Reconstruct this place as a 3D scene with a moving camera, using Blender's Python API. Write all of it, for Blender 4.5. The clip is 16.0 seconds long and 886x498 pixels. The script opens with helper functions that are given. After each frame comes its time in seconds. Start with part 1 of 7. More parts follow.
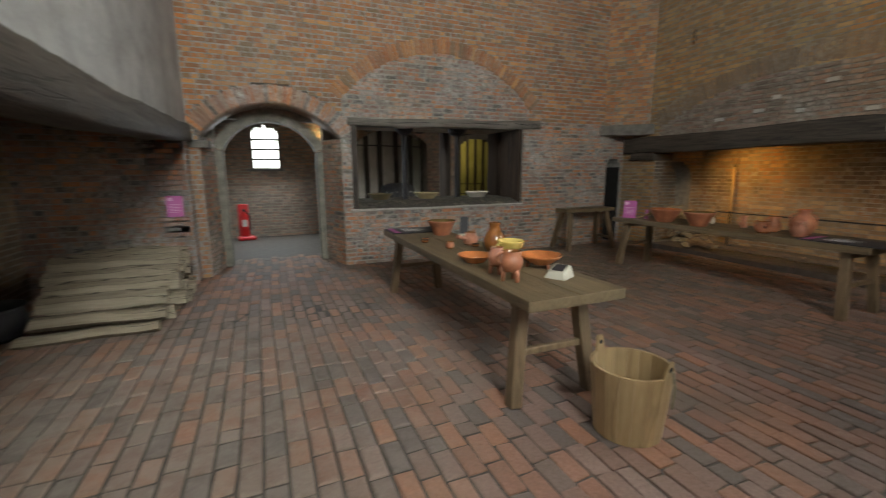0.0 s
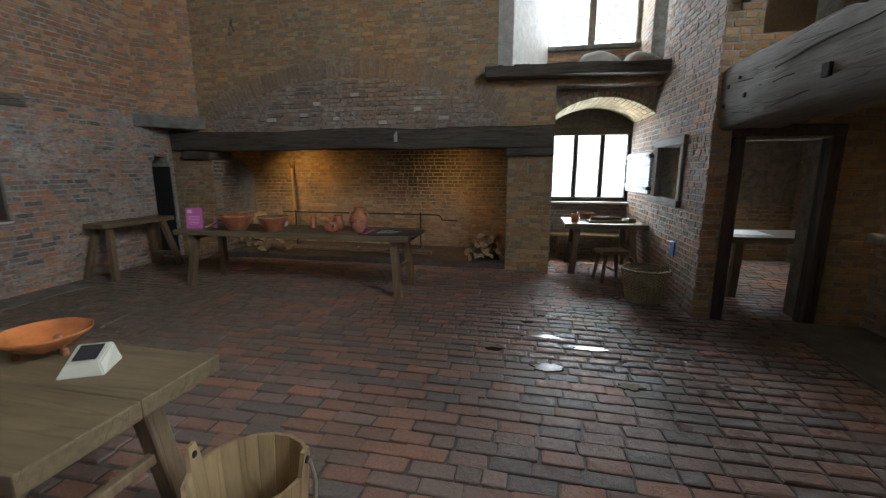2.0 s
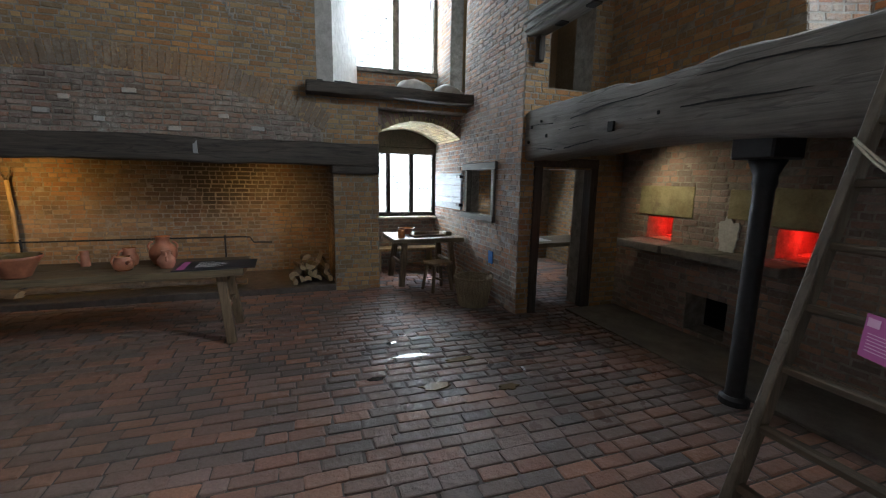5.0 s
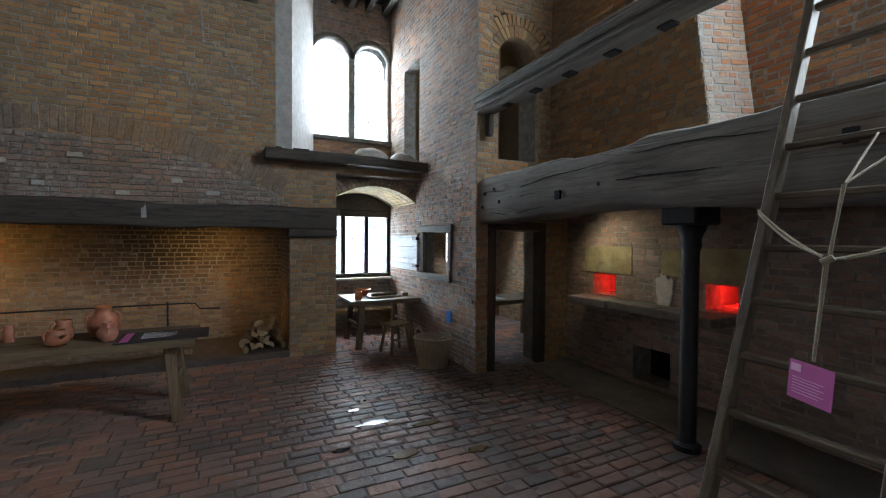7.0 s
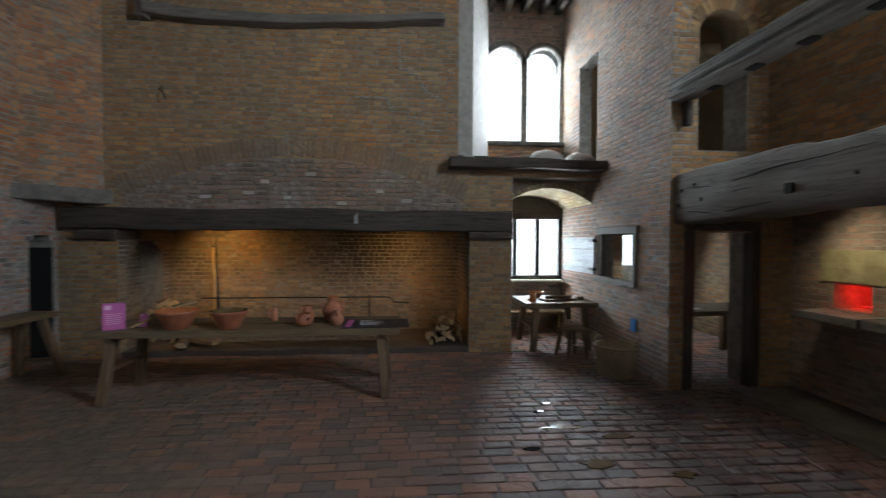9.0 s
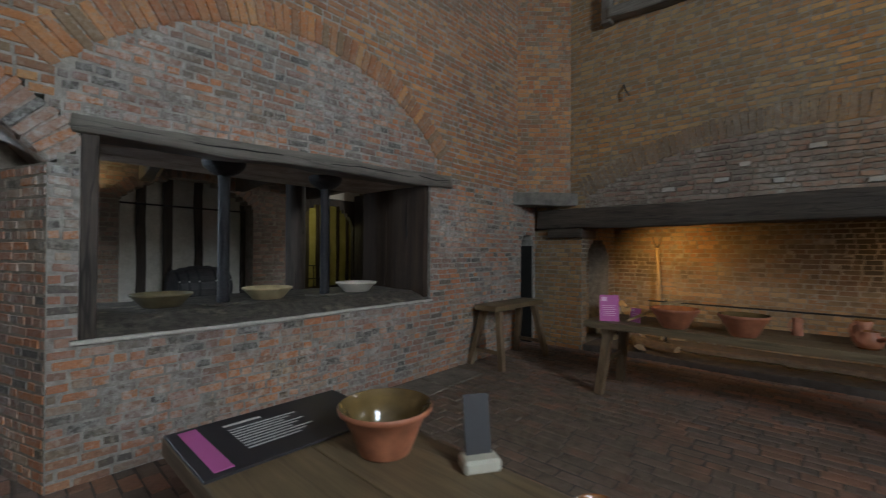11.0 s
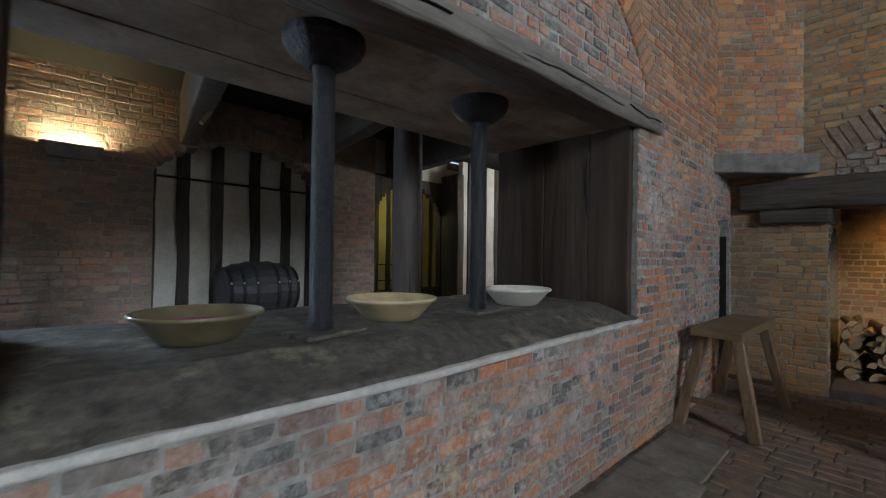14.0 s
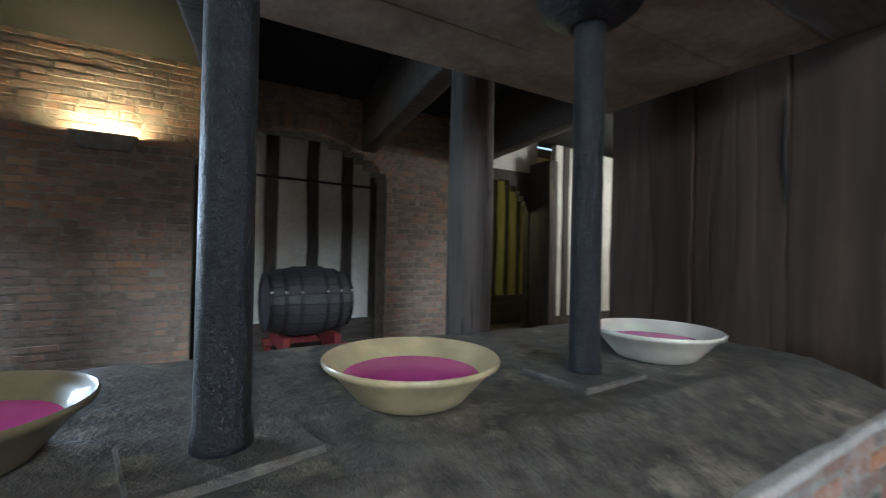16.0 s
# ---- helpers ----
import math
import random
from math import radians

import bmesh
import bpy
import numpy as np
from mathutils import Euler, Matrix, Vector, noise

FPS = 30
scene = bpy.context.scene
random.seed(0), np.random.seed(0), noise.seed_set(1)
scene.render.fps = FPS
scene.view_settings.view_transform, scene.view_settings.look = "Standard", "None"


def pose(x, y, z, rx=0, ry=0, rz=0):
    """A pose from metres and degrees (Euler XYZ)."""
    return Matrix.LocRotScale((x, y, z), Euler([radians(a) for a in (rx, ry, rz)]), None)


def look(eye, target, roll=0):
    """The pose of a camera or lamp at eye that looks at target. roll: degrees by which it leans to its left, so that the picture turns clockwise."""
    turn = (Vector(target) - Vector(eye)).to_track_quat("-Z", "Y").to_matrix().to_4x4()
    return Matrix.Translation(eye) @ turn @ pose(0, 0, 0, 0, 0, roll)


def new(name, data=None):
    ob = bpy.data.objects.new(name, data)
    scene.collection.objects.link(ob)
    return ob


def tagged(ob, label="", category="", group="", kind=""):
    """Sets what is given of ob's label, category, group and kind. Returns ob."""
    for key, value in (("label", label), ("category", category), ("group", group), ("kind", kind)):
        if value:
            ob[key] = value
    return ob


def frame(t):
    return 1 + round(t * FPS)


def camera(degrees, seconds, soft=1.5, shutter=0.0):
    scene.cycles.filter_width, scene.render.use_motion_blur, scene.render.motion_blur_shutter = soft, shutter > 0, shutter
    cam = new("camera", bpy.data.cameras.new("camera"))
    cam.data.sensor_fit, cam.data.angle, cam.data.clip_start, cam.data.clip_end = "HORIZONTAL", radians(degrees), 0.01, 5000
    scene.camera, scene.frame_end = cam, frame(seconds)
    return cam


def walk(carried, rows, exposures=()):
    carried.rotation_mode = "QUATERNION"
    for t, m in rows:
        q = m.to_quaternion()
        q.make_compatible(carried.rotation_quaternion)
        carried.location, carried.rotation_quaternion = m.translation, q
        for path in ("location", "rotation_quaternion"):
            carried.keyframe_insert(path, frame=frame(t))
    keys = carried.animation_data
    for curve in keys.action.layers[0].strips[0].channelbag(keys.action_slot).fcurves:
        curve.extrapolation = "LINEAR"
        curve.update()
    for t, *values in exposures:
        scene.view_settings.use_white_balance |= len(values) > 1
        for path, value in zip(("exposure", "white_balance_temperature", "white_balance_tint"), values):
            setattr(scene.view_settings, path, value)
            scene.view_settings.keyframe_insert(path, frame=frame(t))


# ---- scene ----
cam = camera(93.9, 16.0, soft=1.1, shutter=0.4)
PATH = [
    (0, (0.038, -0.017, 1.633), (0.802, 1.795, 1.271), -0.3),
    (0.5, (0.304, 0.159, 1.651), (1.443, 1.761, 1.284), -0.2),
    (1, (0.502, 0.276, 1.641), (1.971, 1.582, 1.272), -0.2),
    (1.5, (0.593, 0.423, 1.669), (2.398, 1.2, 1.297), -0.1),
    (2, (0.729, 0.66, 1.68), (2.655, 1.051, 1.304), -0.0),
    (2.5, (0.809, 0.966, 1.729), (2.76, 1.2, 1.36), 0.1),
    (3, (0.834, 1.192, 1.759), (2.8, 1.181, 1.391), 0.1),
    (3.5, (0.841, 1.332, 1.776), (2.793, 1.097, 1.406), 0.1),
    (4, (0.931, 1.405, 1.777), (2.845, 0.956, 1.408), 0.1),
    (6.3, (0.797, 1.705, 1.897), (2.596, 0.842, 1.759), 0.5),
    (6.5, (0.797, 1.726, 1.892), (2.584, 0.832, 1.815), 0.4),
    (7, (0.812, 1.737, 1.879), (2.602, 0.847, 1.832), 0.4),
    (7.5, (0.814, 1.745, 1.877), (2.616, 0.879, 1.833), 0.4),
    (8, (0.811, 1.776, 1.869), (2.621, 0.926, 1.829), 0.3),
    (8.5, (0.819, 1.862, 1.904), (2.734, 1.288, 1.858), 0.1),
    (9, (0.839, 2.056, 1.881), (2.831, 1.879, 1.839), 0.3),
    (9.5, (0.9, 2.338, 1.839), (2.885, 2.58, 1.811), 0.2),
    (10, (1.003, 2.699, 1.792), (2.849, 3.467, 1.785), 0.0),
    (12.5, (1.026, 5.02, 1.47), (2.327, 6.54, 1.486), 0.6),
    (13, (1.27, 5.422, 1.487), (2.57, 6.942, 1.501), 0.6),
    (13.5, (1.428, 5.744, 1.502), (2.737, 7.256, 1.512), 0.8),
    (14, (1.662, 6.051, 1.493), (3.016, 7.523, 1.514), 0.7),
    (14.5, (1.916, 6.329, 1.538), (3.284, 7.788, 1.556), 0.5),
    (15, (2.14, 6.631, 1.577), (3.506, 8.091, 1.592), 0.7),
    (15.5, (2.338, 6.802, 1.547), (3.652, 8.31, 1.565), 0.8),
    (16, (2.523, 6.903, 1.543), (3.525, 8.634, 1.559), 1.2),
]
walk(cam, [(t, look(eye, target, roll)) for t, eye, target, roll in PATH],
     [(0.0, 0.24, 6850, 4), (0.5, 0.05, 6250, 4), (1.0, 0.0, 6050, 4), (3.5, -0.1, 5850, 4), (8.0, -0.08, 5550, 4), (10.0, -0.22, 5950, 4), (12.5, 0.4, 5850, 4), (14.5, 0.65, 5650, 4), (16.0, 1.12, 5550, 4)])

# ---------------------------------------------------------------- light
world = bpy.data.worlds.new("world")
scene.world = world
world.use_nodes = True
wn = world.node_tree.nodes
sky = wn.new("ShaderNodeTexSky")
sky.sky_type = "NISHITA"
sky.sun_disc = False
sky.sun_elevation, sky.sun_rotation = radians(40), radians(120)
sky.air_density, sky.dust_density = 1.0, 4.0
wn["Background"].inputs[1].default_value = 0.15
world.node_tree.links.new(sky.outputs[0], wn["Background"].inputs[0])


def sun_lamp(strength, elevation, azimuth):
    d = bpy.data.lights.new("sun", "SUN")
    d.energy, d.angle, d.color = strength, radians(15), (1.0, 0.96, 0.9)
    o = new("sun", d)
    o.matrix_world = look((0, 0, 20), (-math.sin(azimuth), -math.cos(azimuth), 20 - math.tan(elevation)))


def area_lamp(name, eye, target, w, h, power, color):
    d = bpy.data.lights.new(name, "AREA")
    d.shape, d.size, d.size_y, d.energy, d.color = "RECTANGLE", w, h, power, color
    new(name, d).matrix_world = look(eye, target)


def spot_lamp(name, eye, target, power, color, size=60, radius=0.05):
    d = bpy.data.lights.new(name, "SPOT")
    d.energy, d.color, d.spot_size, d.spot_blend, d.shadow_soft_size = power, color, radians(size), 1.0, radius
    new(name, d).matrix_world = look(eye, target)


def point_lamp(name, eye, power, color, radius=0.05):
    d = bpy.data.lights.new(name, "POINT")
    d.energy, d.color, d.shadow_soft_size = power, color, radius
    new(name, d).location = eye


DAY, WARM, RED = (0.93, 0.97, 1.0), (1.0, 0.52, 0.13), (1.0, 0.02, 0.01)
sun_lamp(1.0, radians(40), radians(120))
area_lamp("upper_window_light", (9.75, -0.38, 4.95), (0, 1.4, 3.4), 1.7, 2.1, 440, DAY)
area_lamp("nook_window_light", (9.7, -0.48, 1.78), (4, -0.7, 1.2), 1.5, 1.25, 225, DAY)
area_lamp("gallery_window_light", (0.8, -3.25, 4.85), (1.6, 6.5, 1.0), 1.5, 2.6, 620, DAY)
area_lamp("passage_window_light", (0.02, 11.35, 2.2), (0.2, 8, 0.3), 0.7, 1.0, 62, (0.78, 0.88, 1.0))
area_lamp("pantry_window_light", (9.25, -2.87, 1.68), (6.2, -2.2, 0.4), 0.45, 0.6, 30, DAY)
spot_lamp("hearth_spot_north", (8.2, 5.7, 1.94), (9.1, 5.25, 0.9), 62, WARM, 150)
spot_lamp("hearth_spot_south", (8.2, 2.2, 1.94), (9.1, 2.2, 0.9), 30, WARM, 150)
spot_lamp("bakehouse_spot", (5.0, -2.3, 2.12), (4.75, -2.92, 1.5), 24, (1.0, 0.8, 0.5), 130)

# ---------------------------------------------------------------- materials


def nodes_of(name, rough=0.8, metal=0.0):
    m = bpy.data.materials.new(name)
    m.use_nodes = True
    b = m.node_tree.nodes["Principled BSDF"]
    b.inputs["Roughness"].default_value, b.inputs["Metallic"].default_value = rough, metal
    return m, m.node_tree.nodes, m.node_tree.links, b


def ramp(nt, stops, fac, mode="LINEAR"):
    r = nt.nodes.new("ShaderNodeValToRGB")
    r.color_ramp.interpolation = mode
    els = r.color_ramp.elements
    while len(els) < len(stops):
        els.new(0.5)
    for e, (p, c) in zip(els, stops):
        e.position, e.color = p, (*c, 1)
    nt.links.new(fac, r.inputs[0])
    return r.outputs[0]


def noise_tex(nt, coord, scale, detail=4, rough=0.6, stretch=None):
    n = nt.nodes.new("ShaderNodeTexNoise")
    n.inputs["Scale"].default_value, n.inputs["Detail"].default_value, n.inputs["Roughness"].default_value = scale, detail, rough
    if stretch:
        mp = nt.nodes.new("ShaderNodeMapping")
        mp.inputs["Scale"].default_value = stretch
        nt.links.new(coord, mp.inputs[0])
        coord = mp.outputs[0]
    nt.links.new(coord, n.inputs["Vector"])
    return n.outputs["Fac"]


def mixed(nt, fac, a, b, mode="MIX"):
    m = nt.nodes.new("ShaderNodeMix")
    m.data_type, m.blend_type = "RGBA", mode
    for sock, v in ((m.inputs[0], fac), (m.inputs[6], a), (m.inputs[7], b)):
        if isinstance(v, (int, float)):
            sock.default_value = v
        elif isinstance(v, tuple):
            sock.default_value = (*v, 1)
        else:
            nt.links.new(v, sock)
    return m.outputs[2]


def maths(nt, op, a, b=0.0):
    m = nt.nodes.new("ShaderNodeMath")
    m.operation = op
    m.use_clamp = op in ("ADD", "MULTIPLY")
    for sock, v in zip(m.inputs, (a, b)):
        if isinstance(v, (int, float)):
            sock.default_value = v
        else:
            nt.links.new(v, sock)
    return m.outputs[0]


def bumped(nt, bsdf, height, strength=0.4, dist=0.01):
    b = nt.nodes.new("ShaderNodeBump")
    b.inputs["Strength"].default_value, b.inputs["Distance"].default_value = strength, dist
    nt.links.new(height, b.inputs["Height"])
    nt.links.new(b.outputs[0], bsdf.inputs["Normal"])


def place_coord(nt):
    return nt.nodes.new("ShaderNodeNewGeometry").outputs["Position"]


def own_coord(nt):
    return nt.nodes.new("ShaderNodeTexCoord").outputs["Object"]


def brick_material(name, colours, lime=(0.5, 0.45, 0.4), lime_amount=0.3, soot=0.3, rough=0.85, smears=0.55, sat=0.74, stain=None):
    """Fired brick: a hue for each brick, old limewash and soot in patches."""
    m, n, l, b = nodes_of(name, rough)
    nt = m.node_tree
    p = place_coord(nt)
    colours = [tuple(x * sat + (1 - sat) * sum(c) / 3 for x in c) for c in colours]
    geo, info = n.new("ShaderNodeNewGeometry"), n.new("ShaderNodeObjectInfo")
    r = maths(nt, "FRACT", maths(nt, "ADD", geo.outputs["Random Per Island"], maths(nt, "MULTIPLY", info.outputs["Random"], 0.999)))
    nt.nodes[-1].use_clamp = False
    for q in nt.nodes:
        if q.bl_idname == "ShaderNodeMath":
            q.use_clamp = False
    base = ramp(nt, [(i / len(colours), c) for i, c in enumerate(colours)], r, "CONSTANT")
    grain = noise_tex(nt, p, 55, 5, 0.7)
    base = mixed(nt, 0.55, base, ramp(nt, [(0.25, (0.35, 0.33, 0.32)), (0.75, (0.95, 0.92, 0.88))], grain), "MULTIPLY")
    base = mixed(nt, 1.0, base, (1.5, 1.45, 1.4), "MULTIPLY")
    patch = ramp(nt, [(0.45, (0, 0, 0)), (0.72, (1, 1, 1))], noise_tex(nt, p, 0.9, 5, 0.65))
    fine = ramp(nt, [(0.42, (0, 0, 0)), (0.66, (1, 1, 1))], noise_tex(nt, p, 14, 4, 0.7))
    base = mixed(nt, maths(nt, "MULTIPLY", maths(nt, "MULTIPLY", patch, fine), lime_amount * 2.2), base, lime)
    smear = ramp(nt, [(0.5, (0, 0, 0)), (0.6, (1, 1, 1))], noise_tex(nt, p, 26, 5, 0.65))
    region = ramp(nt, [(0.35, (0.15, 0.15, 0.15)), (0.65, (1, 1, 1))], noise_tex(nt, p, 1.8, 4, 0.6))
    base = mixed(nt, maths(nt, "MULTIPLY", maths(nt, "MULTIPLY", smear, region), smears), base, tuple(c * 0.75 for c in lime))
    hue = ramp(nt, [(0.36, (0.86, 0.90, 0.92)), (0.5, (1.0, 1.0, 0.97)), (0.66, (1.3, 1.06, 0.72))], noise_tex(nt, p, 0.75, 5, 0.68))
    base = mixed(nt, 0.8, base, hue, "MULTIPLY")
    # shade inside small pits, painted into the brick colour
    pit_shade = ramp(nt, [(0.30, (0.25, 0.24, 0.23)), (0.42, (1, 1, 1))], noise_tex(nt, p, 34, 4, 0.75))
    base = mixed(nt, 0.5, base, pit_shade, "MULTIPLY")
    dark = ramp(nt, [(0.42, (0, 0, 0)), (0.75, (1, 1, 1))], noise_tex(nt, p, 0.55, 4, 0.6, (1, 1, 1.6)))
    base = mixed(nt, maths(nt, "MULTIPLY", dark, soot), base, (0.055, 0.043, 0.034))
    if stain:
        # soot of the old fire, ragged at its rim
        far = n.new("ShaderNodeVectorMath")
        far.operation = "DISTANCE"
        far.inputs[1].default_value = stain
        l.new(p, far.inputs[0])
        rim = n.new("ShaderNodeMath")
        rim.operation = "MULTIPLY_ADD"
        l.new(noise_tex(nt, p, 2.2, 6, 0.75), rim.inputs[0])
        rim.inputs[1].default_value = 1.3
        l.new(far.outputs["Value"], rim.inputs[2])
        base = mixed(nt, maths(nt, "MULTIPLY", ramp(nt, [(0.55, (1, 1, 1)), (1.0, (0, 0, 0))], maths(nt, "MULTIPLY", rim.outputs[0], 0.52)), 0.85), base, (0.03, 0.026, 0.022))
    l.new(base, b.inputs["Base Color"])
    bumped(nt, b, noise_tex(nt, p, 30, 6, 0.72), 0.9, 0.012)
    return m


def rough_material(name, c1, c2, scale=6, rough=0.85, bump=0.5, fine=60, dist=0.006, metal=0.0, c3=None):
    """Plaster, stone, mortar, clay: two tones in patches with a fine grain."""
    m, n, l, b = nodes_of(name, rough, metal)
    nt = m.node_tree
    p = place_coord(nt)
    a, g = noise_tex(nt, p, scale, 6, 0.65), noise_tex(nt, p, fine, 4, 0.7)
    col = ramp(nt, [(0.32, c1), (0.68, c2)], a)
    if c3:
        col = mixed(nt, ramp(nt, [(0.55, (0, 0, 0)), (0.7, (1, 1, 1))], noise_tex(nt, p, scale * 0.35, 5, 0.7)), col, c3)
    col = mixed(nt, 0.35, col, ramp(nt, [(0.3, (0.45, 0.45, 0.45)), (0.7, (1, 1, 1))], g), "MULTIPLY")
    l.new(col, b.inputs["Base Color"])
    rr = n.new("ShaderNodeMapRange")
    rr.inputs["To Min"].default_value, rr.inputs["To Max"].default_value = rough - 0.1, min(1, rough + 0.1)
    l.new(a, rr.inputs[0])
    l.new(rr.outputs[0], b.inputs["Roughness"])
    bumped(nt, b, g, bump, dist)
    return m


def wood_material(name, c1, c2, axis="X", rough=0.7, scale=5.0, bump=0.4, world_space=False, crack_amount=0.25):
    """Grain running along the thing's own axis, with darker knots and wear."""
    m, n, l, b = nodes_of(name, rough)
    nt = m.node_tree
    p = place_coord(nt) if world_space else own_coord(nt)
    st = {"X": (0.06, 1, 1), "Y": (1, 0.06, 1), "Z": (1, 1, 0.06)}[axis]
    g = noise_tex(nt, p, scale * 7, 6, 0.7, st)
    w = noise_tex(nt, p, scale * 0.5, 4, 0.6)
    rnd = n.new("ShaderNodeObjectInfo").outputs["Random"]
    col = ramp(nt, [(0.3, c1), (0.7, c2)], g)
    col = mixed(nt, 0.5, col, ramp(nt, [(0.3, (0.5, 0.48, 0.46)), (0.7, (1.1, 1.1, 1.1))], w), "MULTIPLY")
    col = mixed(nt, 0.25, col, ramp(nt, [(0, (0.6, 0.6, 0.6)), (1, (1.2, 1.2, 1.2))], rnd), "MULTIPLY")
    crack = ramp(nt, [(0.485, (1, 1, 1)), (0.497, (0.12, 0.11, 0.1)), (0.503, (0.12, 0.11, 0.1)), (0.515, (1, 1, 1))], noise_tex(nt, p, scale * 0.8, 3, 0.6, tuple(0.12 if v < 0.5 else 1.6 for v in st)))
    col = mixed(nt, crack_amount, col, crack, "MULTIPLY")
    l.new(col, b.inputs["Base Color"])
    both = n.new("ShaderNodeMath")
    both.operation = "MULTIPLY"
    l.new(g, both.inputs[0])
    l.new(crack, both.inputs[1])
    bumped(nt, b, both.outputs[0], bump, 0.013)
    return m


def plain_material(name, colour, rough=0.5, metal=0.0, vary=0.15, scale=12, coat=0.0):
    m, n, l, b = nodes_of(name, rough, metal)
    nt = m.node_tree
    a = noise_tex(nt, own_coord(nt), scale, 4, 0.6)
    k = [max(0, c * (1 - vary)) for c in colour], [min(1, c * (1 + vary)) for c in colour]
    l.new(ramp(nt, [(0.3, tuple(k[0])), (0.7, tuple(k[1]))], a), b.inputs["Base Color"])
    b.inputs["Coat Weight"].default_value = coat
    bumped(nt, b, a, 0.08, 0.004)
    return m


def glow_material(name, colour, strength):
    m, n, l, b = nodes_of(name, 0.8)
    b.inputs["Base Color"].default_value = (*colour, 1)
    b.inputs["Emission Color"].default_value = (*colour, 1)
    b.inputs["Emission Strength"].default_value = strength
    return m


def pane_material():
    m, n, l, b = nodes_of("old_glass")
    t, g, x = n.new("ShaderNodeBsdfTransparent"), n.new("ShaderNodeBsdfGlossy"), n.new("ShaderNodeMixShader")
    g.inputs["Roughness"].default_value = 0.05
    x.inputs[0].default_value = 0.06
    l.new(t.outputs[0], x.inputs[1])
    l.new(g.outputs[0], x.inputs[2])
    l.new(x.outputs[0], n["Material Output"].inputs[0])
    return m


ORANGE = [(0.36, 0.125, 0.05), (0.30, 0.10, 0.05), (0.40, 0.16, 0.07), (0.26, 0.10, 0.06), (0.33, 0.14, 0.08), (0.22, 0.10, 0.07), (0.42, 0.19, 0.09), (0.19, 0.11, 0.08)]
PINK = [(0.27, 0.115, 0.08), (0.33, 0.13, 0.07), (0.22, 0.12, 0.105), (0.19, 0.11, 0.10), (0.29, 0.16, 0.125), (0.15, 0.12, 0.12), (0.38, 0.15, 0.065), (0.24, 0.17, 0.15), (0.09, 0.08, 0.085)]
BROWN = [(0.27, 0.155, 0.085), (0.33, 0.165, 0.08), (0.22, 0.14, 0.085), (0.35, 0.19, 0.095), (0.20, 0.13, 0.085), (0.30, 0.20, 0.12), (0.27, 0.135, 0.07), (0.38, 0.23, 0.125)]
GREY = [(0.20, 0.13, 0.10), (0.25, 0.14, 0.10), (0.17, 0.12, 0.10), (0.30, 0.16, 0.10), (0.15, 0.11, 0.09), (0.23, 0.16, 0.13), (0.19, 0.12, 0.10), (0.28, 0.19, 0.15)]
M_brick_n = brick_material("brick_orange", [(r, g * 1.2, b * 1.05) for r, g, b in ORANGE], (0.45, 0.38, 0.31), 0.3, 0.12, sat=0.95)
M_brick_h = brick_material("brick_limewashed", [(r * 1.05, g * 1.12, b * 1.05) for r, g, b in PINK], (0.60, 0.58, 0.56), 0.55, 0.1, smears=0.6, sat=0.84)
M_brick_e = brick_material("brick_brown", [(r, g * 1.1, b) for r, g, b in BROWN], (0.42, 0.33, 0.22), 0.25, 0.16, sat=1.02)
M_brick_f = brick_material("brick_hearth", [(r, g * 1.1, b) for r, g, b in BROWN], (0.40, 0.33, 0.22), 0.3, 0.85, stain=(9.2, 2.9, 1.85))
M_brick_t = brick_material("brick_smoked", GREY, (0.50, 0.46, 0.40), 0.75, 0.15)
M_brick_g = brick_material("brick_grey", [tuple(1.22 * v for v in c) for c in GREY], (0.38, 0.35, 0.33), 0.3, 0.35)
M_brick_w = brick_material("brick_whitewashed", [(0.36, 0.34, 0.32), (0.44, 0.42, 0.40), (0.30, 0.26, 0.23), (0.40, 0.38, 0.36)], (0.5, 0.49, 0.48), 0.5, 0.05)
M_brick_v = brick_material("brick_yellow_wash", [(0.36, 0.31, 0.18), (0.42, 0.37, 0.23), (0.32, 0.26, 0.16), (0.40, 0.33, 0.19)], (0.50, 0.44, 0.27), 0.5, 0.05, sat=1.0)
M_brick_ring = brick_material("brick_arch_ring", [(0.20, 0.135, 0.085), (0.22, 0.15, 0.095), (0.19, 0.125, 0.08), (0.23, 0.155, 0.10)], (0.40, 0.36, 0.29), 0.6, 0.3)
M_brick_s = brick_material("brick_patched", [(0.235, 0.125, 0.075), (0.19, 0.115, 0.08), (0.27, 0.135, 0.07), (0.155, 0.105, 0.085), (0.215, 0.14, 0.10), (0.30, 0.15, 0.075), (0.135, 0.10, 0.085), (0.25, 0.165, 0.11)], (0.44, 0.40, 0.33), 0.45, 0.25, sat=0.9)
M_brick_r = brick_material("brick_reveal_washed", [(0.40, 0.30, 0.24), (0.44, 0.36, 0.30), (0.42, 0.24, 0.15), (0.38, 0.32, 0.28)], (0.55, 0.51, 0.46), 0.9, 0.05, sat=0.9)
M_mortar = rough_material("lime_mortar", (0.21, 0.19, 0.165), (0.43, 0.40, 0.355), 11, 0.95, 1.0, 45, 0.012)
M_palegrey = plain_material("pale_grey_metal", (0.32, 0.32, 0.31), 0.5, 0.3)
M_mortar_n = rough_material("pale_lime_mortar", (0.21, 0.195, 0.17), (0.46, 0.435, 0.40), 11, 0.95, 1.0, 45, 0.012)
M_mortar_d = rough_material("old_dark_mortar", (0.19, 0.165, 0.13), (0.38, 0.335, 0.275), 9, 0.95, 1.0, 45, 0.012)
M_plaster = rough_material("grey_plaster", (0.30, 0.29, 0.28), (0.52, 0.51, 0.50), 2.2, 0.92, 0.6, 30)
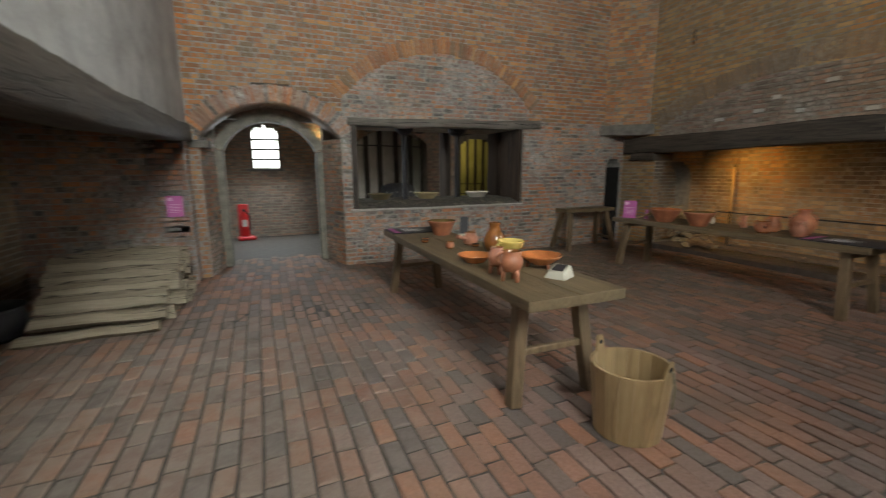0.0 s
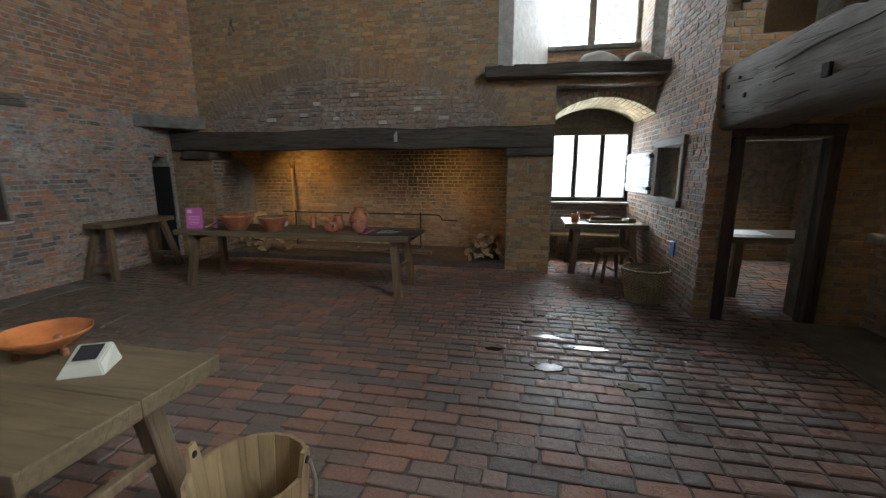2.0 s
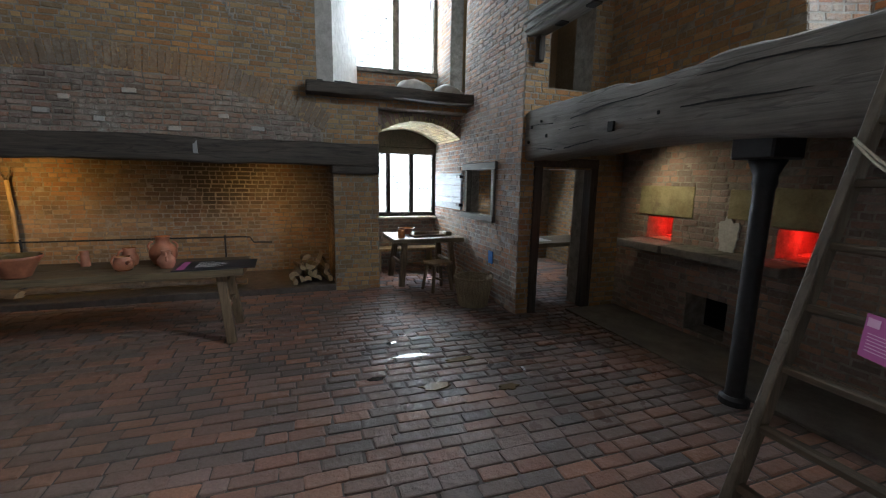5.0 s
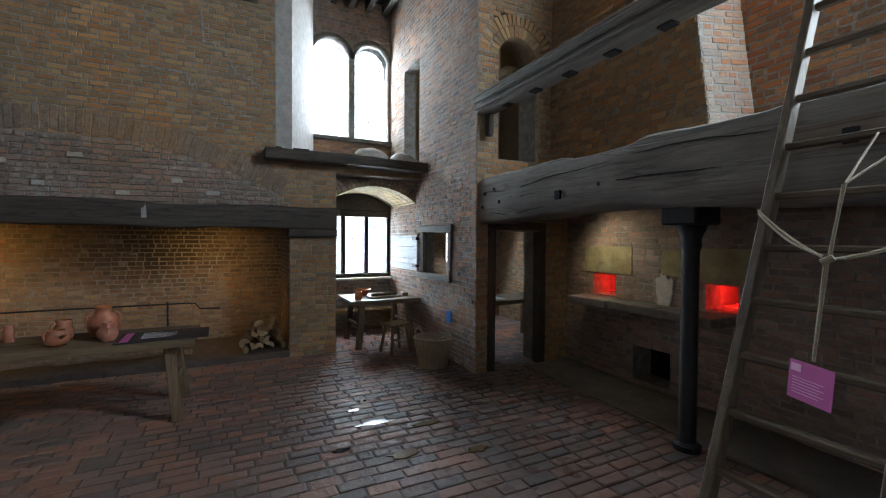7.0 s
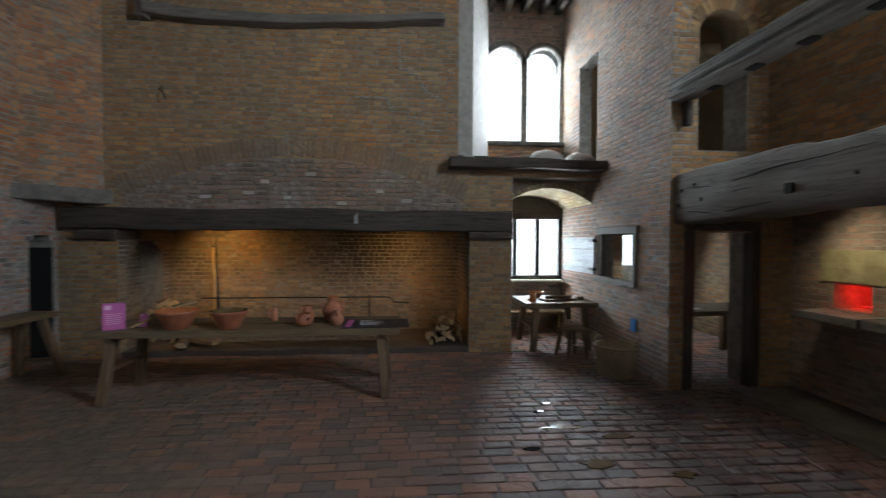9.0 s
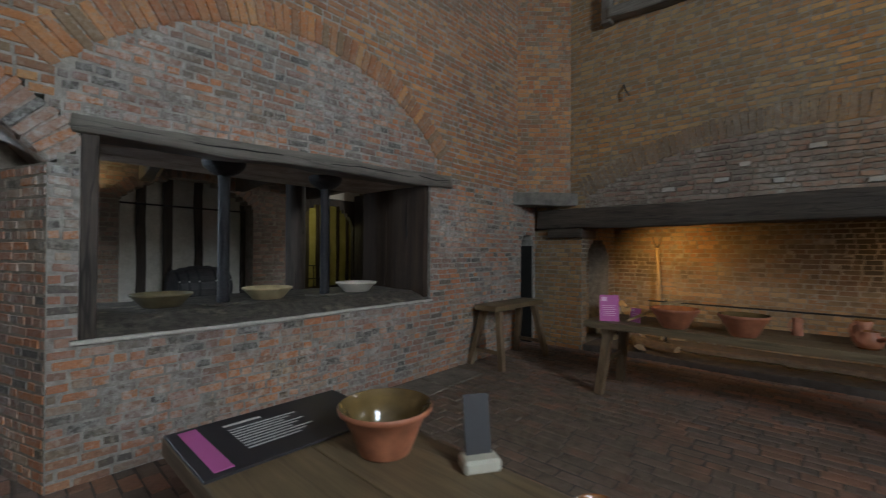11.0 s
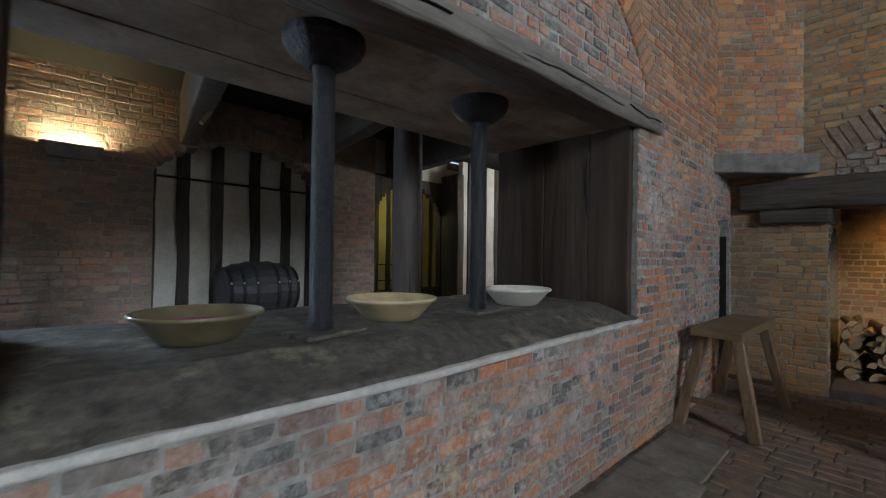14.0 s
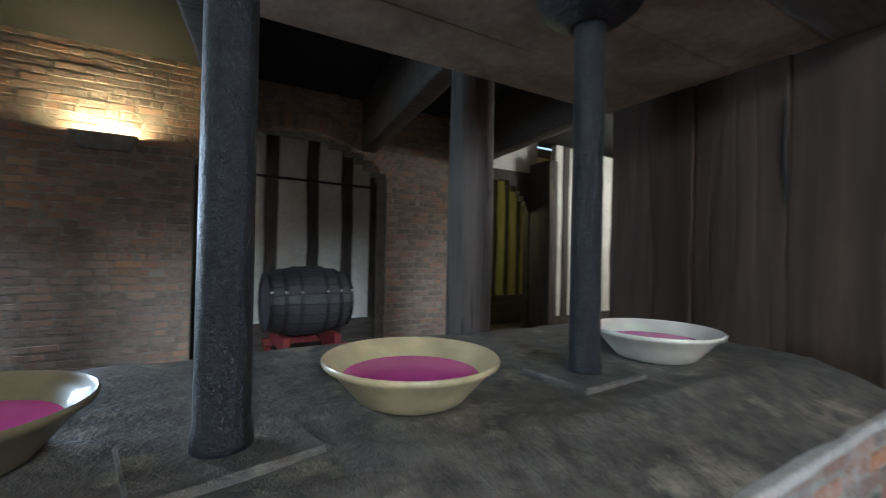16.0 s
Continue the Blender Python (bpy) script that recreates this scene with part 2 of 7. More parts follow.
M_yellow = rough_material("yellow_sandstone", (0.24, 0.20, 0.10), (0.40, 0.35, 0.19), 6, 0.9, 0.8, 40, c3=(0.20, 0.15, 0.10))
M_stone = rough_material("grey_stone", (0.115, 0.11, 0.098), (0.24, 0.225, 0.20), 7, 0.88, 0.5, 40)
M_oakdark = wood_material("dark_oak", (0.036, 0.029, 0.023), (0.11, 0.09, 0.072), "X", 0.75, 4, 0.7, crack_amount=0.4)
M_oakdark_y = wood_material("dark_oak_along", (0.034, 0.027, 0.021), (0.105, 0.086, 0.068), "Y", 0.75, 4, 0.7, crack_amount=0.4)
M_oakgrey_y = wood_material("weathered_oak_along", (0.072, 0.064, 0.055), (0.205, 0.185, 0.16), "Y", 0.8, 4, 0.7, crack_amount=0.3)
M_oakgrey = wood_material("weathered_oak", (0.135, 0.122, 0.106), (0.25, 0.23, 0.20), "X", 0.85, 4, 0.45, crack_amount=0.3)
M_oakdark_z = wood_material("dark_oak_upright", (0.03, 0.024, 0.02), (0.09, 0.07, 0.058), "Z", 0.75, 4, 0.6, crack_amount=0.8)
M_table = wood_material("table_oak", (0.115, 0.082, 0.046), (0.22, 0.162, 0.09), "Y", 0.55, 4, 0.25)
M_leg = wood_material("leg_oak", (0.12, 0.08, 0.045), (0.24, 0.165, 0.095), "Z", 0.65, 4, 0.25)
M_pine = wood_material("pale_pine", (0.33, 0.22, 0.11), (0.50, 0.36, 0.19), "Z", 0.6, 3, 0.2)
M_iron = rough_material("black_iron", (0.004, 0.004, 0.005), (0.034, 0.034, 0.042), 60, 0.34, 1.0, 85, 0.009, 0.25)
M_white = rough_material("white_limewash", (0.55, 0.53, 0.47), (0.72, 0.70, 0.64), 3, 0.9, 0.3, 30)
M_soffit = wood_material("soffit_boards", (0.10, 0.075, 0.055), (0.24, 0.19, 0.145), "X", 0.8, 2.5, 0.4, True)
M_soffit_h = rough_material("stained_soffit", (0.26, 0.205, 0.15), (0.52, 0.44, 0.34), 3.5, 0.85, 0.3, 30, c3=(0.20, 0.14, 0.09))
# Darker iron for the column: the shade it stands in is put into the colour.
M_column = rough_material("shaded_black_iron", (0.006, 0.006, 0.007), (0.02, 0.02, 0.023), 20, 0.5, 0.5, 90, 0.004)
# Matt black for soot, dark ceilings, and shade in holes and openings.
M_black = plain_material("soot_and_shade_black", (0.012, 0.011, 0.01), 0.9)
M_pane = pane_material()
M_lead = plain_material("lead_came", (0.05, 0.05, 0.055), 0.6, 0.3)
M_ground = rough_material("gravel_yard", (0.12, 0.11, 0.09), (0.22, 0.2, 0.17), 2, 0.95)


def floor_material():
    m, n, l, b = nodes_of("floor_brick", 0.55)
    nt = m.node_tree
    p = place_coord(nt)
    geo, info = n.new("ShaderNodeNewGeometry"), n.new("ShaderNodeObjectInfo")
    sm = n.new("ShaderNodeMath")
    l.new(geo.outputs["Random Per Island"], sm.inputs[0])
    l.new(info.outputs["Random"], sm.inputs[1])
    r = maths(nt, "FRACT", sm.outputs[0])
    cols = [(0.26, 0.115, 0.07), (0.21, 0.115, 0.085), (0.30, 0.14, 0.085), (0.17, 0.115, 0.095), (0.24, 0.15, 0.12), (0.33, 0.14, 0.07), (0.14, 0.105, 0.095), (0.22, 0.13, 0.10)]
    cols = [tuple(1.75 * (x * 0.76 + 0.24 * sum(c) / 3) for x in c) for c in cols]
    base = ramp(nt, [(i / 8, c) for i, c in enumerate(cols)], r, "CONSTANT")
    grain = noise_tex(nt, p, 45, 5, 0.7)
    base = mixed(nt, 0.6, base, ramp(nt, [(0.25, (0.4, 0.38, 0.36)), (0.75, (1, 1, 1))], grain), "MULTIPLY")
    dirt = ramp(nt, [(0.4, (0, 0, 0)), (0.7, (1, 1, 1))], noise_tex(nt, p, 0.8, 5, 0.65))
    base = mixed(nt, maths(nt, "MULTIPLY", dirt, 0.65), base, (0.15, 0.125, 0.10))
    # earth trodden over the bricks towards the hatch
    tr_ = n.new("ShaderNodeVectorMath")
    tr_.operation = "DISTANCE"
    tr_.inputs[1].default_value = (4.6, 6.2, 0)
    l.new(p, tr_.inputs[0])
    trod = n.new("ShaderNodeMapRange")
    trod.inputs["From Min"].default_value, trod.inputs["From Max"].default_value = 4.4, 1.2
    l.new(tr_.outputs["Value"], trod.inputs[0])
    cover = ramp(nt, [(0.3, (0.25, 0.25, 0.25)), (0.55, (1, 1, 1))], noise_tex(nt, p, 3.5, 5, 0.7))
    earth = ramp(nt, [(0.3, (0.085, 0.068, 0.05)), (0.7, (0.20, 0.165, 0.125))], noise_tex(nt, p, 9, 5, 0.7))
    base = mixed(nt, maths(nt, "MULTIPLY", maths(nt, "MULTIPLY", trod.outputs[0], cover), 0.9), base, earth)
    # lime dust trodden into the bricks beside the log hearth
    dust = n.new("ShaderNodeVectorMath")
    dust.operation = "DISTANCE"
    dust.inputs[1].default_value = (-0.9, 3.2, 0)
    l.new(p, dust.inputs[0])
    near = n.new("ShaderNodeMapRange")
    near.inputs["From Min"].default_value, near.inputs["From Max"].default_value = 3.0, 0.9
    l.new(dust.outputs["Value"], near.inputs[0])
    ragged = ramp(nt, [(0.34, (0.1, 0.1, 0.1)), (0.6, (1, 1, 1))], noise_tex(nt, p, 4.5, 6, 0.72))
    base = mixed(nt, maths(nt, "MULTIPLY", maths(nt, "MULTIPLY", near.outputs[0], ragged), 0.5), base, (0.40, 0.355, 0.30))
    # damp flags by the garden window
    sub = n.new("ShaderNodeVectorMath")
    sub.operation = "SUBTRACT"
    sub.inputs[1].default_value = (5.1, -0.5, 0)
    l.new(p, sub.inputs[0])
    ln = n.new("ShaderNodeVectorMath")
    ln.operation = "LENGTH"
    l.new(sub.outputs[0], ln.inputs[0])
    wet = n.new("ShaderNodeMapRange")
    wet.inputs["From Min"].default_value, wet.inputs["From Max"].default_value = 3.4, 0.8
    l.new(ln.outputs["Value"], wet.inputs[0])
    b.inputs["Specular IOR Level"].default_value = 0.26
    wetn = maths(nt, "MULTIPLY", wet.outputs[0], ramp(nt, [(0.3, (0.55, 0.55, 0.55)), (0.65, (1, 1, 1))], noise_tex(nt, p, 1.7, 4)))
    base = mixed(nt, maths(nt, "MULTIPLY", wetn, 0.85), base, mixed(nt, 0.8, base, (0.055, 0.052, 0.055)))
    l.new(base, b.inputs["Base Color"])
    rr = n.new("ShaderNodeMapRange")
    rr.inputs["To Min"].default_value, rr.inputs["To Max"].default_value = 0.62, 0.2
    l.new(wetn, rr.inputs[0])
    rn = n.new("ShaderNodeMath")
    rn.operation = "MULTIPLY_ADD"
    l.new(grain, rn.inputs[0])
    rn.inputs[1].default_value = 0.22
    l.new(rr.outputs[0], rn.inputs[2])
    # films of standing water on single bricks
    film_ = ramp(nt, [(0.56, (0, 0, 0)), (0.61, (1, 1, 1))], noise_tex(nt, p, 6.5, 3, 0.55))
    filmed = maths(nt, "MULTIPLY", maths(nt, "MULTIPLY", film_, wet.outputs[0]), 1.0)
    dry = n.new("ShaderNodeMix")
    l.new(filmed, dry.inputs[0])
    l.new(rn.outputs[0], dry.inputs[2])
    dry.inputs[3].default_value = 0.1
    l.new(dry.outputs[0], b.inputs["Roughness"])
    bumped(nt, b, noise_tex(nt, p, 16, 6, 0.68), 0.8, 0.02)
    return m


M_floor = floor_material()
M_joint = rough_material("floor_joint_dirt", (0.075, 0.06, 0.05), (0.14, 0.115, 0.095), 8, 0.8, 0.6)

# ---------------------------------------------------------------- building helpers


def mesh_object(name, verts, faces, mat, parent=None, label="", smooth=False):
    me = bpy.data.meshes.new(name)
    me.from_pydata(verts, [], faces)
    me.materials.append(mat)
    if smooth:
        me.polygons.foreach_set("use_smooth", [True] * len(me.polygons))
    me.update()
    o = new(name, me)
    if parent:
        o.parent = parent
    return tagged(o, label)


def part(name, bm, mat, parent=None, label="", smooth=False):
    """Links a bmesh as one mesh object under a thing or a part."""
    bmesh.ops.recalc_face_normals(bm, faces=bm.faces)
    me = bpy.data.meshes.new(name)
    bm.to_mesh(me)
    bm.free()
    me.materials.append(mat)
    if smooth:
        me.polygons.foreach_set("use_smooth", [True] * len(me.polygons))
    o = new(name, me)
    if parent:
        o.parent = parent
    return tagged(o, label)


def thing(name, label, category, m=None, group=""):
    o = new(name)
    o.empty_display_size = 0.1
    o.matrix_world = m or Matrix()
    return tagged(o, label, category, group)


def box(x0, x1, y0, y1, z0, z1, bevel=0.0, wob=0.0, cuts=0, m=None, seed=0):
    """A bevelled box; wob makes its faces uneven, like hewn timber or worn stone."""
    bm = bmesh.new()
    bmesh.ops.create_cube(bm, size=1)
    bmesh.ops.scale(bm, vec=(x1 - x0, y1 - y0, z1 - z0), verts=bm.verts)
    bmesh.ops.translate(bm, vec=((x0 + x1) / 2, (y0 + y1) / 2, (z0 + z1) / 2), verts=bm.verts)
    if bevel:
        bmesh.ops.bevel(bm, geom=bm.edges[:], offset=bevel, segments=2 if wob else 1, affect="EDGES", profile=0.6)
    if cuts:
        size = (x1 - x0, y1 - y0, z1 - z0)
        ax = size.index(max(size))
        lo = (x0, y0, z0)[ax]
        for i in range(1, cuts):
            co, no = [0, 0, 0], [0, 0, 0]
            co[ax], no[ax] = lo + size[ax] * i / cuts, 1
            bmesh.ops.bisect_plane(bm, geom=bm.verts[:] + bm.edges[:] + bm.faces[:], plane_co=co, plane_no=no)
    if wob and cuts >= 20:
        size = (x1 - x0, y1 - y0, z1 - z0)
        ax = size.index(max(size))
        for k in range(3):
            if k != ax:
                for f in (0.3, 0.7):
                    co, no = [0, 0, 0], [0, 0, 0]
                    co[k], no[k] = (x0, y0, z0)[k] + size[k] * f, 1
                    bmesh.ops.bisect_plane(bm, geom=bm.verts[:] + bm.edges[:] + bm.faces[:], plane_co=co, plane_no=no)
    if wob:
        for v in bm.verts:
            d = noise.noise_vector(v.co * 1.1 + Vector((seed * 7.3, seed, 0))) * wob + noise.noise_vector(v.co * 6 + Vector((0, seed * 3.1, seed))) * wob * 0.4
            v.co += d
    if m:
        bmesh.ops.transform(bm, matrix=m, verts=bm.verts)
    return bm


def curve_at(points, x):
    """Smooth height along a short list of (place, height)."""
    points = sorted(points)
    for (a, p), (b, q) in zip(points, points[1:]):
        if x <= b:
            t = min(1, max(0, (x - a) / (b - a)))
            return p + (q - p) * t * t * (3 - 2 * t)
    return points[-1][1]


def hewn_beam(length, y0, y1, low, high, seed=0, wob=0.014, step=0.07):
    """A great hewn timber along x from -length to 0, its underside and back following the tree."""
    bm = bmesh.new()
    n = int(length / step)
    ring = [(0, 0.05), (0, 0.35), (0, 0.7), (0, 0.95), (0.08, 1), (0.5, 1), (0.92, 1), (1, 0.95), (1, 0.5), (1, 0.05), (0.92, 0), (0.5, 0), (0.08, 0)]
    rows = []
    for i in range(n + 1):
        x = -length * i / n
        a, b = curve_at(low, x), curve_at(high, x)
        row = []
        for u, w in ring:
            v = Vector((x, y1 + (y0 - y1) * u, a + (b - a) * w))
            v += noise.noise_vector(Vector((x * 1.3, u * 2 + seed, w * 2))) * wob + noise.noise_vector(Vector((x * 7, u * 5, w * 5 + seed))) * wob * 0.45
            row.append(bm.verts.new(v))
        rows.append(row)
    k = len(ring)
    for p, q in zip(rows, rows[1:]):
        for i in range(k):
            bm.faces.new((p[i], p[(i + 1) % k], q[(i + 1) % k], q[i]))
    bm.faces.new(rows[0])
    bm.faces.new(rows[-1][::-1])
    return bm


def timber_split(points, width, face):
    """A strip for the dark of a long drying split in a timber's face y = face: tapered at both ends, through (x, z)
    points.
    """
    bm = bmesh.new()
    n = 26
    rows = []
    for i in range(n + 1):
        t = i / n
        x = points[0][0] + (points[-1][0] - points[0][0]) * t
        z = curve_at(points, x) + noise.noise(Vector((x * 5, points[0][1], 2))) * 0.012
        w = width * math.sin(math.pi * t) ** 0.7 * (0.6 + 0.6 * abs(noise.noise(Vector((x * 9, 1, 1))))) + 0.001
        rows.append([bm.verts.new((x, face + d, z + e * w)) for d, e in ((-0.03, -1), (0.006, -0.7), (0.006, 0.7), (-0.03, 1))])
    for p, q in zip(rows, rows[1:]):
        for i in range(4):
            bm.faces.new((p[i], p[(i + 1) % 4], q[(i + 1) % 4], q[i]))
    bm.faces.new(rows[0])
    bm.faces.new(rows[-1][::-1])
    return bm


def add(bm, other):
    """Joins other into bm."""
    me = bpy.data.meshes.new("tmp")
    other.to_mesh(me)
    other.free()
    bm.from_mesh(me)
    bpy.data.meshes.remove(me)
    return bm


def lathe(profile, seg=28, wob=0.0):
    """A turned shape from (radius, height) pairs."""
    bm = bmesh.new()
    rings = []
    for r, z in profile:
        if r < 1e-4:
            rings.append([bm.verts.new((0, 0, z))])
        else:
            rings.append([bm.verts.new((r * math.cos(2 * math.pi * i / seg), r * math.sin(2 * math.pi * i / seg), z)) for i in range(seg)])
    for a, b in zip(rings, rings[1:]):
        for i in range(seg):
            j = (i + 1) % seg
            if len(a) == 1 and len(b) == 1:
                continue
            if len(a) == 1:
                bm.faces.new((a[0], b[i], b[j]))
            elif len(b) == 1:
                bm.faces.new((a[i], a[j], b[0]))
            else:
                bm.faces.new((a[i], a[j], b[j], b[i]))
    if wob:
        for v in bm.verts:
            v.co += noise.noise_vector(v.co * 5) * wob
    return bm


def tube(points, radius, seg=8, taper=None):
    """A bar or rope along points."""
    bm = bmesh.new()
    pts = [Vector(p) for p in points]
    rings = []
    for i, p in enumerate(pts):
        d = (pts[min(i + 1, len(pts) - 1)] - pts[max(i - 1, 0)]).normalized()
        a = d.cross(Vector((0, 0, 1)) if abs(d.z) < 0.9 else Vector((1, 0, 0))).normalized()
        b = d.cross(a)
        r = radius * (1 if taper is None else 1 + (taper - 1) * i / (len(pts) - 1))
        rings.append([bm.verts.new(p + r * (math.cos(2 * math.pi * k / seg) * a + math.sin(2 * math.pi * k / seg) * b)) for k in range(seg)])
    for u, v in zip(rings, rings[1:]):
        for k in range(seg):
            bm.faces.new((u[k], u[(k + 1) % seg], v[(k + 1) % seg], v[k]))
    bm.faces.new(rings[0][::-1])
    bm.faces.new(rings[-1])
    return bm


def unit_bricks():
    made = []
    for k in range(6):
        bm = box(-0.5, 0.5, -0.5, 0.5, -0.5, 0.5)
        for v in bm.verts:
            v.co += noise.noise_vector(v.co * 3 + Vector((k * 5, 0, 0))) * 0.11
        bmesh.ops.bevel(bm, geom=bm.edges[:], offset=0.06, segments=1, affect="EDGES")
        bmesh.ops.recalc_face_normals(bm, faces=bm.faces)
        me = bpy.data.meshes.new("brick")
        bm.to_mesh(me)
        bm.free()
        made.append(me)
    return made


BRICK_MESHES = {}


def brick_mesh(mat):
    if mat.name not in BRICK_MESHES:
        ms = unit_bricks()
        for me in ms:
            me.materials.append(mat)
        BRICK_MESHES[mat.name] = ms
    return BRICK_MESHES[mat.name]


LATER = []   # single bricks, linked at the end of the file


def lay(parent, o, u, v, span, top, mat, spans=None, course=0.074, length=0.215, joint=0.013, proud=0.006, seed=0, single=None, name="bricks", bottom=0.0, skew=0.004):
    """Lays bricks on the plane through o along u and v, course by course, in the stretches that spans(height) leaves open."""
    rnd = random.Random(seed)
    o, u, v = Vector(o), Vector(u).normalized(), Vector(v).normalized()
    n = u.cross(v)
    verts, faces = [], []
    rows = int((top - bottom) / course + 0.5)
    for row in range(rows):
        v0 = bottom + row * course
        v1 = min(top, v0 + course) - joint
        if v1 - v0 < 0.02:
            continue
        for a, b in (spans((v0 + v1) / 2) if spans else [span]):
            header = row % 2 == 1
            p = a - rnd.random() * length * 0.8
            while p < b:
                step = length if not header else length * 0.5
                if rnd.random() < 0.22:
                    step = length * (0.5 if not header else 1)
                step *= rnd.uniform(0.94, 1.06)
                q0, q1 = max(a + 0.004, p), min(b - 0.004, p + step - joint)
                p += step
                if q1 - q0 < 0.035:
                    continue
                lift = proud + rnd.uniform(-0.004, 0.004)
                dv0, dv1 = rnd.uniform(-skew, skew), rnd.uniform(-skew, skew)
                if single and single(q0, v0):
                    c = o + u * ((q0 + q1) / 2) + v * ((v0 + v1) / 2 + dv0) + n * (lift - 0.035)
                    m = Matrix((u, v, n)).transposed().to_4x4()
                    m.translation = c
                    LATER.append((parent, m @ Matrix.Diagonal((q1 - q0, v1 - v0, 0.07, 1)), mat, rnd.randrange(6)))
                    continue
                k = len(verts)
                for (qa, va, h) in ((q0, v0 + dv0, -0.006), (q1, v0 + dv1, -0.006), (q1, v1 + dv1, -0.006), (q0, v1 + dv0, -0.006)):
                    verts.append(o + u * qa + v * va + n * h)
                e = 0.006
                for (qa, va) in ((q0 + e, v0 + dv0 + e), (q1 - e, v0 + dv1 + e), (q1 - e, v1 + dv1 - e), (q0 + e, v1 + dv0 - e)):
                    verts.append(o + u * (qa + rnd.uniform(-0.003, 0.003)) + v * (va + rnd.uniform(-0.003, 0.003)) + n * (lift + rnd.uniform(-0.002, 0.002)))
                faces += [(k + 4, k + 5, k + 6, k + 7)] + [(k + i, k + (i + 1) % 4, k + 4 + (i + 1) % 4, k + 4 + i) for i in range(4)]
    ob = mesh_object(name, verts, faces, mat, parent)
    tagged(ob, kind="stuff")
    return ob


def slab(name, o, u, v, thick, top, mat, spans, label, course=0.074, bottom=0.0):
    """The body of a wall behind its bricks: strips of full thickness, with the openings left out."""
    o, u, v = Vector(o), Vector(u).normalized(), Vector(v).normalized()
    n = u.cross(v)
    verts, faces, runs = [], [], []
    rows = int((top - bottom) / course + 0.5)
    for row in range(rows):
        v0, v1 = bottom + row * course, min(top, bottom + (row + 1) * course)
        key = tuple(spans((v0 + v1) / 2))
        if runs and runs[-1][2] == key:
            runs[-1][1] = v1
        else:
            runs.append([v0, v1, key])
    for v0, v1, key in runs:
        for a, b in key:
            k = len(verts)
            for h in (0, -thick):
                verts += [o + u * a + v * v0 + n * h, o + u * b + v * v0 + n * h, o + u * b + v * v1 + n * h, o + u * a + v * v1 + n * h]
            faces += [(k, k + 1, k + 2, k + 3), (k + 7, k + 6, k + 5, k + 4)] + [(k + i, k + 4 + i, k + 4 + (i + 1) % 4, k + (i + 1) % 4) for i in range(4)]
    return tagged(mesh_object(name, verts, faces, mat), label, "wall", kind="structure")


def cut(span, holes):
    """The stretches of span that holes (a list of (a, b)) leave."""
    out, a = [], span[0]
    for h0, h1 in sorted(holes):
        if h0 > a:
            out.append((a, min(h0, span[1])))
        a = max(a, h1)
    if a < span[1]:
        out.append((a, span[1]))
    return [s for s in out if s[1] - s[0] > 0.01]


def arc(c, half, spring, rise):
    """A segmental arch: height -> half width (None above the crown)."""
    r = (half * half + rise * rise) / (2 * rise)
    cz = spring + rise - r

    def width(z):
        if z <= spring:
            return half
        d = r * r - (z - cz) ** 2
        return math.sqrt(d) if d > 0 and z < spring + rise else None
    return width, r, cz


def hole(c, half, z0, spring, rise):
    w = arc(c, half, spring, rise)[0] if rise else (lambda z: half if z < spring else None)

    def at(z):
        k = w(z) if z > z0 else None
        return [(c - k, c + k)] if k else []
    return at


def ring_hole(c, half, z0, spring, rise, ring):
    """The opening together with the ring of stones that arches over it."""
    _, r, cz = arc(c, half, spring, rise)

    def at(z):
        if z < z0:
            return []
        if z <= spring:
            return [(c - half, c + half)]
        d = (r + ring) ** 2 - (z - cz) ** 2
        if d <= 0:
            return []
        w = min(math.sqrt(d), half * (z - cz) / (spring - cz)) if spring > cz else math.sqrt(d)
        return [(c - w, c + w)]
    return at


def voussoirs(parent, o, u, v, c, half, spring, rise, ring, mat, width=0.075, depth=0.1, proud=0.016, rings=1, name="voussoir"):
    """Bricks on end round a segmental arch, each one a piece of its own."""
    _, r, cz = arc(c, half, spring, rise)
    a0 = math.asin(min(1, half / r))
    o, u, v = Vector(o), Vector(u).normalized(), Vector(v).normalized()
    n = u.cross(v)
    rnd = random.Random(int(half * 1000))
    for k in range(rings):
        rr = r + ring * (k + 0.5)
        count = int(2 * a0 * rr / width)
        for i in range(count):
            a = -a0 + 2 * a0 * (i + 0.5) / count
            d = u * math.sin(a) + v * math.cos(a)
            t = u * math.cos(a) - v * math.sin(a)
            m = Matrix((t, d, n)).transposed().to_4x4()
            m.translation = o + u * c + v * cz + d * rr + n * (proud - depth / 2 + rnd.uniform(-0.004, 0.004))
            LATER.append((parent, m @ Matrix.Diagonal((width - 0.012, ring - 0.012, depth, 1)), mat, rnd.randrange(6)))


X, Y, Z = Vector((1, 0, 0)), Vector((0, 1, 0)), Vector((0, 0, 1))
TOP = 7.2

# ---------------------------------------------------------------- floor and ground
tagged(part("ground", box(-60, 60, -60, 60, -0.6, -0.25), M_ground), "plain gravel yard outside the hall", "ground", kind="structure")
floor = tagged(part("floor", box(-3.6, 11.0, -6.0, 16, -0.25, -0.012), M_joint), "worn brick floor with dirt-filled joints", "floor", kind="structure")


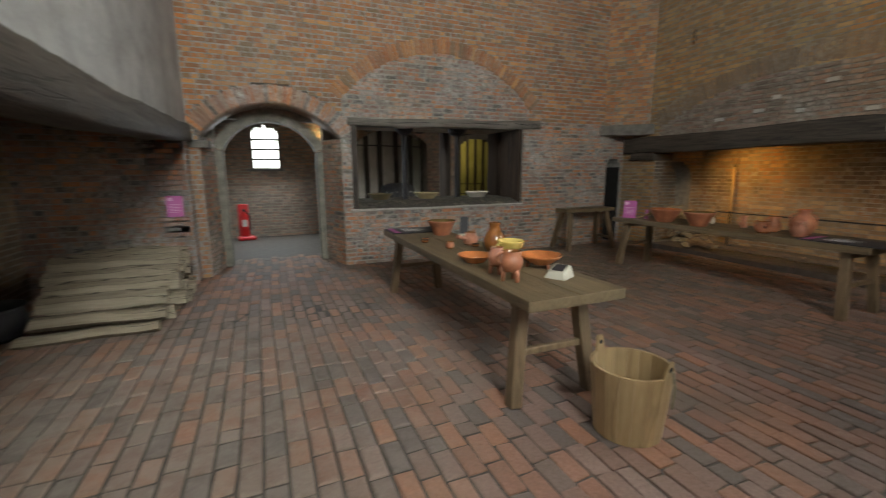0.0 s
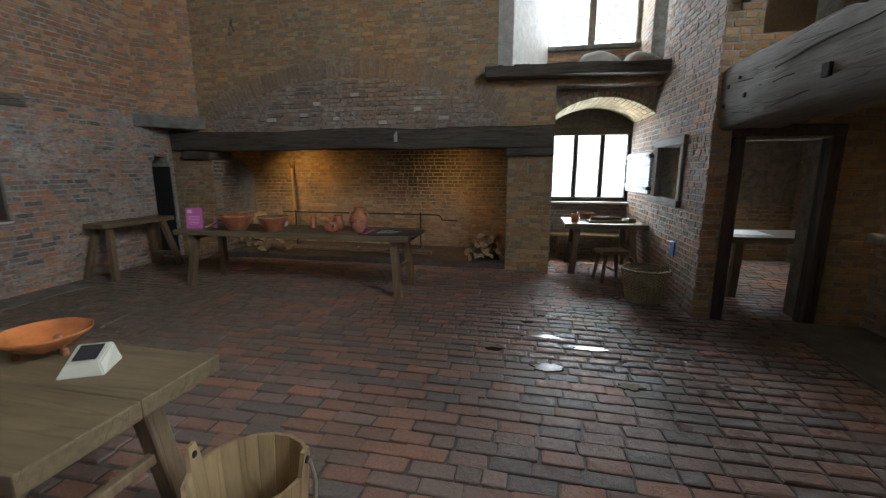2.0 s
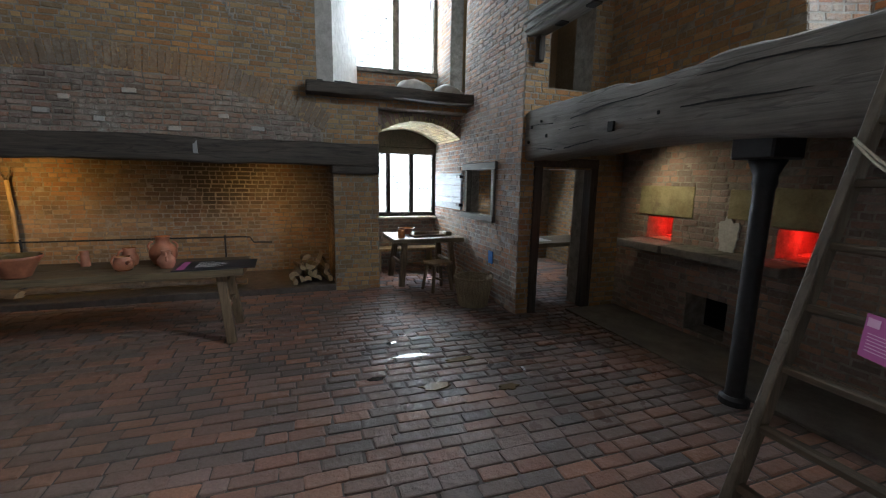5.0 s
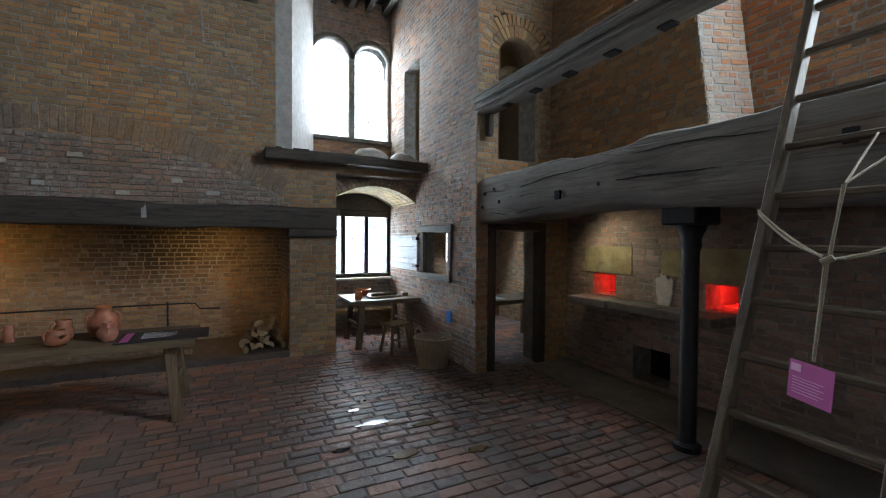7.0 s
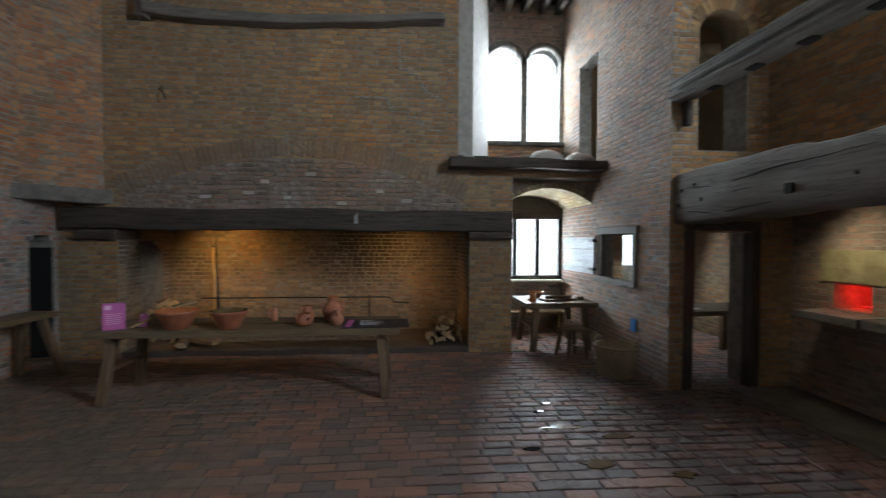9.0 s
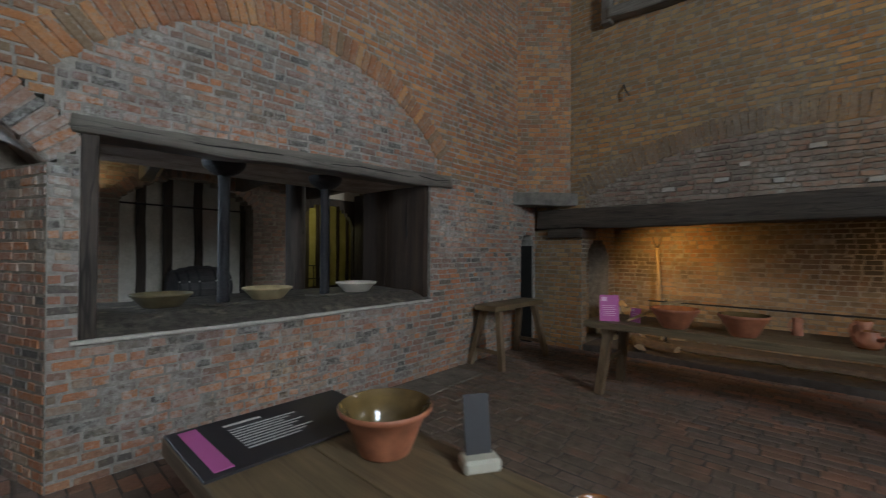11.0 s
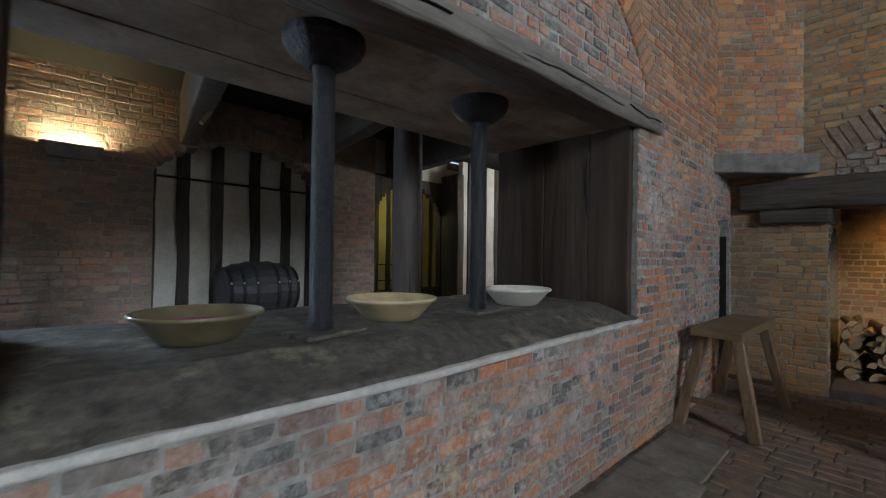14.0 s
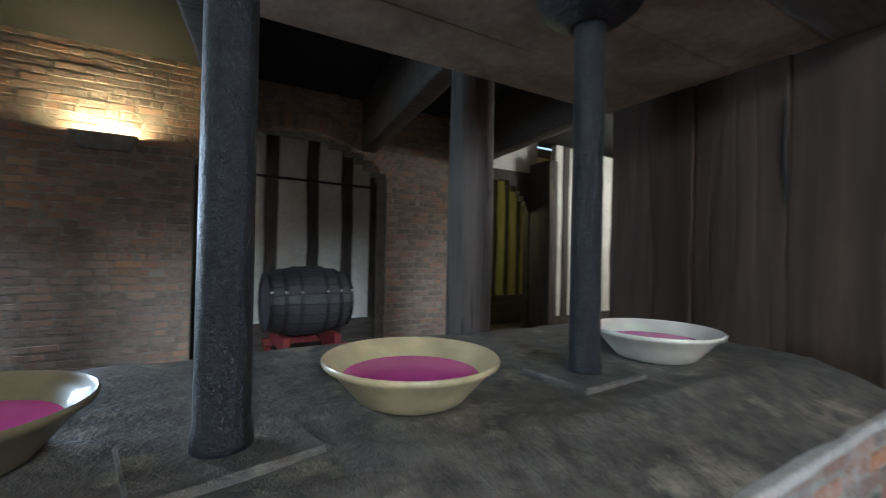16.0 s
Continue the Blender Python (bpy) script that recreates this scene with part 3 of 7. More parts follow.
def lay_floor():
    rnd = random.Random(5)
    w, ln, j = 0.128, 0.265, 0.011
    verts, faces = [], []
    x = -3.2
    while x < 9.4:
        y = -4.6 + rnd.random() * ln
        dx = 0.0
        while y < 8.6:
            L = ln * rnd.uniform(0.9, 1.08) * (0.55 if rnd.random() < 0.1 else 1)
            y0, y1 = y, y + L - j
            y += L
            wig = 0.03 * math.sin(y0 * 0.9) + 0.02 * math.sin(x * 1.3 + y0 * 0.4)
            x0, x1 = x + wig, x + wig + w - j
            z = noise.noise(Vector((x * 0.7, y0 * 0.7, 3))) * 0.014 + rnd.uniform(-0.004, 0.004)
            if 1.0 < x < 4.1 and -0.6 < y0 < 2.6 and len(LATER) < 400:
                m = Matrix.Translation(((x0 + x1) / 2, (y0 + y1) / 2, z - 0.03)) @ Euler((rnd.uniform(-0.012, 0.012), rnd.uniform(-0.02, 0.02), rnd.uniform(-0.02, 0.02))).to_matrix().to_4x4()
                LATER.append((floor, m @ Matrix.Diagonal((x1 - x0, y1 - y0, 0.06, 1)), M_floor, rnd.randrange(6)))
                continue
            k = len(verts)
            e = 0.008
            ta, tb = rnd.uniform(-0.004, 0.004), rnd.uniform(-0.004, 0.004)
            verts += [(x0, y0, -0.02), (x1, y0, -0.02), (x1, y1, -0.02), (x0, y1, -0.02)]
            verts += [(x0 + e * .4, y0 + e * .4, z - 0.006 + ta), (x1 - e * .4, y0 + e * .4, z - 0.006 - ta), (x1 - e * .4, y1 - e * .4, z - 0.006 + tb), (x0 + e * .4, y1 - e * .4, z - 0.006 - tb)]
            verts += [(x0 + e * 2, y0 + e * 2, z + ta), (x1 - e * 2, y0 + e * 2, z - ta), (x1 - e * 2, y1 - e * 2, z + tb), (x0 + e * 2, y1 - e * 2, z - tb)]
            for b in (0, 4):
                faces += [(k + b + i, k + b + (i + 1) % 4, k + b + 4 + (i + 1) % 4, k + b + 4 + i) for i in range(4)]
            faces.append((k + 8, k + 9, k + 10, k + 11))
        x += w
    tagged(mesh_object("floor_bricks", verts, faces, M_floor, floor), kind="stuff")


lay_floor()

# ---------------------------------------------------------------- north wall: arched doorway and serving hatch
DOOR_N = ring_hole(0.21, 1.07, -1, 2.22, 0.53, 0.27)
HATCH = hole(3.205, 1.755, 0.99, 2.52, 0)
SMALL = hole(7.43, 0.215, -1, 1.72, 0.22)


def north_spans(z):
    return cut((-1.0, 7.7), DOOR_N(z) + HATCH(z) + SMALL(z))


wall_north = slab("wall_north", (0, 7.4, 0), X, Z, 0.7, TOP, M_mortar_n, north_spans, "old orange and limewashed brick wall with arched doorway and serving hatch")


RELIEF = hole(3.2, 1.88, 2.66, 2.85, 0.89)


def low_n(z):
    return RELIEF(z) if z > 2.66 else [s for s in cut((1.28, 7.7), HATCH(z) + SMALL(z) + DOOR_N(z))]


def high_n(z):
    return [s for s in cut((-1.0, 1.28 if z < 2.66 else 7.7), DOOR_N(z) + RELIEF(z))]


lay(wall_north, (0, 7.4, 0), X, Z, (1.25, 7.7), 3.8, M_brick_h, low_n, seed=11, joint=0.015, skew=0.008, single=lambda a, z: 1.3 < a < 4.7 and 0.35 < z < 1.0)
lay(wall_north, (0, 7.4, 0), X, Z, (-1, 7.7), TOP, M_brick_n, high_n, seed=12)
voussoirs(wall_north, (0, 7.4, 0), X, Z, 0.21, 1.07, 2.22, 0.53, 0.28, M_brick_h, proud=0.004, width=0.07)
voussoirs(wall_north, (0, 7.4, 0), X, Z, 3.2, 1.9, 2.85, 0.9, 0.26, M_brick_n, proud=0.02, width=0.085)
# reveals of the arched doorway
lay(wall_north, (1.28, 8.1, 0), (0, -1, 0), Z, (0.0, 0.69), 2.22, M_brick_h, seed=13)
lay(wall_north, (-0.86, 7.4, 0), Y, Z, (0.0, 0.69), 2.22, M_brick_h, seed=14)


def barrel(name, x, half, spring, rise, y0, y1, mat, axis="Y", thick=0.25, label=""):
    """The underside of a segmental arch, as a curved shell."""
    _, r, cz = arc(x, half, spring, rise)
    a0 = math.asin(half / r)
    bm = bmesh.new()
    rows = []
    for i in range(25):
        a = -a0 + 2 * a0 * i / 24
        pts = []
        for rr in (r, r + thick):
            for w in (y0, y1):
                h, zz = x + math.sin(a) * rr, cz + math.cos(a) * rr
                pts.append(bm.verts.new((h, w, zz) if axis == "Y" else (w, h, zz)))
        rows.append(pts)
    for p, q in zip(rows, rows[1:]):
        for i, j in ((0, 1), (1, 3), (3, 2), (2, 0)):
            bm.faces.new((p[i], p[j], q[j], q[i]))
    return tagged(part(name, bm, mat), label, "arch", kind="structure")


barrel("trim_doorway_vault", 0.21, 1.08, 2.22, 0.535, 7.404, 8.11, M_brick_h, label="brick underside of the arched doorway")
M_palestone = rough_material("pale_worn_stone", (0.16, 0.15, 0.125), (0.32, 0.30, 0.25), 6, 0.88, 0.6, 40)
tagged(part("corbel_impost", box(-1.12, -0.72, 7.36, 7.7, 2.03, 2.14, 0.015, 0.012, 6, seed=3), M_stone), "dark stone impost beside the arched doorway", "corbel", kind="structure")
# stone inner door frame
frame_n = thing("stone_door_frame", "pale chamfered stone frame inside the arched doorway", "door frame")
for s in (-1, 1):
    part("jamb", box(0.165 + s * 0.83 - 0.065, 0.165 + s * 0.83 + 0.065, 8.11, 8.35, 0, 2.03, 0.03, 0.012, 8, seed=s), M_palestone, frame_n)
_, fr, fcz = arc(0.165, 0.765, 2.03, 0.5)
fa = math.asin(0.765 / fr)
for i in range(7):
    bm = bmesh.new()
    rows = []
    for k in range(4):
        a = -fa + 2 * fa * (i + k / 3 * 0.985) / 7
        rows.append([bm.verts.new((0.165 + math.sin(a) * (fr + d), y, fcz + math.cos(a) * (fr + d))) for d, y in ((0, 8.11), (0.16, 8.11), (0.16, 8.35), (0, 8.35))])
    for p, q in zip(rows, rows[1:]):
        for j in range(4):
            bm.faces.new((p[j], p[(j + 1) % 4], q[(j + 1) % 4], q[j]))
    bm.faces.new(rows[0])
    bm.faces.new(rows[-1][::-1])
    part("arch_stone", bm, M_palestone, frame_n)
tagged(part("wall_doorway_head", box(-0.9, 1.3, 8.115, 8.34, 2.56, 3.2), M_mortar_d), "rubble head over the stone door frame", "wall", kind="structure")
for x0, x1 in ((-1.3, -0.72), (1.06, 1.4)):
    tagged(part("wall_doorway_side", box(x0, x1, 8.115, 8.34, 0, 2.6), M_mortar_d), "masonry beside the stone door frame", "wall", kind="structure")

# serving hatch: lintel, jambs, worktop, soffit
lintel_hatch = tagged(part("lintel_hatch", hewn_beam(3.96, -0.0, -0.27, [(-3.96, 2.52), (-3.0, 2.485), (-1.6, 2.475), (-0.9, 2.44), (0, 2.44)], [(-3.96, 2.68), (-2.4, 2.625), (-1.2, 2.595), (0, 2.57)], 3, 0.02, 0.05), M_oakgrey), "weathered cracked oak lintel over the serving hatch", "lintel", kind="structure")
lintel_hatch.matrix_world = Matrix.Translation((1.40, 7.355, 0)) @ Matrix.Rotation(radians(180), 4, "Z")
# black strips for the shade inside the lintel's splits
for pts, w in ((((-1.5, 2.54), (-0.9, 2.51), (-0.2, 2.52)), 0.007), (((-3.2, 2.56), (-2.6, 2.57), (-1.9, 2.54)), 0.008), (((-3.9, 2.6), (-3.6, 2.58), (-3.3, 2.6)), 0.007)):
    part("split", timber_split(pts, w, 0.004), M_black, lintel_hatch)
tagged(part("post_hatch_jamb", box(1.445, 1.545, 7.39, 7.62, 1.0, 2.46, 0.012, 0.012, 10, seed=4), M_oakdark_z), "dark weathered timber jamb post of the hatch", "post", kind="structure")


def worktop():
    bm = bmesh.new()
    nx, ny = 150, 60
    g = []
    for i in range(nx + 1):
        row = []
        for j in range(ny + 1):
            x, y = 1.40 + 3.58 * i / nx, 7.375 + 1.385 * j / ny
            t = min(1, (y - 7.375) / 0.3)
            z = 1.0 + 0.115 * t + noise.noise(Vector((x * 2, y * 2, 0))) * 0.015 + noise.noise(Vector((x * 5, y * 11, 2))) * 0.009 + noise.noise(Vector((x * 16, y * 26, 5))) * 0.004
            row.append(bm.verts.new((x, y, z)))
        g.append(row)
    for i in range(nx):
        for j in range(ny):
            bm.faces.new((g[i][j], g[i + 1][j], g[i + 1][j + 1], g[i][j + 1]))
    ex = bmesh.ops.extrude_face_region(bm, geom=bm.faces[:])
    for v in ex["geom"]:
        if isinstance(v, bmesh.types.BMVert):
            v.co.z = 0.972
    return bm


M_counter = rough_material("worn_dark_stone", (0.04, 0.036, 0.031), (0.165, 0.148, 0.125), 13, 0.66, 0.8, 34, 0.014, c3=(0.29, 0.255, 0.19))
tagged(part("worktop", worktop(), M_counter, smooth=True), "worn uneven dark stone worktop of the serving hatch", "worktop", kind="structure")
M_limeedge = rough_material("lime_pointing", (0.42, 0.40, 0.36), (0.62, 0.60, 0.56), 9, 0.95, 0.8, 40)
lime_edge = part("trim_lime_pointing", box(1.40, 4.98, 7.355, 7.40, 0.972, 1.004, 0.01, 0.014, 60, seed=6), M_limeedge)
tagged(lime_edge, "ragged white lime pointing along the worktop edge", "trim", kind="structure")
tagged(part("wall_hatch_base", box(1.40, 4.98, 8.02, 8.74, 0, 0.97), M_mortar_d), "masonry under the worktop", "wall", kind="structure")
for k, (y0, y1) in enumerate(((7.63, 8.0), (8.005, 8.4), (8.405, 8.78))):
    tagged(part("ceiling_soffit_board", box(1.4, 4.98, y0, y1, 2.505, 2.55, 0.006, 0.006, 10, seed=k), M_soffit_h), "stained old soffit board over the hatch", "ceiling", kind="structure")

# ---------------------------------------------------------------- east wall: great hearth, nook and upper window alcove
HEARTH = hole(3.76, 2.76, -1, 2.05, 0)
NOOK = hole(-0.485, 0.765, -1, 2.95, 0)
NOOK_ARCH = ring_hole(-0.485, 0.765, -1, 2.55, 0.27, 0.18)
ALCOVE = hole(-0.025, 1.225, 3.12, 6.75, 0)


def yspan(fs, lo, hi):
    """The wall runs along -y: u = -y."""
    return lambda z: cut((-hi, -lo), [(-b, -a) for f in fs for a, b in f(z)])


east_spans = yspan([HEARTH, NOOK, ALCOVE], -1.25, 7.4)
wall_east = slab("wall_east", (7.7, 0, 0), (0, -1, 0), Z, 0.7, TOP, M_mortar_d, yspan([hole(3.975, 2.975, -1, 2.05, 0), NOOK, ALCOVE], -1.25, 7.4), "brown brick chimney wall with wide hearth and window alcove")
TYMP = hole(3.8, 2.66, 2.36, 2.53, 0.68)


def over_hearth(z, inside):
    t = [(-b, -a) for a, b in TYMP(z)]
    return t if inside else [q for p in east_spans(z) for q in cut(p, t)]


lay(wall_east, (7.7, 0, 0), (0, -1, 0), Z, (-7.4, 1.25), 3.3, M_brick_t, lambda z: over_hearth(z, True), seed=29, bottom=2.37, proud=0.02, skew=0.01, joint=0.016)
lay(wall_east, (7.7, 0, 0), (0, -1, 0), Z, (-7.4, 1.25), TOP, M_brick_e, lambda z: over_hearth(z, False), seed=21, single=lambda a, z: -1.1 < a < -0.2 and z < 2.0)
voussoirs(wall_east, (7.7, 0, 0), (0, -1, 0), Z, -3.8, 2.66, 2.53, 0.68, 0.32, M_brick_ring, proud=0.016, width=0.085)
# hearth recess
tagged(part("wall_hearth_back", box(9.2, 9.5, 0.7, 6.9, 0, 3.2), M_mortar_d), "sooty brick back of the great hearth", "wall", kind="structure")
wall_hb = bpy.data.objects["wall_hearth_back"]
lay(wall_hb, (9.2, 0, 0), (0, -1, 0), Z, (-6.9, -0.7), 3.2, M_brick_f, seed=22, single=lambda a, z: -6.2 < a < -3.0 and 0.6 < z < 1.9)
wall_hs = tagged(part("wall_hearth_south", box(7.72, 9.2, 0.62, 0.996, 0, 3.2), M_mortar_d), "brick cheek of the hearth", "wall", kind="structure")
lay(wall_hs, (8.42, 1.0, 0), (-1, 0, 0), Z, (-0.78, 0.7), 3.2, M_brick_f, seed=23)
NICHE = hole(0.68, 0.5, 0.1, 1.5, 0.36)
wall_hn = slab("wall_hearth_north", (7.703, 6.52, 0), X, Z, 0.42, 3.2, M_mortar_d, lambda z: cut((0, 1.5), NICHE(z)), "brick cheek of the hearth with arched niche")
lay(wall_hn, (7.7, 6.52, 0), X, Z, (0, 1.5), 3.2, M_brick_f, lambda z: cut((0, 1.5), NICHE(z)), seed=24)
wall_ni = tagged(part("wall_niche_back", box(7.75, 9.2, 6.905, 7.0, 0, 2.2), M_mortar_d), "shadowed brick back of the niche", "wall", kind="structure")
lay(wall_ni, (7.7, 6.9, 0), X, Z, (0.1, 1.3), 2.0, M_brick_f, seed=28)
tagged(part("ceiling_hearth", box(7.72, 9.5, 0.7, 6.9, 3.2, 3.3), M_black), "soot-black inside of the chimney hood", "ceiling", kind="structure")
tagged(part("floor_hearthstone", box(7.72, 9.2, 1.0, 6.52, -0.02, 0.1, 0.02, 0.02, 20), M_joint), "raised worn brick hearth", "floor", kind="structure")
tagged(part("beam_hearth_lintel", box(7.6, 8.0, 0.29, 7.3, 2.03, 2.37, 0.03, 0.035, 30, seed=8), M_oakdark_y), "massive dark oak bressumer beam over the hearth", "beam", kind="structure")
for y0, y1, z0 in ((0.28, 1.03, 1.9), (6.48, 7.1, 1.87)):
    tagged(part("corbel_hearth", box(7.6, 8.2, y0, y1, z0, 2.03, 0.025, 0.02, 8, seed=int(y0 * 9)), M_oakdark_y), "dark timber pad under the hearth beam", "corbel", kind="structure")
part("bracket", box(7.575, 7.6, 2.83, 2.89, 2.14, 2.34, 0.004), M_palegrey, bpy.data.objects["beam_hearth_lintel"], "pale metal bracket")
# canted corner on stone corbel
cx0, cy0, cx1, cy1 = 7.08, 7.4, 7.7, 6.72
cu = Vector((cx1 - cx0, cy1 - cy0, 0))
cant = slab("wall_northeast_cant", (cx0, cy0, 0), cu, Z, 0.1, TOP, M_mortar_d, lambda z: [(0, cu.length)], "canted orange brick corner on a stone corbel", bottom=2.64)
lay(cant, (cx0, cy0, 0), cu, Z, (0, cu.length), TOP, M_brick_n, seed=25, bottom=2.64, single=lambda a, z: z < 6)
bm = box(-0.1, cu.length + 0.1, -0.1, 0.3, 2.42, 2.64, 0.02, 0.02, 8, m=Matrix.Translation((cx0, cy0, 0)) @ Matrix.Rotation(math.atan2(cu.y, cu.x), 4, "Z"))
tagged(part("corbel_corner", bm, M_stone), "moulded grey stone corbel in the corner", "corbel", kind="structure")
# upper beam on the hood
hood = tagged(part("beam_hood", hewn_beam(4.6, -0.24, 0.0, [(-4.6, 5.4), (-3.0, 5.28), (-1.9, 5.22), (-0.9, 5.23), (0, 5.29)], [(-4.6, 5.52), (-3.0, 5.41), (-1.9, 5.36), (-0.9, 5.38), (0, 5.46)], 9, 0.018), M_oakgrey), "bowed weathered ledge timber high on the chimney wall", "beam", kind="structure")
hood.matrix_world = Matrix.Translation((7.48, 6.05, 0)) @ Matrix.Rotation(radians(90), 4, "Z")
tagged(part("post_hood", box(7.52, 7.72, 6.0, 6.16, 5.25, TOP, 0.02, 0.02, 12, seed=2), M_oakgrey), "upright weathered timber beside the chimney ledge", "post", kind="structure")
# stepped lime repairs of two old cracks
rc = random.Random(17)
bm = bmesh.new()
for path in (((2.19, 5.1), (2.16, 4.67), (1.87, 4.53), (1.76, 4.3), (1.42, 4.11)), ((2.89, 4.19), (2.4, 4.17), (2.3, 3.97), (2.02, 3.89), (1.69, 3.69), (1.5, 3.64))):
    for (ya, za), (yb, zb) in zip(path, path[1:]):
        n = max(1, round(abs(za - zb) / 0.074))
        for i in range(n):
            y0, y1 = ya + (yb - ya) * i / n, ya + (yb - ya) * (i + 1) / n
            z0, z1 = za + (zb - za) * i / n, za + (zb - za) * (i + 1) / n
            a = rc.uniform(0.008, 0.02)
            add(bm, box(7.68, 7.688 + 0.006, min(y0, y1) - a, max(y0, y1) + a, z0 - a * 0.8, z0 + a * 0.8, 0.003, 0.006, 3, seed=i))
            add(bm, box(7.68, 7.687 + 0.006, y1 - a * 0.7, y1 + a * 0.7, min(z0, z1), max(z0, z1), 0.003, 0.006, 3, seed=i + 5))
tagged(part("trim_crack_repair", bm, M_mortar), "stepped pale lime repair of an old crack", "trim", kind="structure")
# a few limewashed bricks in the relieving arch
for y, z in ((3.59, 2.93), (2.49, 2.67), (4.3, 2.8), (4.55, 2.62), (3.1, 2.47), (2.05, 2.52), (5.2, 2.55), (3.95, 2.55)):
    m = Matrix(((0, -1, 0), (0, 0, 1), (-1, 0, 0))).transposed().to_4x4()
    m.translation = (7.69, y, z)
    LATER.append((wall_east, m @ Matrix.Diagonal((rc.uniform(0.11, 0.2), 0.06, 0.09, 1)), M_brick_w, rc.randrange(6)))
# nook below, alcove above
wall_ne = tagged(part("wall_nook_window", box(9.4, 9.8, -4.2, 0.62, 0, 1.06), M_mortar), "brick wall under the nook window", "wall", kind="structure")
lay(wall_ne, (9.4, 0, 0), (0, -1, 0), Z, (-0.3, 1.25), 1.06, M_brick_g, seed=26)
wall_nn = tagged(part("wall_nook_north", box(8.39, 9.4, 0.284, 0.615, 0, 3.05), M_mortar), "brick side wall of the window nook", "wall", kind="structure")
lay(wall_nn, (9.4, 0.28, 0), (-1, 0, 0), Z, (0, 1.69), 2.94, M_brick_g, seed=27)
arch_spans = yspan([NOOK_ARCH], -1.245, 0.279)
wall_na = slab("wall_nook_arch", (8.0, 0, 0), (0, -1, 0), Z, 0.3, 2.95, M_mortar_d, arch_spans, "recessed grey brick spandrel over the nook arch", bottom=2.36)
lay(wall_na, (8.0, 0, 0), (0, -1, 0), Z, (-0.279, 1.245), 2.95, M_brick_g, arch_spans, seed=36, bottom=2.36)
voussoirs(wall_na, (8.0, 0, 0), (0, -1, 0), Z, 0.485, 0.765, 2.55, 0.27, 0.18, M_brick_g, proud=0.006)
for k in range(2, 7):
    voussoirs(wall_nn, (7.74 + 0.24 * k, 0, 0), (0, -1, 0), Z, 0.485, 0.785, 2.52, 0.285, 0.1, M_brick_v, proud=0.23, depth=0.23, width=0.085)
barrel("ceiling_nook_vault", -0.485, 0.8, 2.53, 0.29, 8.02, 9.42, M_yellow, "X", label="low limewashed vault over the window nook")
tagged(part("floor_alcove", box(7.72, 9.4, -1.25, 1.2, 2.95, 3.12), M_mortar), "brick floor of the upper window alcove", "floor", kind="structure")
tagged(part("beam_alcove_shelf", box(7.42, 7.75, -1.42, 1.38, 3.06, 3.22, 0.02, 0.02, 20, seed=12), M_oakdark_y), "dark oak ledge beam across the alcove", "beam", kind="structure")


def splay(name, p, q, z0, z1, mat, brick, label, seed, thick=0.25, spans=None):
    """A wall from p to q in plan, bricks on the side to the left of its run reversed."""
    u = Vector((q[0] - p[0], q[1] - p[1], 0))
    f = spans or (lambda z: [(0, u.length)])
    w = slab(name, (p[0], p[1], 0), u, Z, thick, z1, mat, f, label, bottom=z0)
    lay(w, (p[0], p[1], 0), u, Z, (0, u.length), z1, brick, f, seed=seed, bottom=z0)
    return w


splay("wall_doorway_reveal_east", (1.05, 8.105), (1.28, 7.412), 0, 2.22, M_mortar_d, M_brick_h, "splayed brick reveal of the arched doorway", 18, 0.12)
splay("wall_doorway_reveal_west", (-0.86, 7.412), (-0.72, 8.105), 0, 2.22, M_mortar_d, M_brick_h, "splayed brick reveal of the arched doorway", 19, 0.12)
splay("wall_alcove_north", (9.4, 0.62), (7.75, 1.2), 3.12, 6.8, M_limeedge, M_brick_w, "whitened brick reveal of the upper window", 31)
UPWIN = [(-0.34, 0.38, 3.95), (-1.18, -0.46, 3.95)]


def upper_window_spans(z):
    holes = []
    for a, b, z0 in UPWIN:
        k = ring_hole((a + b) / 2, (b - a) / 2, z0, 5.57, 0.37, 0.07)(z)
        holes += [(-q, -p) for p, q in k]
    return cut((-0.62, 1.3), holes)


wall_uw = slab("wall_upper_window", (9.4, 0, 0), (0, -1, 0), Z, 0.3, 6.9, M_mortar_d, upper_window_spans, "stone and brick wall round the paired arched window", bottom=3.0)
lay(wall_uw, (9.4, 0, 0), (0, -1, 0), Z, (-0.62, 1.3), 3.9, M_brick_n, seed=32, bottom=3.12)
lay(wall_uw, (9.4, 0, 0), (0, -1, 0), Z, (-0.62, 1.3), 6.9, M_brick_g, upper_window_spans, seed=33, bottom=5.98)
for a, b, z0 in UPWIN:
    barrel("trim_window_head", (a + b) / 2, (b - a) / 2, 5.57, 0.37, 9.39, 9.7, M_stone, "X", 0.1, label="arched stone head of the upper window")
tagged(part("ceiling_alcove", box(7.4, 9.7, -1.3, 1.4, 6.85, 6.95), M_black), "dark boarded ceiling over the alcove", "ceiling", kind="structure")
for i in range(7):
    y = -1.15 + i * 0.36
    tagged(part("rafter", box(7.75, 9.4, y, y + 0.12, 6.62, 6.84, 0.01, 0.01, 6, seed=i), M_oakdark), "old oak rafter under the alcove roof", "rafter", kind="structure")

# ---------------------------------------------------------------- south side: nook wall, gallery and bakehouse
HATCH_S = hole(7.1, 0.55, 1.28, 2.02, 0)
DOOR_UP = hole(8.2, 0.38, 3.2, 5.2, 0)


def south_spans(z):
    return cut((5.78, 9.4), HATCH_S(z) + DOOR_UP(z))


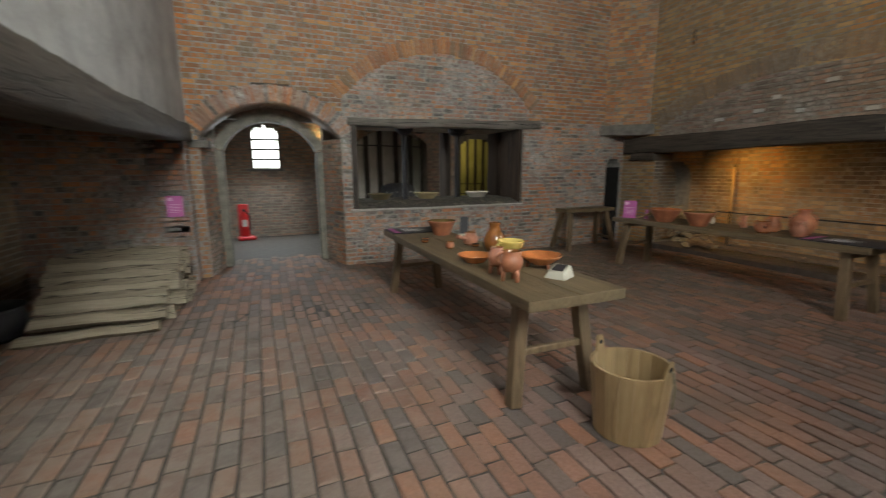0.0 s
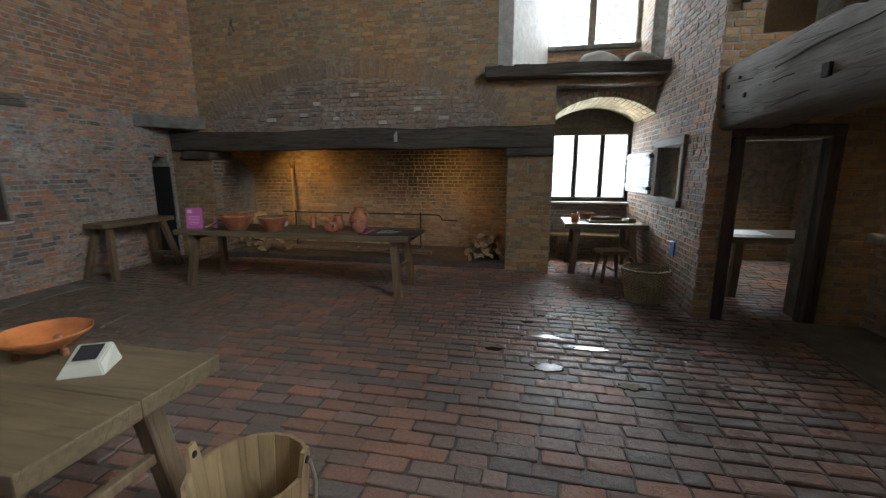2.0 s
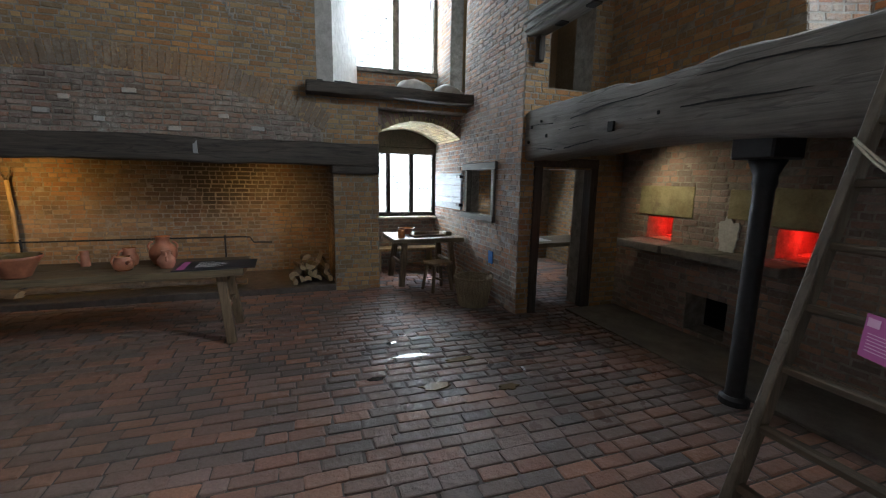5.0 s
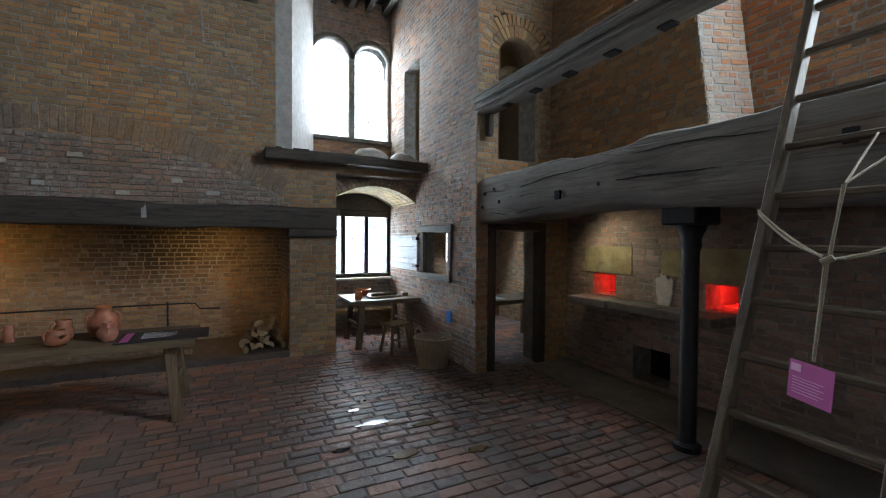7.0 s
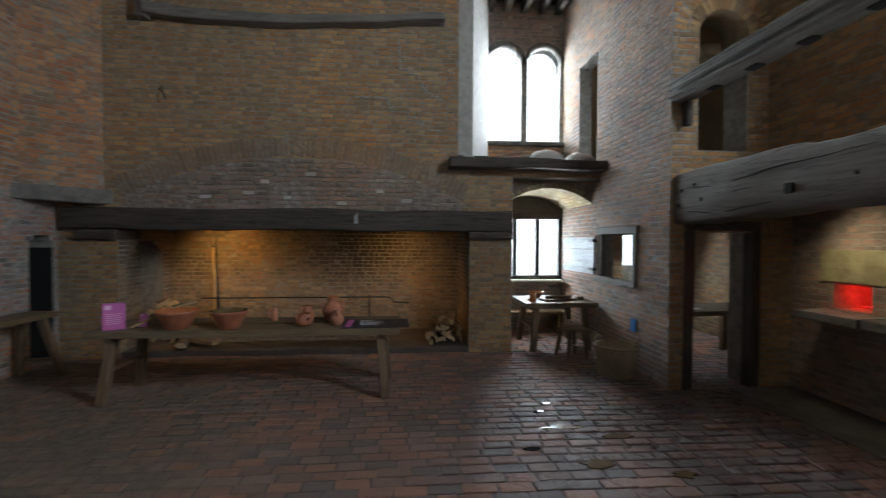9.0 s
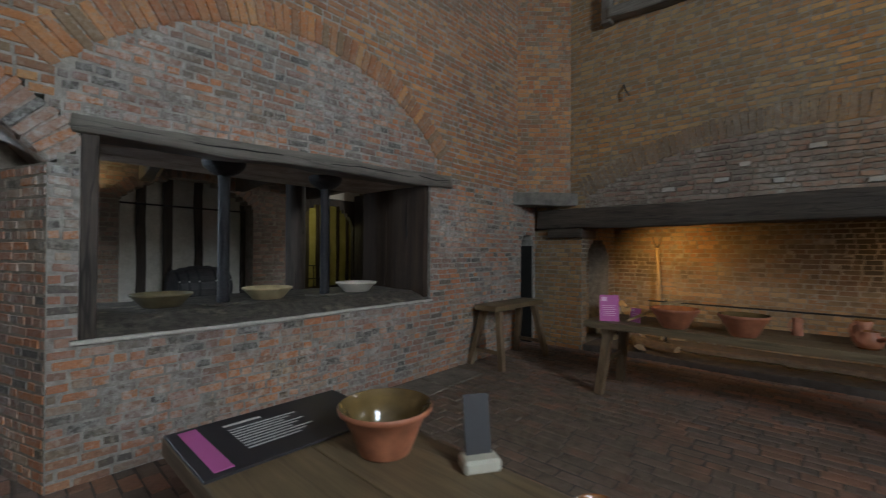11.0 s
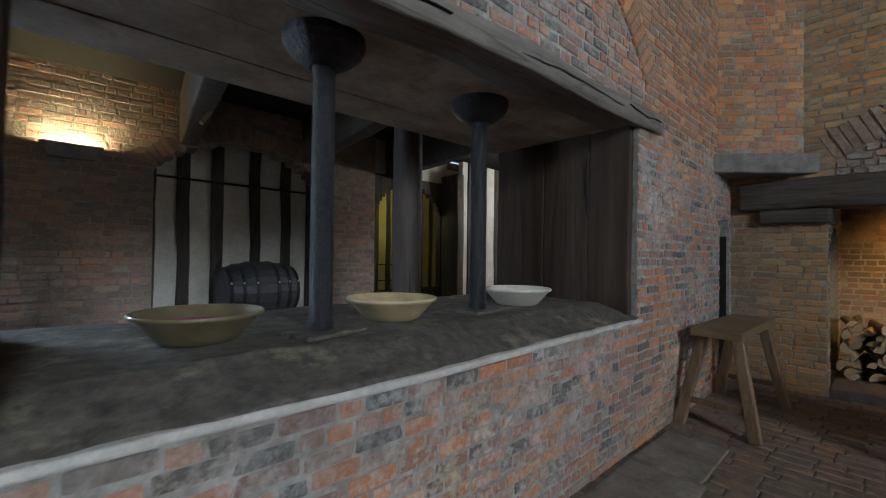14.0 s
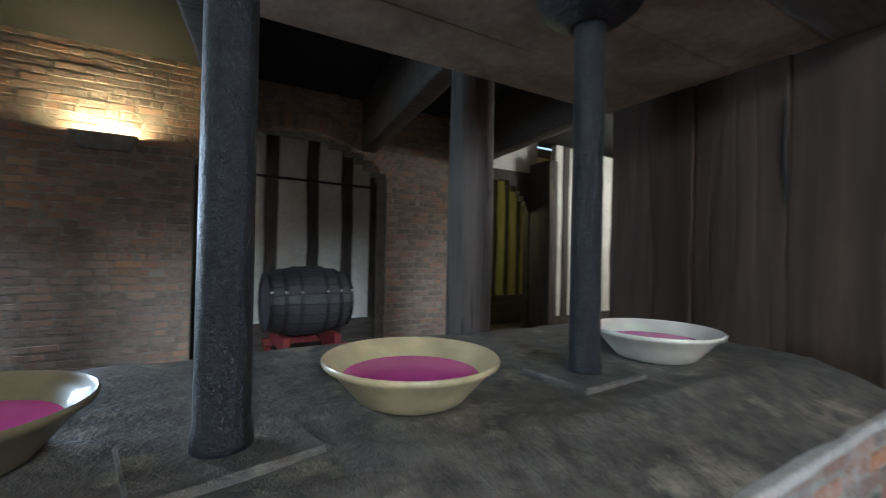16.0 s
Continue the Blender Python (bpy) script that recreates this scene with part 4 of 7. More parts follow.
# this wall faces north
wall_sn = slab("wall_south_nook", (0, -1.25, 0), (-1, 0, 0), Z, 0.24, TOP, M_mortar, lambda z: [(-b, -a) for a, b in south_spans(z)], "patched brick wall with shuttered opening")
lay(wall_sn, (0, -1.25, 0), (-1, 0, 0), Z, (-9.4, -5.78), TOP, M_brick_s, lambda z: [(-b, -a) for a, b in south_spans(z)][::-1], seed=41, proud=0.006, single=lambda a, z: -8.2 < a < -5.7 and 0.4 < z < 2.3)
# west-facing wall with doorway below and arched opening above
DOOR_S = hole(-1.95, 0.44, -1, 2.0, 0)
ARCH_UP = ring_hole(-1.93, 0.33, 3.0, 4.5, 0.3, 0.34)
sw_spans = yspan([DOOR_S, ARCH_UP], -2.95, -1.25)
wall_sw = slab("wall_south_return", (5.78, 0, 0), (0, -1, 0), Z, 0.4, TOP, M_mortar_d, yspan([DOOR_S, ARCH_UP], -2.95, -1.492), "brick return wall with doorway and arched opening above")
lay(wall_sw, (5.78, 0, 0), (0, -1, 0), Z, (1.25, 2.95), TOP, M_brick_e, sw_spans, seed=42, proud=0.008)
voussoirs(wall_sw, (5.78, 0, 0), (0, -1, 0), Z, 1.93, 0.33, 4.5, 0.3, 0.17, M_brick_e, proud=0.006, rings=2)
barrel("trim_gallery_arch", -1.93, 0.335, 4.5, 0.3, 5.785, 6.18, M_brick_e, "X", 0.18, label="brick underside of the arched gallery opening")
BEAM_LOW = [(-8.9, 2.1), (-3.5, 2.13), (-2.95, 2.17), (-2.4, 2.20), (-1.7, 2.19), (-0.95, 2.15), (0.0, 2.09)]
BEAM_HIGH = [(-8.9, 2.8), (-3.4, 2.775), (-2.7, 2.775), (-2.45, 2.735), (-1.85, 2.725), (-1.72, 2.755), (-0.85, 2.75), (0.0, 2.72)]
great_beam = tagged(part("beam_bakehouse", hewn_beam(8.9, -0.6, 0.0, BEAM_LOW, BEAM_HIGH, 14, 0.022), M_oakgrey), "huge weathered oak bressumer with mortices and splits", "beam", kind="structure")
great_beam.matrix_world = Matrix.Translation((5.92, -1.28, 0)) @ Matrix.Rotation(radians(2.6), 4, "Z")
# solid black blocks stand in for the shade inside the peg holes
for x, z, q in ((-1.66, 2.365, 0.04), (-0.3, 2.50, 0.017), (-0.24, 2.32, 0.016), (-0.62, 2.37, 0.018), (-0.5, 2.55, 0.012), (-2.2, 2.42, 0.014), (-4.0, 2.5, 0.04)):
    part("peg_hole", box(x - q, x + q, -0.08, 0.02, z - q * 1.2, z + q * 1.2, 0.006), M_black, great_beam)
# black strips for the shade down the great beam's splits
for pts, w in ((((-2.35, 2.62), (-1.6, 2.58), (-0.9, 2.5), (-0.25, 2.52)), 0.012), (((-1.5, 2.26), (-0.9, 2.2), (-0.3, 2.24)), 0.013), (((-3.3, 2.42), (-2.6, 2.44), (-1.95, 2.4)), 0.012), (((-3.6, 2.62), (-3.0, 2.66), (-2.5, 2.65)), 0.01), (((-1.3, 2.42), (-1.0, 2.40), (-0.7, 2.44)), 0.009)):
    part("split", timber_split(pts, w, 0.0), M_black, great_beam)
tagged(part("floor_gallery", box(-3.0, 5.78, -2.6, -1.45, 2.45, 2.6), M_soffit), "dark boarded floor of the gallery", "floor", kind="structure")
def RECESS(z):
    """The window recess, whose whitened edge leans outwards as it rises."""
    return [(0.0, 3.40 + 0.13 * (z - 3.1))] if z > 2.6 else []



wall_gb = slab("wall_gallery_back", (0, -2.55, 0), (-1, 0, 0), Z, 0.3, TOP, M_mortar_d, lambda z: [(-b, -a) for a, b in cut((-3.0, 5.78), RECESS(z))], "plain brown brick back wall of the gallery", bottom=2.6)
lay(wall_gb, (0, -2.55, 0), (-1, 0, 0), Z, (-5.78, 3), TOP, M_brick_e, lambda z: [(-b, -a) for a, b in cut((-3.0, 5.78), RECESS(z))], seed=43, bottom=2.6, proud=0.006, single=lambda a, z: -5.6 < a < -3.4 and 2.8 < z < 4.6)
reveal_east = splay("wall_recess_east", (3.40, -2.55), (3.22, -3.04), 2.6, TOP, M_limeedge, M_brick_r, "whitened brick reveal of the gallery window", 44)
for o in (reveal_east, *reveal_east.children):
    for v in o.data.vertices:
        v.co.x += 0.13 * (v.co.z - 3.1)
GWIN = hole(0.8, 0.78, 3.5, 6.2, 0)
wall_gr = slab("wall_recess_back", (0, -3.04, 0), (-1, 0, 0), Z, 0.3, TOP, M_mortar, lambda z: [(-b, -a) for a, b in cut((-0.2, 4.0), GWIN(z))], "brick wall round the gallery window", bottom=2.6)
lay(wall_gr, (0, -3.04, 0), (-1, 0, 0), Z, (-4.0, 0.2), TOP, M_brick_n, lambda z: [(-b, -a) for a, b in cut((-0.2, 4.0), GWIN(z))][::-1], seed=45, bottom=2.6)
splay("wall_recess_west", (-0.1, -3.04), (0.04, -2.55), 2.6, TOP, M_mortar, M_brick_n, "brick reveal of the gallery window", 46)
tagged(part("floor_recess", box(-0.2, 3.6, -3.3, -2.5, 2.5, 2.62), M_mortar), "brick sill of the gallery recess", "floor", kind="structure")
rail = tagged(part("beam_gallery_rail", box(-3.0, 5.8, -1.48, -1.24, 3.62, 3.86, 0.035, 0.015, 30, seed=15), M_oakgrey), "moulded oak rail beam of the gallery with empty mortices", "beam", kind="structure")
for i, z in enumerate((3.66, 3.74, 3.81)):
    part("moulding", box(-3.0, 5.79, -1.245 + 0.02 * i, -1.205 + 0.012 * i, z, z + 0.035, 0.01), M_oakgrey, rail)
# black blocks put in for the shade of the empty mortices
for i in range(14):
    x = 5.3 - i * 0.55
    part("mortice", box(x - 0.13, x, -1.43, -1.33, 3.602, 3.63), M_black, rail)
part("hanging_stub", box(5.62, 5.72, -1.42, -1.34, 3.3, 3.6, 0.012, 0.008, 4), M_oakdark_z, rail)
# bakehouse back wall with two ovens and a stoke hole
OVEN1, OVEN2, STOKE = hole(5.04, 0.2, 1.12, 1.42, 0), hole(3.45, 0.17, 1.12, 1.42, 0), hole(4.28, 0.26, 0.05, 0.52, 0)


def oven_spans(z):
    return [(-b, -a) for a, b in cut((-3.0, 5.78), OVEN1(z) + OVEN2(z) + STOKE(z))][::-1]


wall_ov = slab("wall_ovens", (0, -2.92, 0), (-1, 0, 0), Z, 0.35, 2.5, M_mortar_d, oven_spans, "sooty brick oven wall with two glowing oven mouths")
lay(wall_ov, (0, -2.92, 0), (-1, 0, 0), Z, (-5.78, 3.0), 2.5, M_brick_g, oven_spans, seed=47, single=lambda a, z: -5.6 < a < -3.2 and 0.5 < z < 2.3)
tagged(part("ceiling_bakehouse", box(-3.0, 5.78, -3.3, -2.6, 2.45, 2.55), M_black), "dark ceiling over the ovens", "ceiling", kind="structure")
# closing walls and ceiling
WEST = hole(4.2, 2.8, -1, 2.2, 0)
w_spans = lambda z: cut((-1.2, 7.4), WEST(z))
wall_west = slab("wall_west", (-1.0, 0, 0), Y, Z, 0.5, TOP, M_plaster, w_spans, "grey rendered wall over a wide hearth")
west_beam = tagged(part("beam_west_lintel", hewn_beam(6.05, -0.4, 0.0, [(-6.05, 1.95), (-3.6, 1.96), (-1.5, 2.04), (0, 2.11)], [(-6.05, 2.25), (-3.6, 2.26), (-1.5, 2.3), (0, 2.36)], 16, 0.018), M_oakdark), "dark oak bressumer over the log hearth", "beam", kind="structure")
west_beam.matrix_world = Matrix.Translation((-1.32, 7.22, 0)) @ Matrix.Rotation(radians(90), 4, "Z")
wall_wb = tagged(part("wall_west_back", box(-3.3, -2.95, -3.2, 7.4, 0, 3.0), M_mortar_d), "sooty brick back of the log hearth", "wall", kind="structure")
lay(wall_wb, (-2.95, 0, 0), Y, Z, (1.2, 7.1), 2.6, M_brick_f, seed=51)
wall_wn = tagged(part("wall_west_cheek", box(-2.95, -1.02, 7.0, 7.35, 0, 3.0), M_mortar), "limewashed brick cheek of the log hearth", "wall", kind="structure")
lay(wall_wn, (-2.95, 7.0, 0), X, Z, (0, 1.95), 2.6, M_brick_h, seed=52, single=lambda a, z: True)
lay(wall_west, (-1.0, 0, 0), Y, Z, (7.0, 7.4), 2.07, M_brick_h, seed=53)
tagged(part("wall_west_south", box(-3.0, -1.02, 1.0, 1.4, 0, 3.0), M_mortar_d), "brick cheek of the log hearth", "wall", kind="structure")
tagged(part("ceiling_west_hearth", box(-3.0, -1.05, 1.0, 7.3, 3.0, 3.1), M_black), "soot-black hood of the log hearth", "ceiling", kind="structure")
tagged(part("wall_west_far", box(-3.3, -3.0, -3.4, 1.4, 0, TOP), M_mortar_d), "plain wall closing the bakehouse", "wall", kind="structure")
tagged(part("ceiling", box(-3.3, 7.8, -3.7, 7.5, TOP, TOP + 0.2), M_soffit), "dark timber ceiling high over the kitchen", "ceiling", kind="structure")
tagged(part("wall_hall_west", box(-3.3, -1.05, 1.0, 1.2, 3.0, TOP), M_plaster), "plain wall over the log hearth", "wall", kind="structure")
# pantry behind the doorway
wall_ps = tagged(part("wall_pantry_south", box(5.8, 9.8, -4.3, -4.1, 0, 3.0), M_mortar_d), "plain pantry wall", "wall", kind="structure")
lay(wall_ps, (0, -4.1, 0), (-1, 0, 0), Z, (-9.4, -6.2), 2.9, M_brick_e, seed=71)
tagged(part("ceiling_pantry", box(5.8, 9.8, -4.3, -1.6, 2.9, 3.0), M_soffit), "boarded pantry ceiling", "ceiling", kind="structure")
tagged(part("wall_pantry_west", box(5.8, 6.18, -4.3, -2.95, 0, 3.0), M_mortar_d), "plain pantry wall", "wall", kind="structure")

# ---------------------------------------------------------------- screens passage behind the hatch
PASS = hole(3.47, 1.05, -1, 2.45, 0.45)
p_spans = lambda z: cut((-3.0, 5.42), PASS(z) + hole(0.09, 0.34, 1.75, 2.65, 0.2)(z))
wall_pass = slab("wall_passage", (0, 11.8, 0), X, Z, 0.35, 3.4, M_mortar_d, p_spans, "purple-grey brick passage wall with arched recess")
lay(wall_pass, (0, 11.8, 0), X, Z, (-3, 5.42), 3.4, M_brick_g, p_spans, seed=61, single=lambda a, z: (1.0 < a < 2.5 or 4.4 < a < 5.3) and 1.2 < z < 2.9)
lay(wall_pass, (5.42, 11.8, 0), Y, Z, (0, 0.4), 2.6, M_brick_g, seed=62)
voussoirs(wall_pass, (0, 11.8, 0), X, Z, 3.47, 1.05, 2.45, 0.45, 0.2, M_brick_g)
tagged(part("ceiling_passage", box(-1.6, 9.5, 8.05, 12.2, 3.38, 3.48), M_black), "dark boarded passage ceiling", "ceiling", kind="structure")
tagged(part("wall_passage_west", box(-1.6, -1.3, 7.4, 12.2, 0, 3.4), M_mortar), "passage end wall", "wall", kind="structure")
tagged(part("ceiling_far_room", box(2.0, 9.5, 12.2, 16, 3.2, 3.35), M_soffit), "boarded ceiling of the further room", "ceiling", kind="structure")
tagged(part("wall_far_room_west", box(2.0, 2.2, 12.15, 16, 0, 3.4), M_white), "limewashed wall of the further room", "wall", kind="structure")
tagged(part("wall_passage_north", box(2.0, 9.5, 15.7, 16, 0, 3.4), M_white), "limewashed far wall", "wall", kind="structure")
tagged(part("wall_passage_east", box(9.2, 9.5, 7.4, 16, 0, 3.4), M_white), "limewashed end wall", "wall", kind="structure")
M_cream = rough_material("yellow_limewash", (0.42, 0.38, 0.12), (0.55, 0.50, 0.2), 3, 0.9, 0.3, 30)


def timber_wall(name, label, p, q, height, posts, mat, seed, width=0.17, rail=None):
    """A timber-framed wall: plaster panel between dark upright studs."""
    u = Vector((q[0] - p[0], q[1] - p[1], 0))
    m = Matrix.Translation((p[0], p[1], 0)) @ Matrix.Rotation(math.atan2(u.y, u.x), 4, "Z")
    w = tagged(part(name, box(0, u.length, 0, 0.1, 0, height, m=m), mat), label, "wall", kind="structure")
    for i, x in enumerate(posts if isinstance(posts, tuple) else [u.length * (k + 0.5) / posts for k in range(posts)]):
        part("stud", box(x - width / 2, x + width / 2, -0.03, 0.12, 0, height, 0.01, 0.02, 12, m=m, seed=seed + i), M_oakdark_z, w)
    part("sill_beam", box(0, u.length, -0.035, 0.12, 0, 0.62, 0.01, 0.008, 6, m=m, seed=seed), M_oakdark, w)
    return w


timber_wall("wall_timber_recess", "white plastered timber-framed wall with dark studs", (2.2, 12.45), (4.7, 12.45), 3.2, (0.25, 0.64, 1.04, 1.55, 2.01, 2.4), M_white, 70, 0.15)
timber_wall("wall_timber_far", "yellow plaster wall with close dark studs", (5.2, 14.2), (9.2, 14.2), 3.2, 12, M_cream, 80, 0.11)
timber_wall("wall_timber_side", "white plaster wall with dark studs beside the passage door", (7.1, 11.45), (9.2, 11.6), 3.2, 5, M_white, 95, 0.13)
tagged(part("post_passage", lathe([(0.0, 0), (0.14, 0), (0.13, 1.0), (0.135, 1.8), (0.13, 2.55), (0.14, 3.38), (0, 3.38)], 14, 0.02), M_oakdark_z, smooth=True), "thick dark tree-trunk post behind the worktop", "post", kind="structure")
bpy.data.objects["post_passage"].location = (3.86, 8.9, 0)
for k, (x0, y0) in enumerate(((2.4, 8.8), (3.9, 8.85), (5.4, 8.9))):
    tagged(part("beam_passage", box(-0.09, 0.09, 0, 3.2, 2.76, 3.38, 0.02, 0.02, 12, m=Matrix.Translation((x0, y0, 0)) @ Matrix.Rotation(-0.12, 4, "Z"), seed=k), M_oakdark), "dark oak ceiling beam of the passage", "beam", kind="structure")

# ---------------------------------------------------------------- materials of the things
M_clay = plain_material("terracotta", (0.36, 0.135, 0.07), 0.5, 0, 0.35, 9)
M_clay2 = plain_material("pale_terracotta", (0.43, 0.18, 0.11), 0.65, 0, 0.3, 9)
M_glaze = plain_material("brown_glaze", (0.23, 0.085, 0.025), 0.14, 0, 0.35, 9, 0.6)
M_glaze_o = plain_material("orange_glaze", (0.42, 0.14, 0.045), 0.16, 0, 0.3, 9, 0.6)
M_olive = plain_material("olive_glaze", (0.13, 0.085, 0.03), 0.16, 0, 0.3, 9, 0.6)
M_yellowware = plain_material("yellow_glaze", (0.62, 0.47, 0.13), 0.2, 0, 0.2, 9, 0.5)
M_cream_ware = plain_material("cream_slipware", (0.42, 0.34, 0.19), 0.4, 0, 0.2, 8, 0.3)
M_buff = plain_material("buff_slipware", (0.13, 0.105, 0.055), 0.45, 0, 0.25, 8, 0.3)
M_pale_ware = plain_material("white_slipware", (0.60, 0.55, 0.47), 0.3, 0, 0.12, 8, 0.3)
M_rosewater = plain_material("rose_pink_water", (0.58, 0.055, 0.30), 0.18, 0, 0.08, 5)
M_card = plain_material("magenta_card", (0.50, 0.12, 0.36), 0.5, 0, 0.06, 5)
M_cardlight = plain_material("pale_pink_print", (0.75, 0.45, 0.66), 0.5, 0, 0.05)
M_slate = plain_material("dark_display_board", (0.028, 0.026, 0.03), 0.5, 0, 0.1)
M_print = plain_material("white_print", (0.62, 0.61, 0.6), 0.6, 0, 0.05)
M_stand = plain_material("cream_plastic", (0.48, 0.46, 0.38), 0.45, 0, 0.05)
M_red = plain_material("red_enamel", (0.55, 0.012, 0.015), 0.3, 0, 0.08, 6, 0.4)
M_redwood = plain_material("red_painted_wood", (0.22, 0.03, 0.03), 0.6)
M_blue = plain_material("blue_sign", (0.02, 0.13, 0.42), 0.4)
M_ash = wood_material("ladder_ash", (0.085, 0.065, 0.042), (0.18, 0.14, 0.095), "Z", 0.7, 4, 0.3)
M_ash_x = wood_material("rung_ash", (0.075, 0.056, 0.037), (0.16, 0.125, 0.083), "X", 0.7, 4, 0.3)
M_rope = plain_material("hemp_rope", (0.30, 0.26, 0.18), 0.9, 0, 0.25, 90)
M_bark = rough_material("log_bark", (0.11, 0.08, 0.055), (0.24, 0.185, 0.13), 12, 0.95, 0.9, 60, 0.012)
M_split = wood_material("old_split_log", (0.24, 0.20, 0.145), (0.46, 0.39, 0.29), "X", 0.85, 4, 0.7, crack_amount=0.8)
M_cut = wood_material("split_log", (0.34, 0.24, 0.13), (0.56, 0.43, 0.26), "X", 0.8, 4, 0.5)
M_wicker = wood_material("willow_wicker", (0.20, 0.155, 0.095), (0.44, 0.35, 0.22), "Z", 0.7, 8, 0.4)
M_shutter = wood_material("grey_painted_boards", (0.34, 0.37, 0.40), (0.50, 0.53, 0.55), "X", 0.6, 4, 0.3)
M_sack = rough_material("pale_sackcloth", (0.50, 0.47, 0.42), (0.68, 0.65, 0.6), 9, 0.95, 0.5, 90)
M_cask = wood_material("black_cask_staves", (0.03, 0.03, 0.033), (0.085, 0.082, 0.085), "X", 0.5, 4, 0.4)
M_hoop = plain_material("cask_hoop", (0.05, 0.05, 0.055), 0.4, 0.7)
M_rivet = plain_material("bright_rivet", (0.6, 0.58, 0.55), 0.35, 0.9)
M_planks = wood_material("stained_planks", (0.024, 0.015, 0.010), (0.075, 0.048, 0.032), "Z", 0.9, 1.2, 0.5, crack_amount=0.15)
M_bakefloor = rough_material("trodden_earth", (0.08, 0.07, 0.06), (0.17, 0.15, 0.13), 3, 0.9, 0.6)


def at(x, y, z=0, rz=0.0):
    return Matrix.Translation((x, y, z)) @ Matrix.Rotation(radians(rz), 4, "Z")


# ---------------------------------------------------------------- windows
def leaded_window(name, label, y0, y1, z0, z1, x, lights, arched=0.0, nz=9, ny=4, diamond=False, plane="X"):
    """A window of stone lights with leaded panes, in the plane x = const (or y = const)."""
    w = thing(name, label, "window")
    w["kind"] = "structure"

    def put(a, b, c, d, e, f):
        return (a, b, c, d, e, f) if plane == "X" else (c, d, a, b, e, f)
    wd = (y1 - y0) / lights
    for i in range(lights):
        a, b = y0 + i * wd + 0.035, y0 + (i + 1) * wd - 0.035
        half, c = (b - a) / 2, (a + b) / 2
        bm = bmesh.new()
        pts = [(a, z0), (b, z0)] + ([(c + half * math.cos(t), z1 - arched + arched * math.sin(t)) for t in [math.pi * k / 14 for k in range(15)]] if arched else [(b, z1), (a, z1)])
        vs = [bm.verts.new((x, p, q) if plane == "X" else (p, x, q)) for p, q in pts]
        bm.faces.new(vs)
        ob = part("pane", bm, M_pane, w)
        ob.visible_shadow = False
        bm = bmesh.new()
        for k in range(1, nz):
            z = z0 + (z1 - z0) * k / nz
            hw = half if not arched or z < z1 - arched else half * math.sqrt(max(0, 1 - ((z - z1 + arched) / arched) ** 2))
            add(bm, box(*put(x - 0.006, x + 0.006, c - hw, c + hw, z - 0.005, z + 0.005)))
        for k in range(1, ny):
            p = a + (b - a) * k / ny
            zt = z1 if not arched else z1 - arched + arched * math.sqrt(max(0, 1 - ((p - c) / half) ** 2))
            add(bm, box(*put(x - 0.006, x + 0.006, p - 0.004, p + 0.004, z0, zt)))
        if diamond:
            bm.free()
            bm = bmesh.new()
            n = 6
            for sgn in (-1, 1):
                for k in range(-12, 14):
                    pts = []
                    for t in range(41):
                        z = z0 + (z1 - z0) * t / 40
                        pp = c + sgn * ((z - z0) * 0.62) + k * (b - a) / n * 1.5
                        top = z1 - arched + arched * math.sqrt(max(0, 1 - ((pp - c) / half) ** 2)) if abs(pp - c) < half else 0
                        if a < pp < b and z < top:
                            pts.append((x, pp, z) if plane == "X" else (pp, x, z))
                    if len(pts) > 1:
                        add(bm, tube([pts[0], pts[-1]], 0.007, 4))
        part("lead_cames", bm, M_lead, w)
    return w


win_u = leaded_window("window_upper", "tall paired arched stone window with leaded glass", -1.2, 0.40, 3.95, 5.93, 9.55, 2, 0.37, 14, 6)
win_l = leaded_window("window_nook", "three-light timber window with leaded glass", -1.22, 0.26, 1.16, 2.36, 9.5, 3, 0, 10, 5)
for k in range(4):
    y = 0.26 - k * 1.48 / 3
    part("mullion", box(9.42, 9.58, y - 0.045, y + 0.045, 1.1, 2.42, 0.012, m=None), M_oakdark_z, win_l)
part("head", box(9.41, 9.6, -1.27, 0.31, 2.34, 2.48, 0.012), M_oakdark, win_l)
part("bottom_rail", box(9.41, 9.6, -1.27, 0.31, 1.06, 1.15, 0.012), M_oakdark, win_l)
part("window_sill", box(9.22, 9.45, -1.24, 0.29, 1.02, 1.065, 0.01, 0.006, 8), M_limeedge, win_l, "whitened stone sill")
tagged(part("wall_nook_head", box(9.41, 9.8, -1.3, 0.62, 2.48, 3.0), M_oakdark), "dark boarding over the nook window", "wall", kind="structure")
for y in (0.43, -0.4, -1.23):
    part("mullion", box(9.42, 9.62, y - 0.065, y + 0.065, 3.9, 5.6, 0.02), M_stone, win_u)
part("window_sill", box(9.3, 9.6, -1.27, 0.5, 3.87, 3.95, 0.015, 0.006, 8), M_stone, win_u)
win_p = leaded_window("window_passage", "small arched passage window with leaded panes", -0.25, 0.43, 1.76, 2.85, 11.98, 1, 0.2, 7, 5, True, "Y")
for z in (2.0, 2.25, 2.5):
    part("saddle_bar", box(-0.25, 0.43, 11.95, 11.97, z - 0.02, z + 0.02), M_iron, win_p)
for a in (-0.25, 0.43):
    part("window_frame", box(a - 0.03, a + 0.03, 11.92, 12.04, 1.72, 2.66, 0.01), M_oakdark_z, win_p)
part("window_sill", box(-0.4, 0.5, 11.72, 12.05, 1.70, 1.755, 0.01), M_stone, win_p)
win_q = leaded_window("window_pantry", "pale pantry window with leaded glass", -3.1, -2.64, 1.35, 2.0, 9.5, 2, 0, 7, 4)
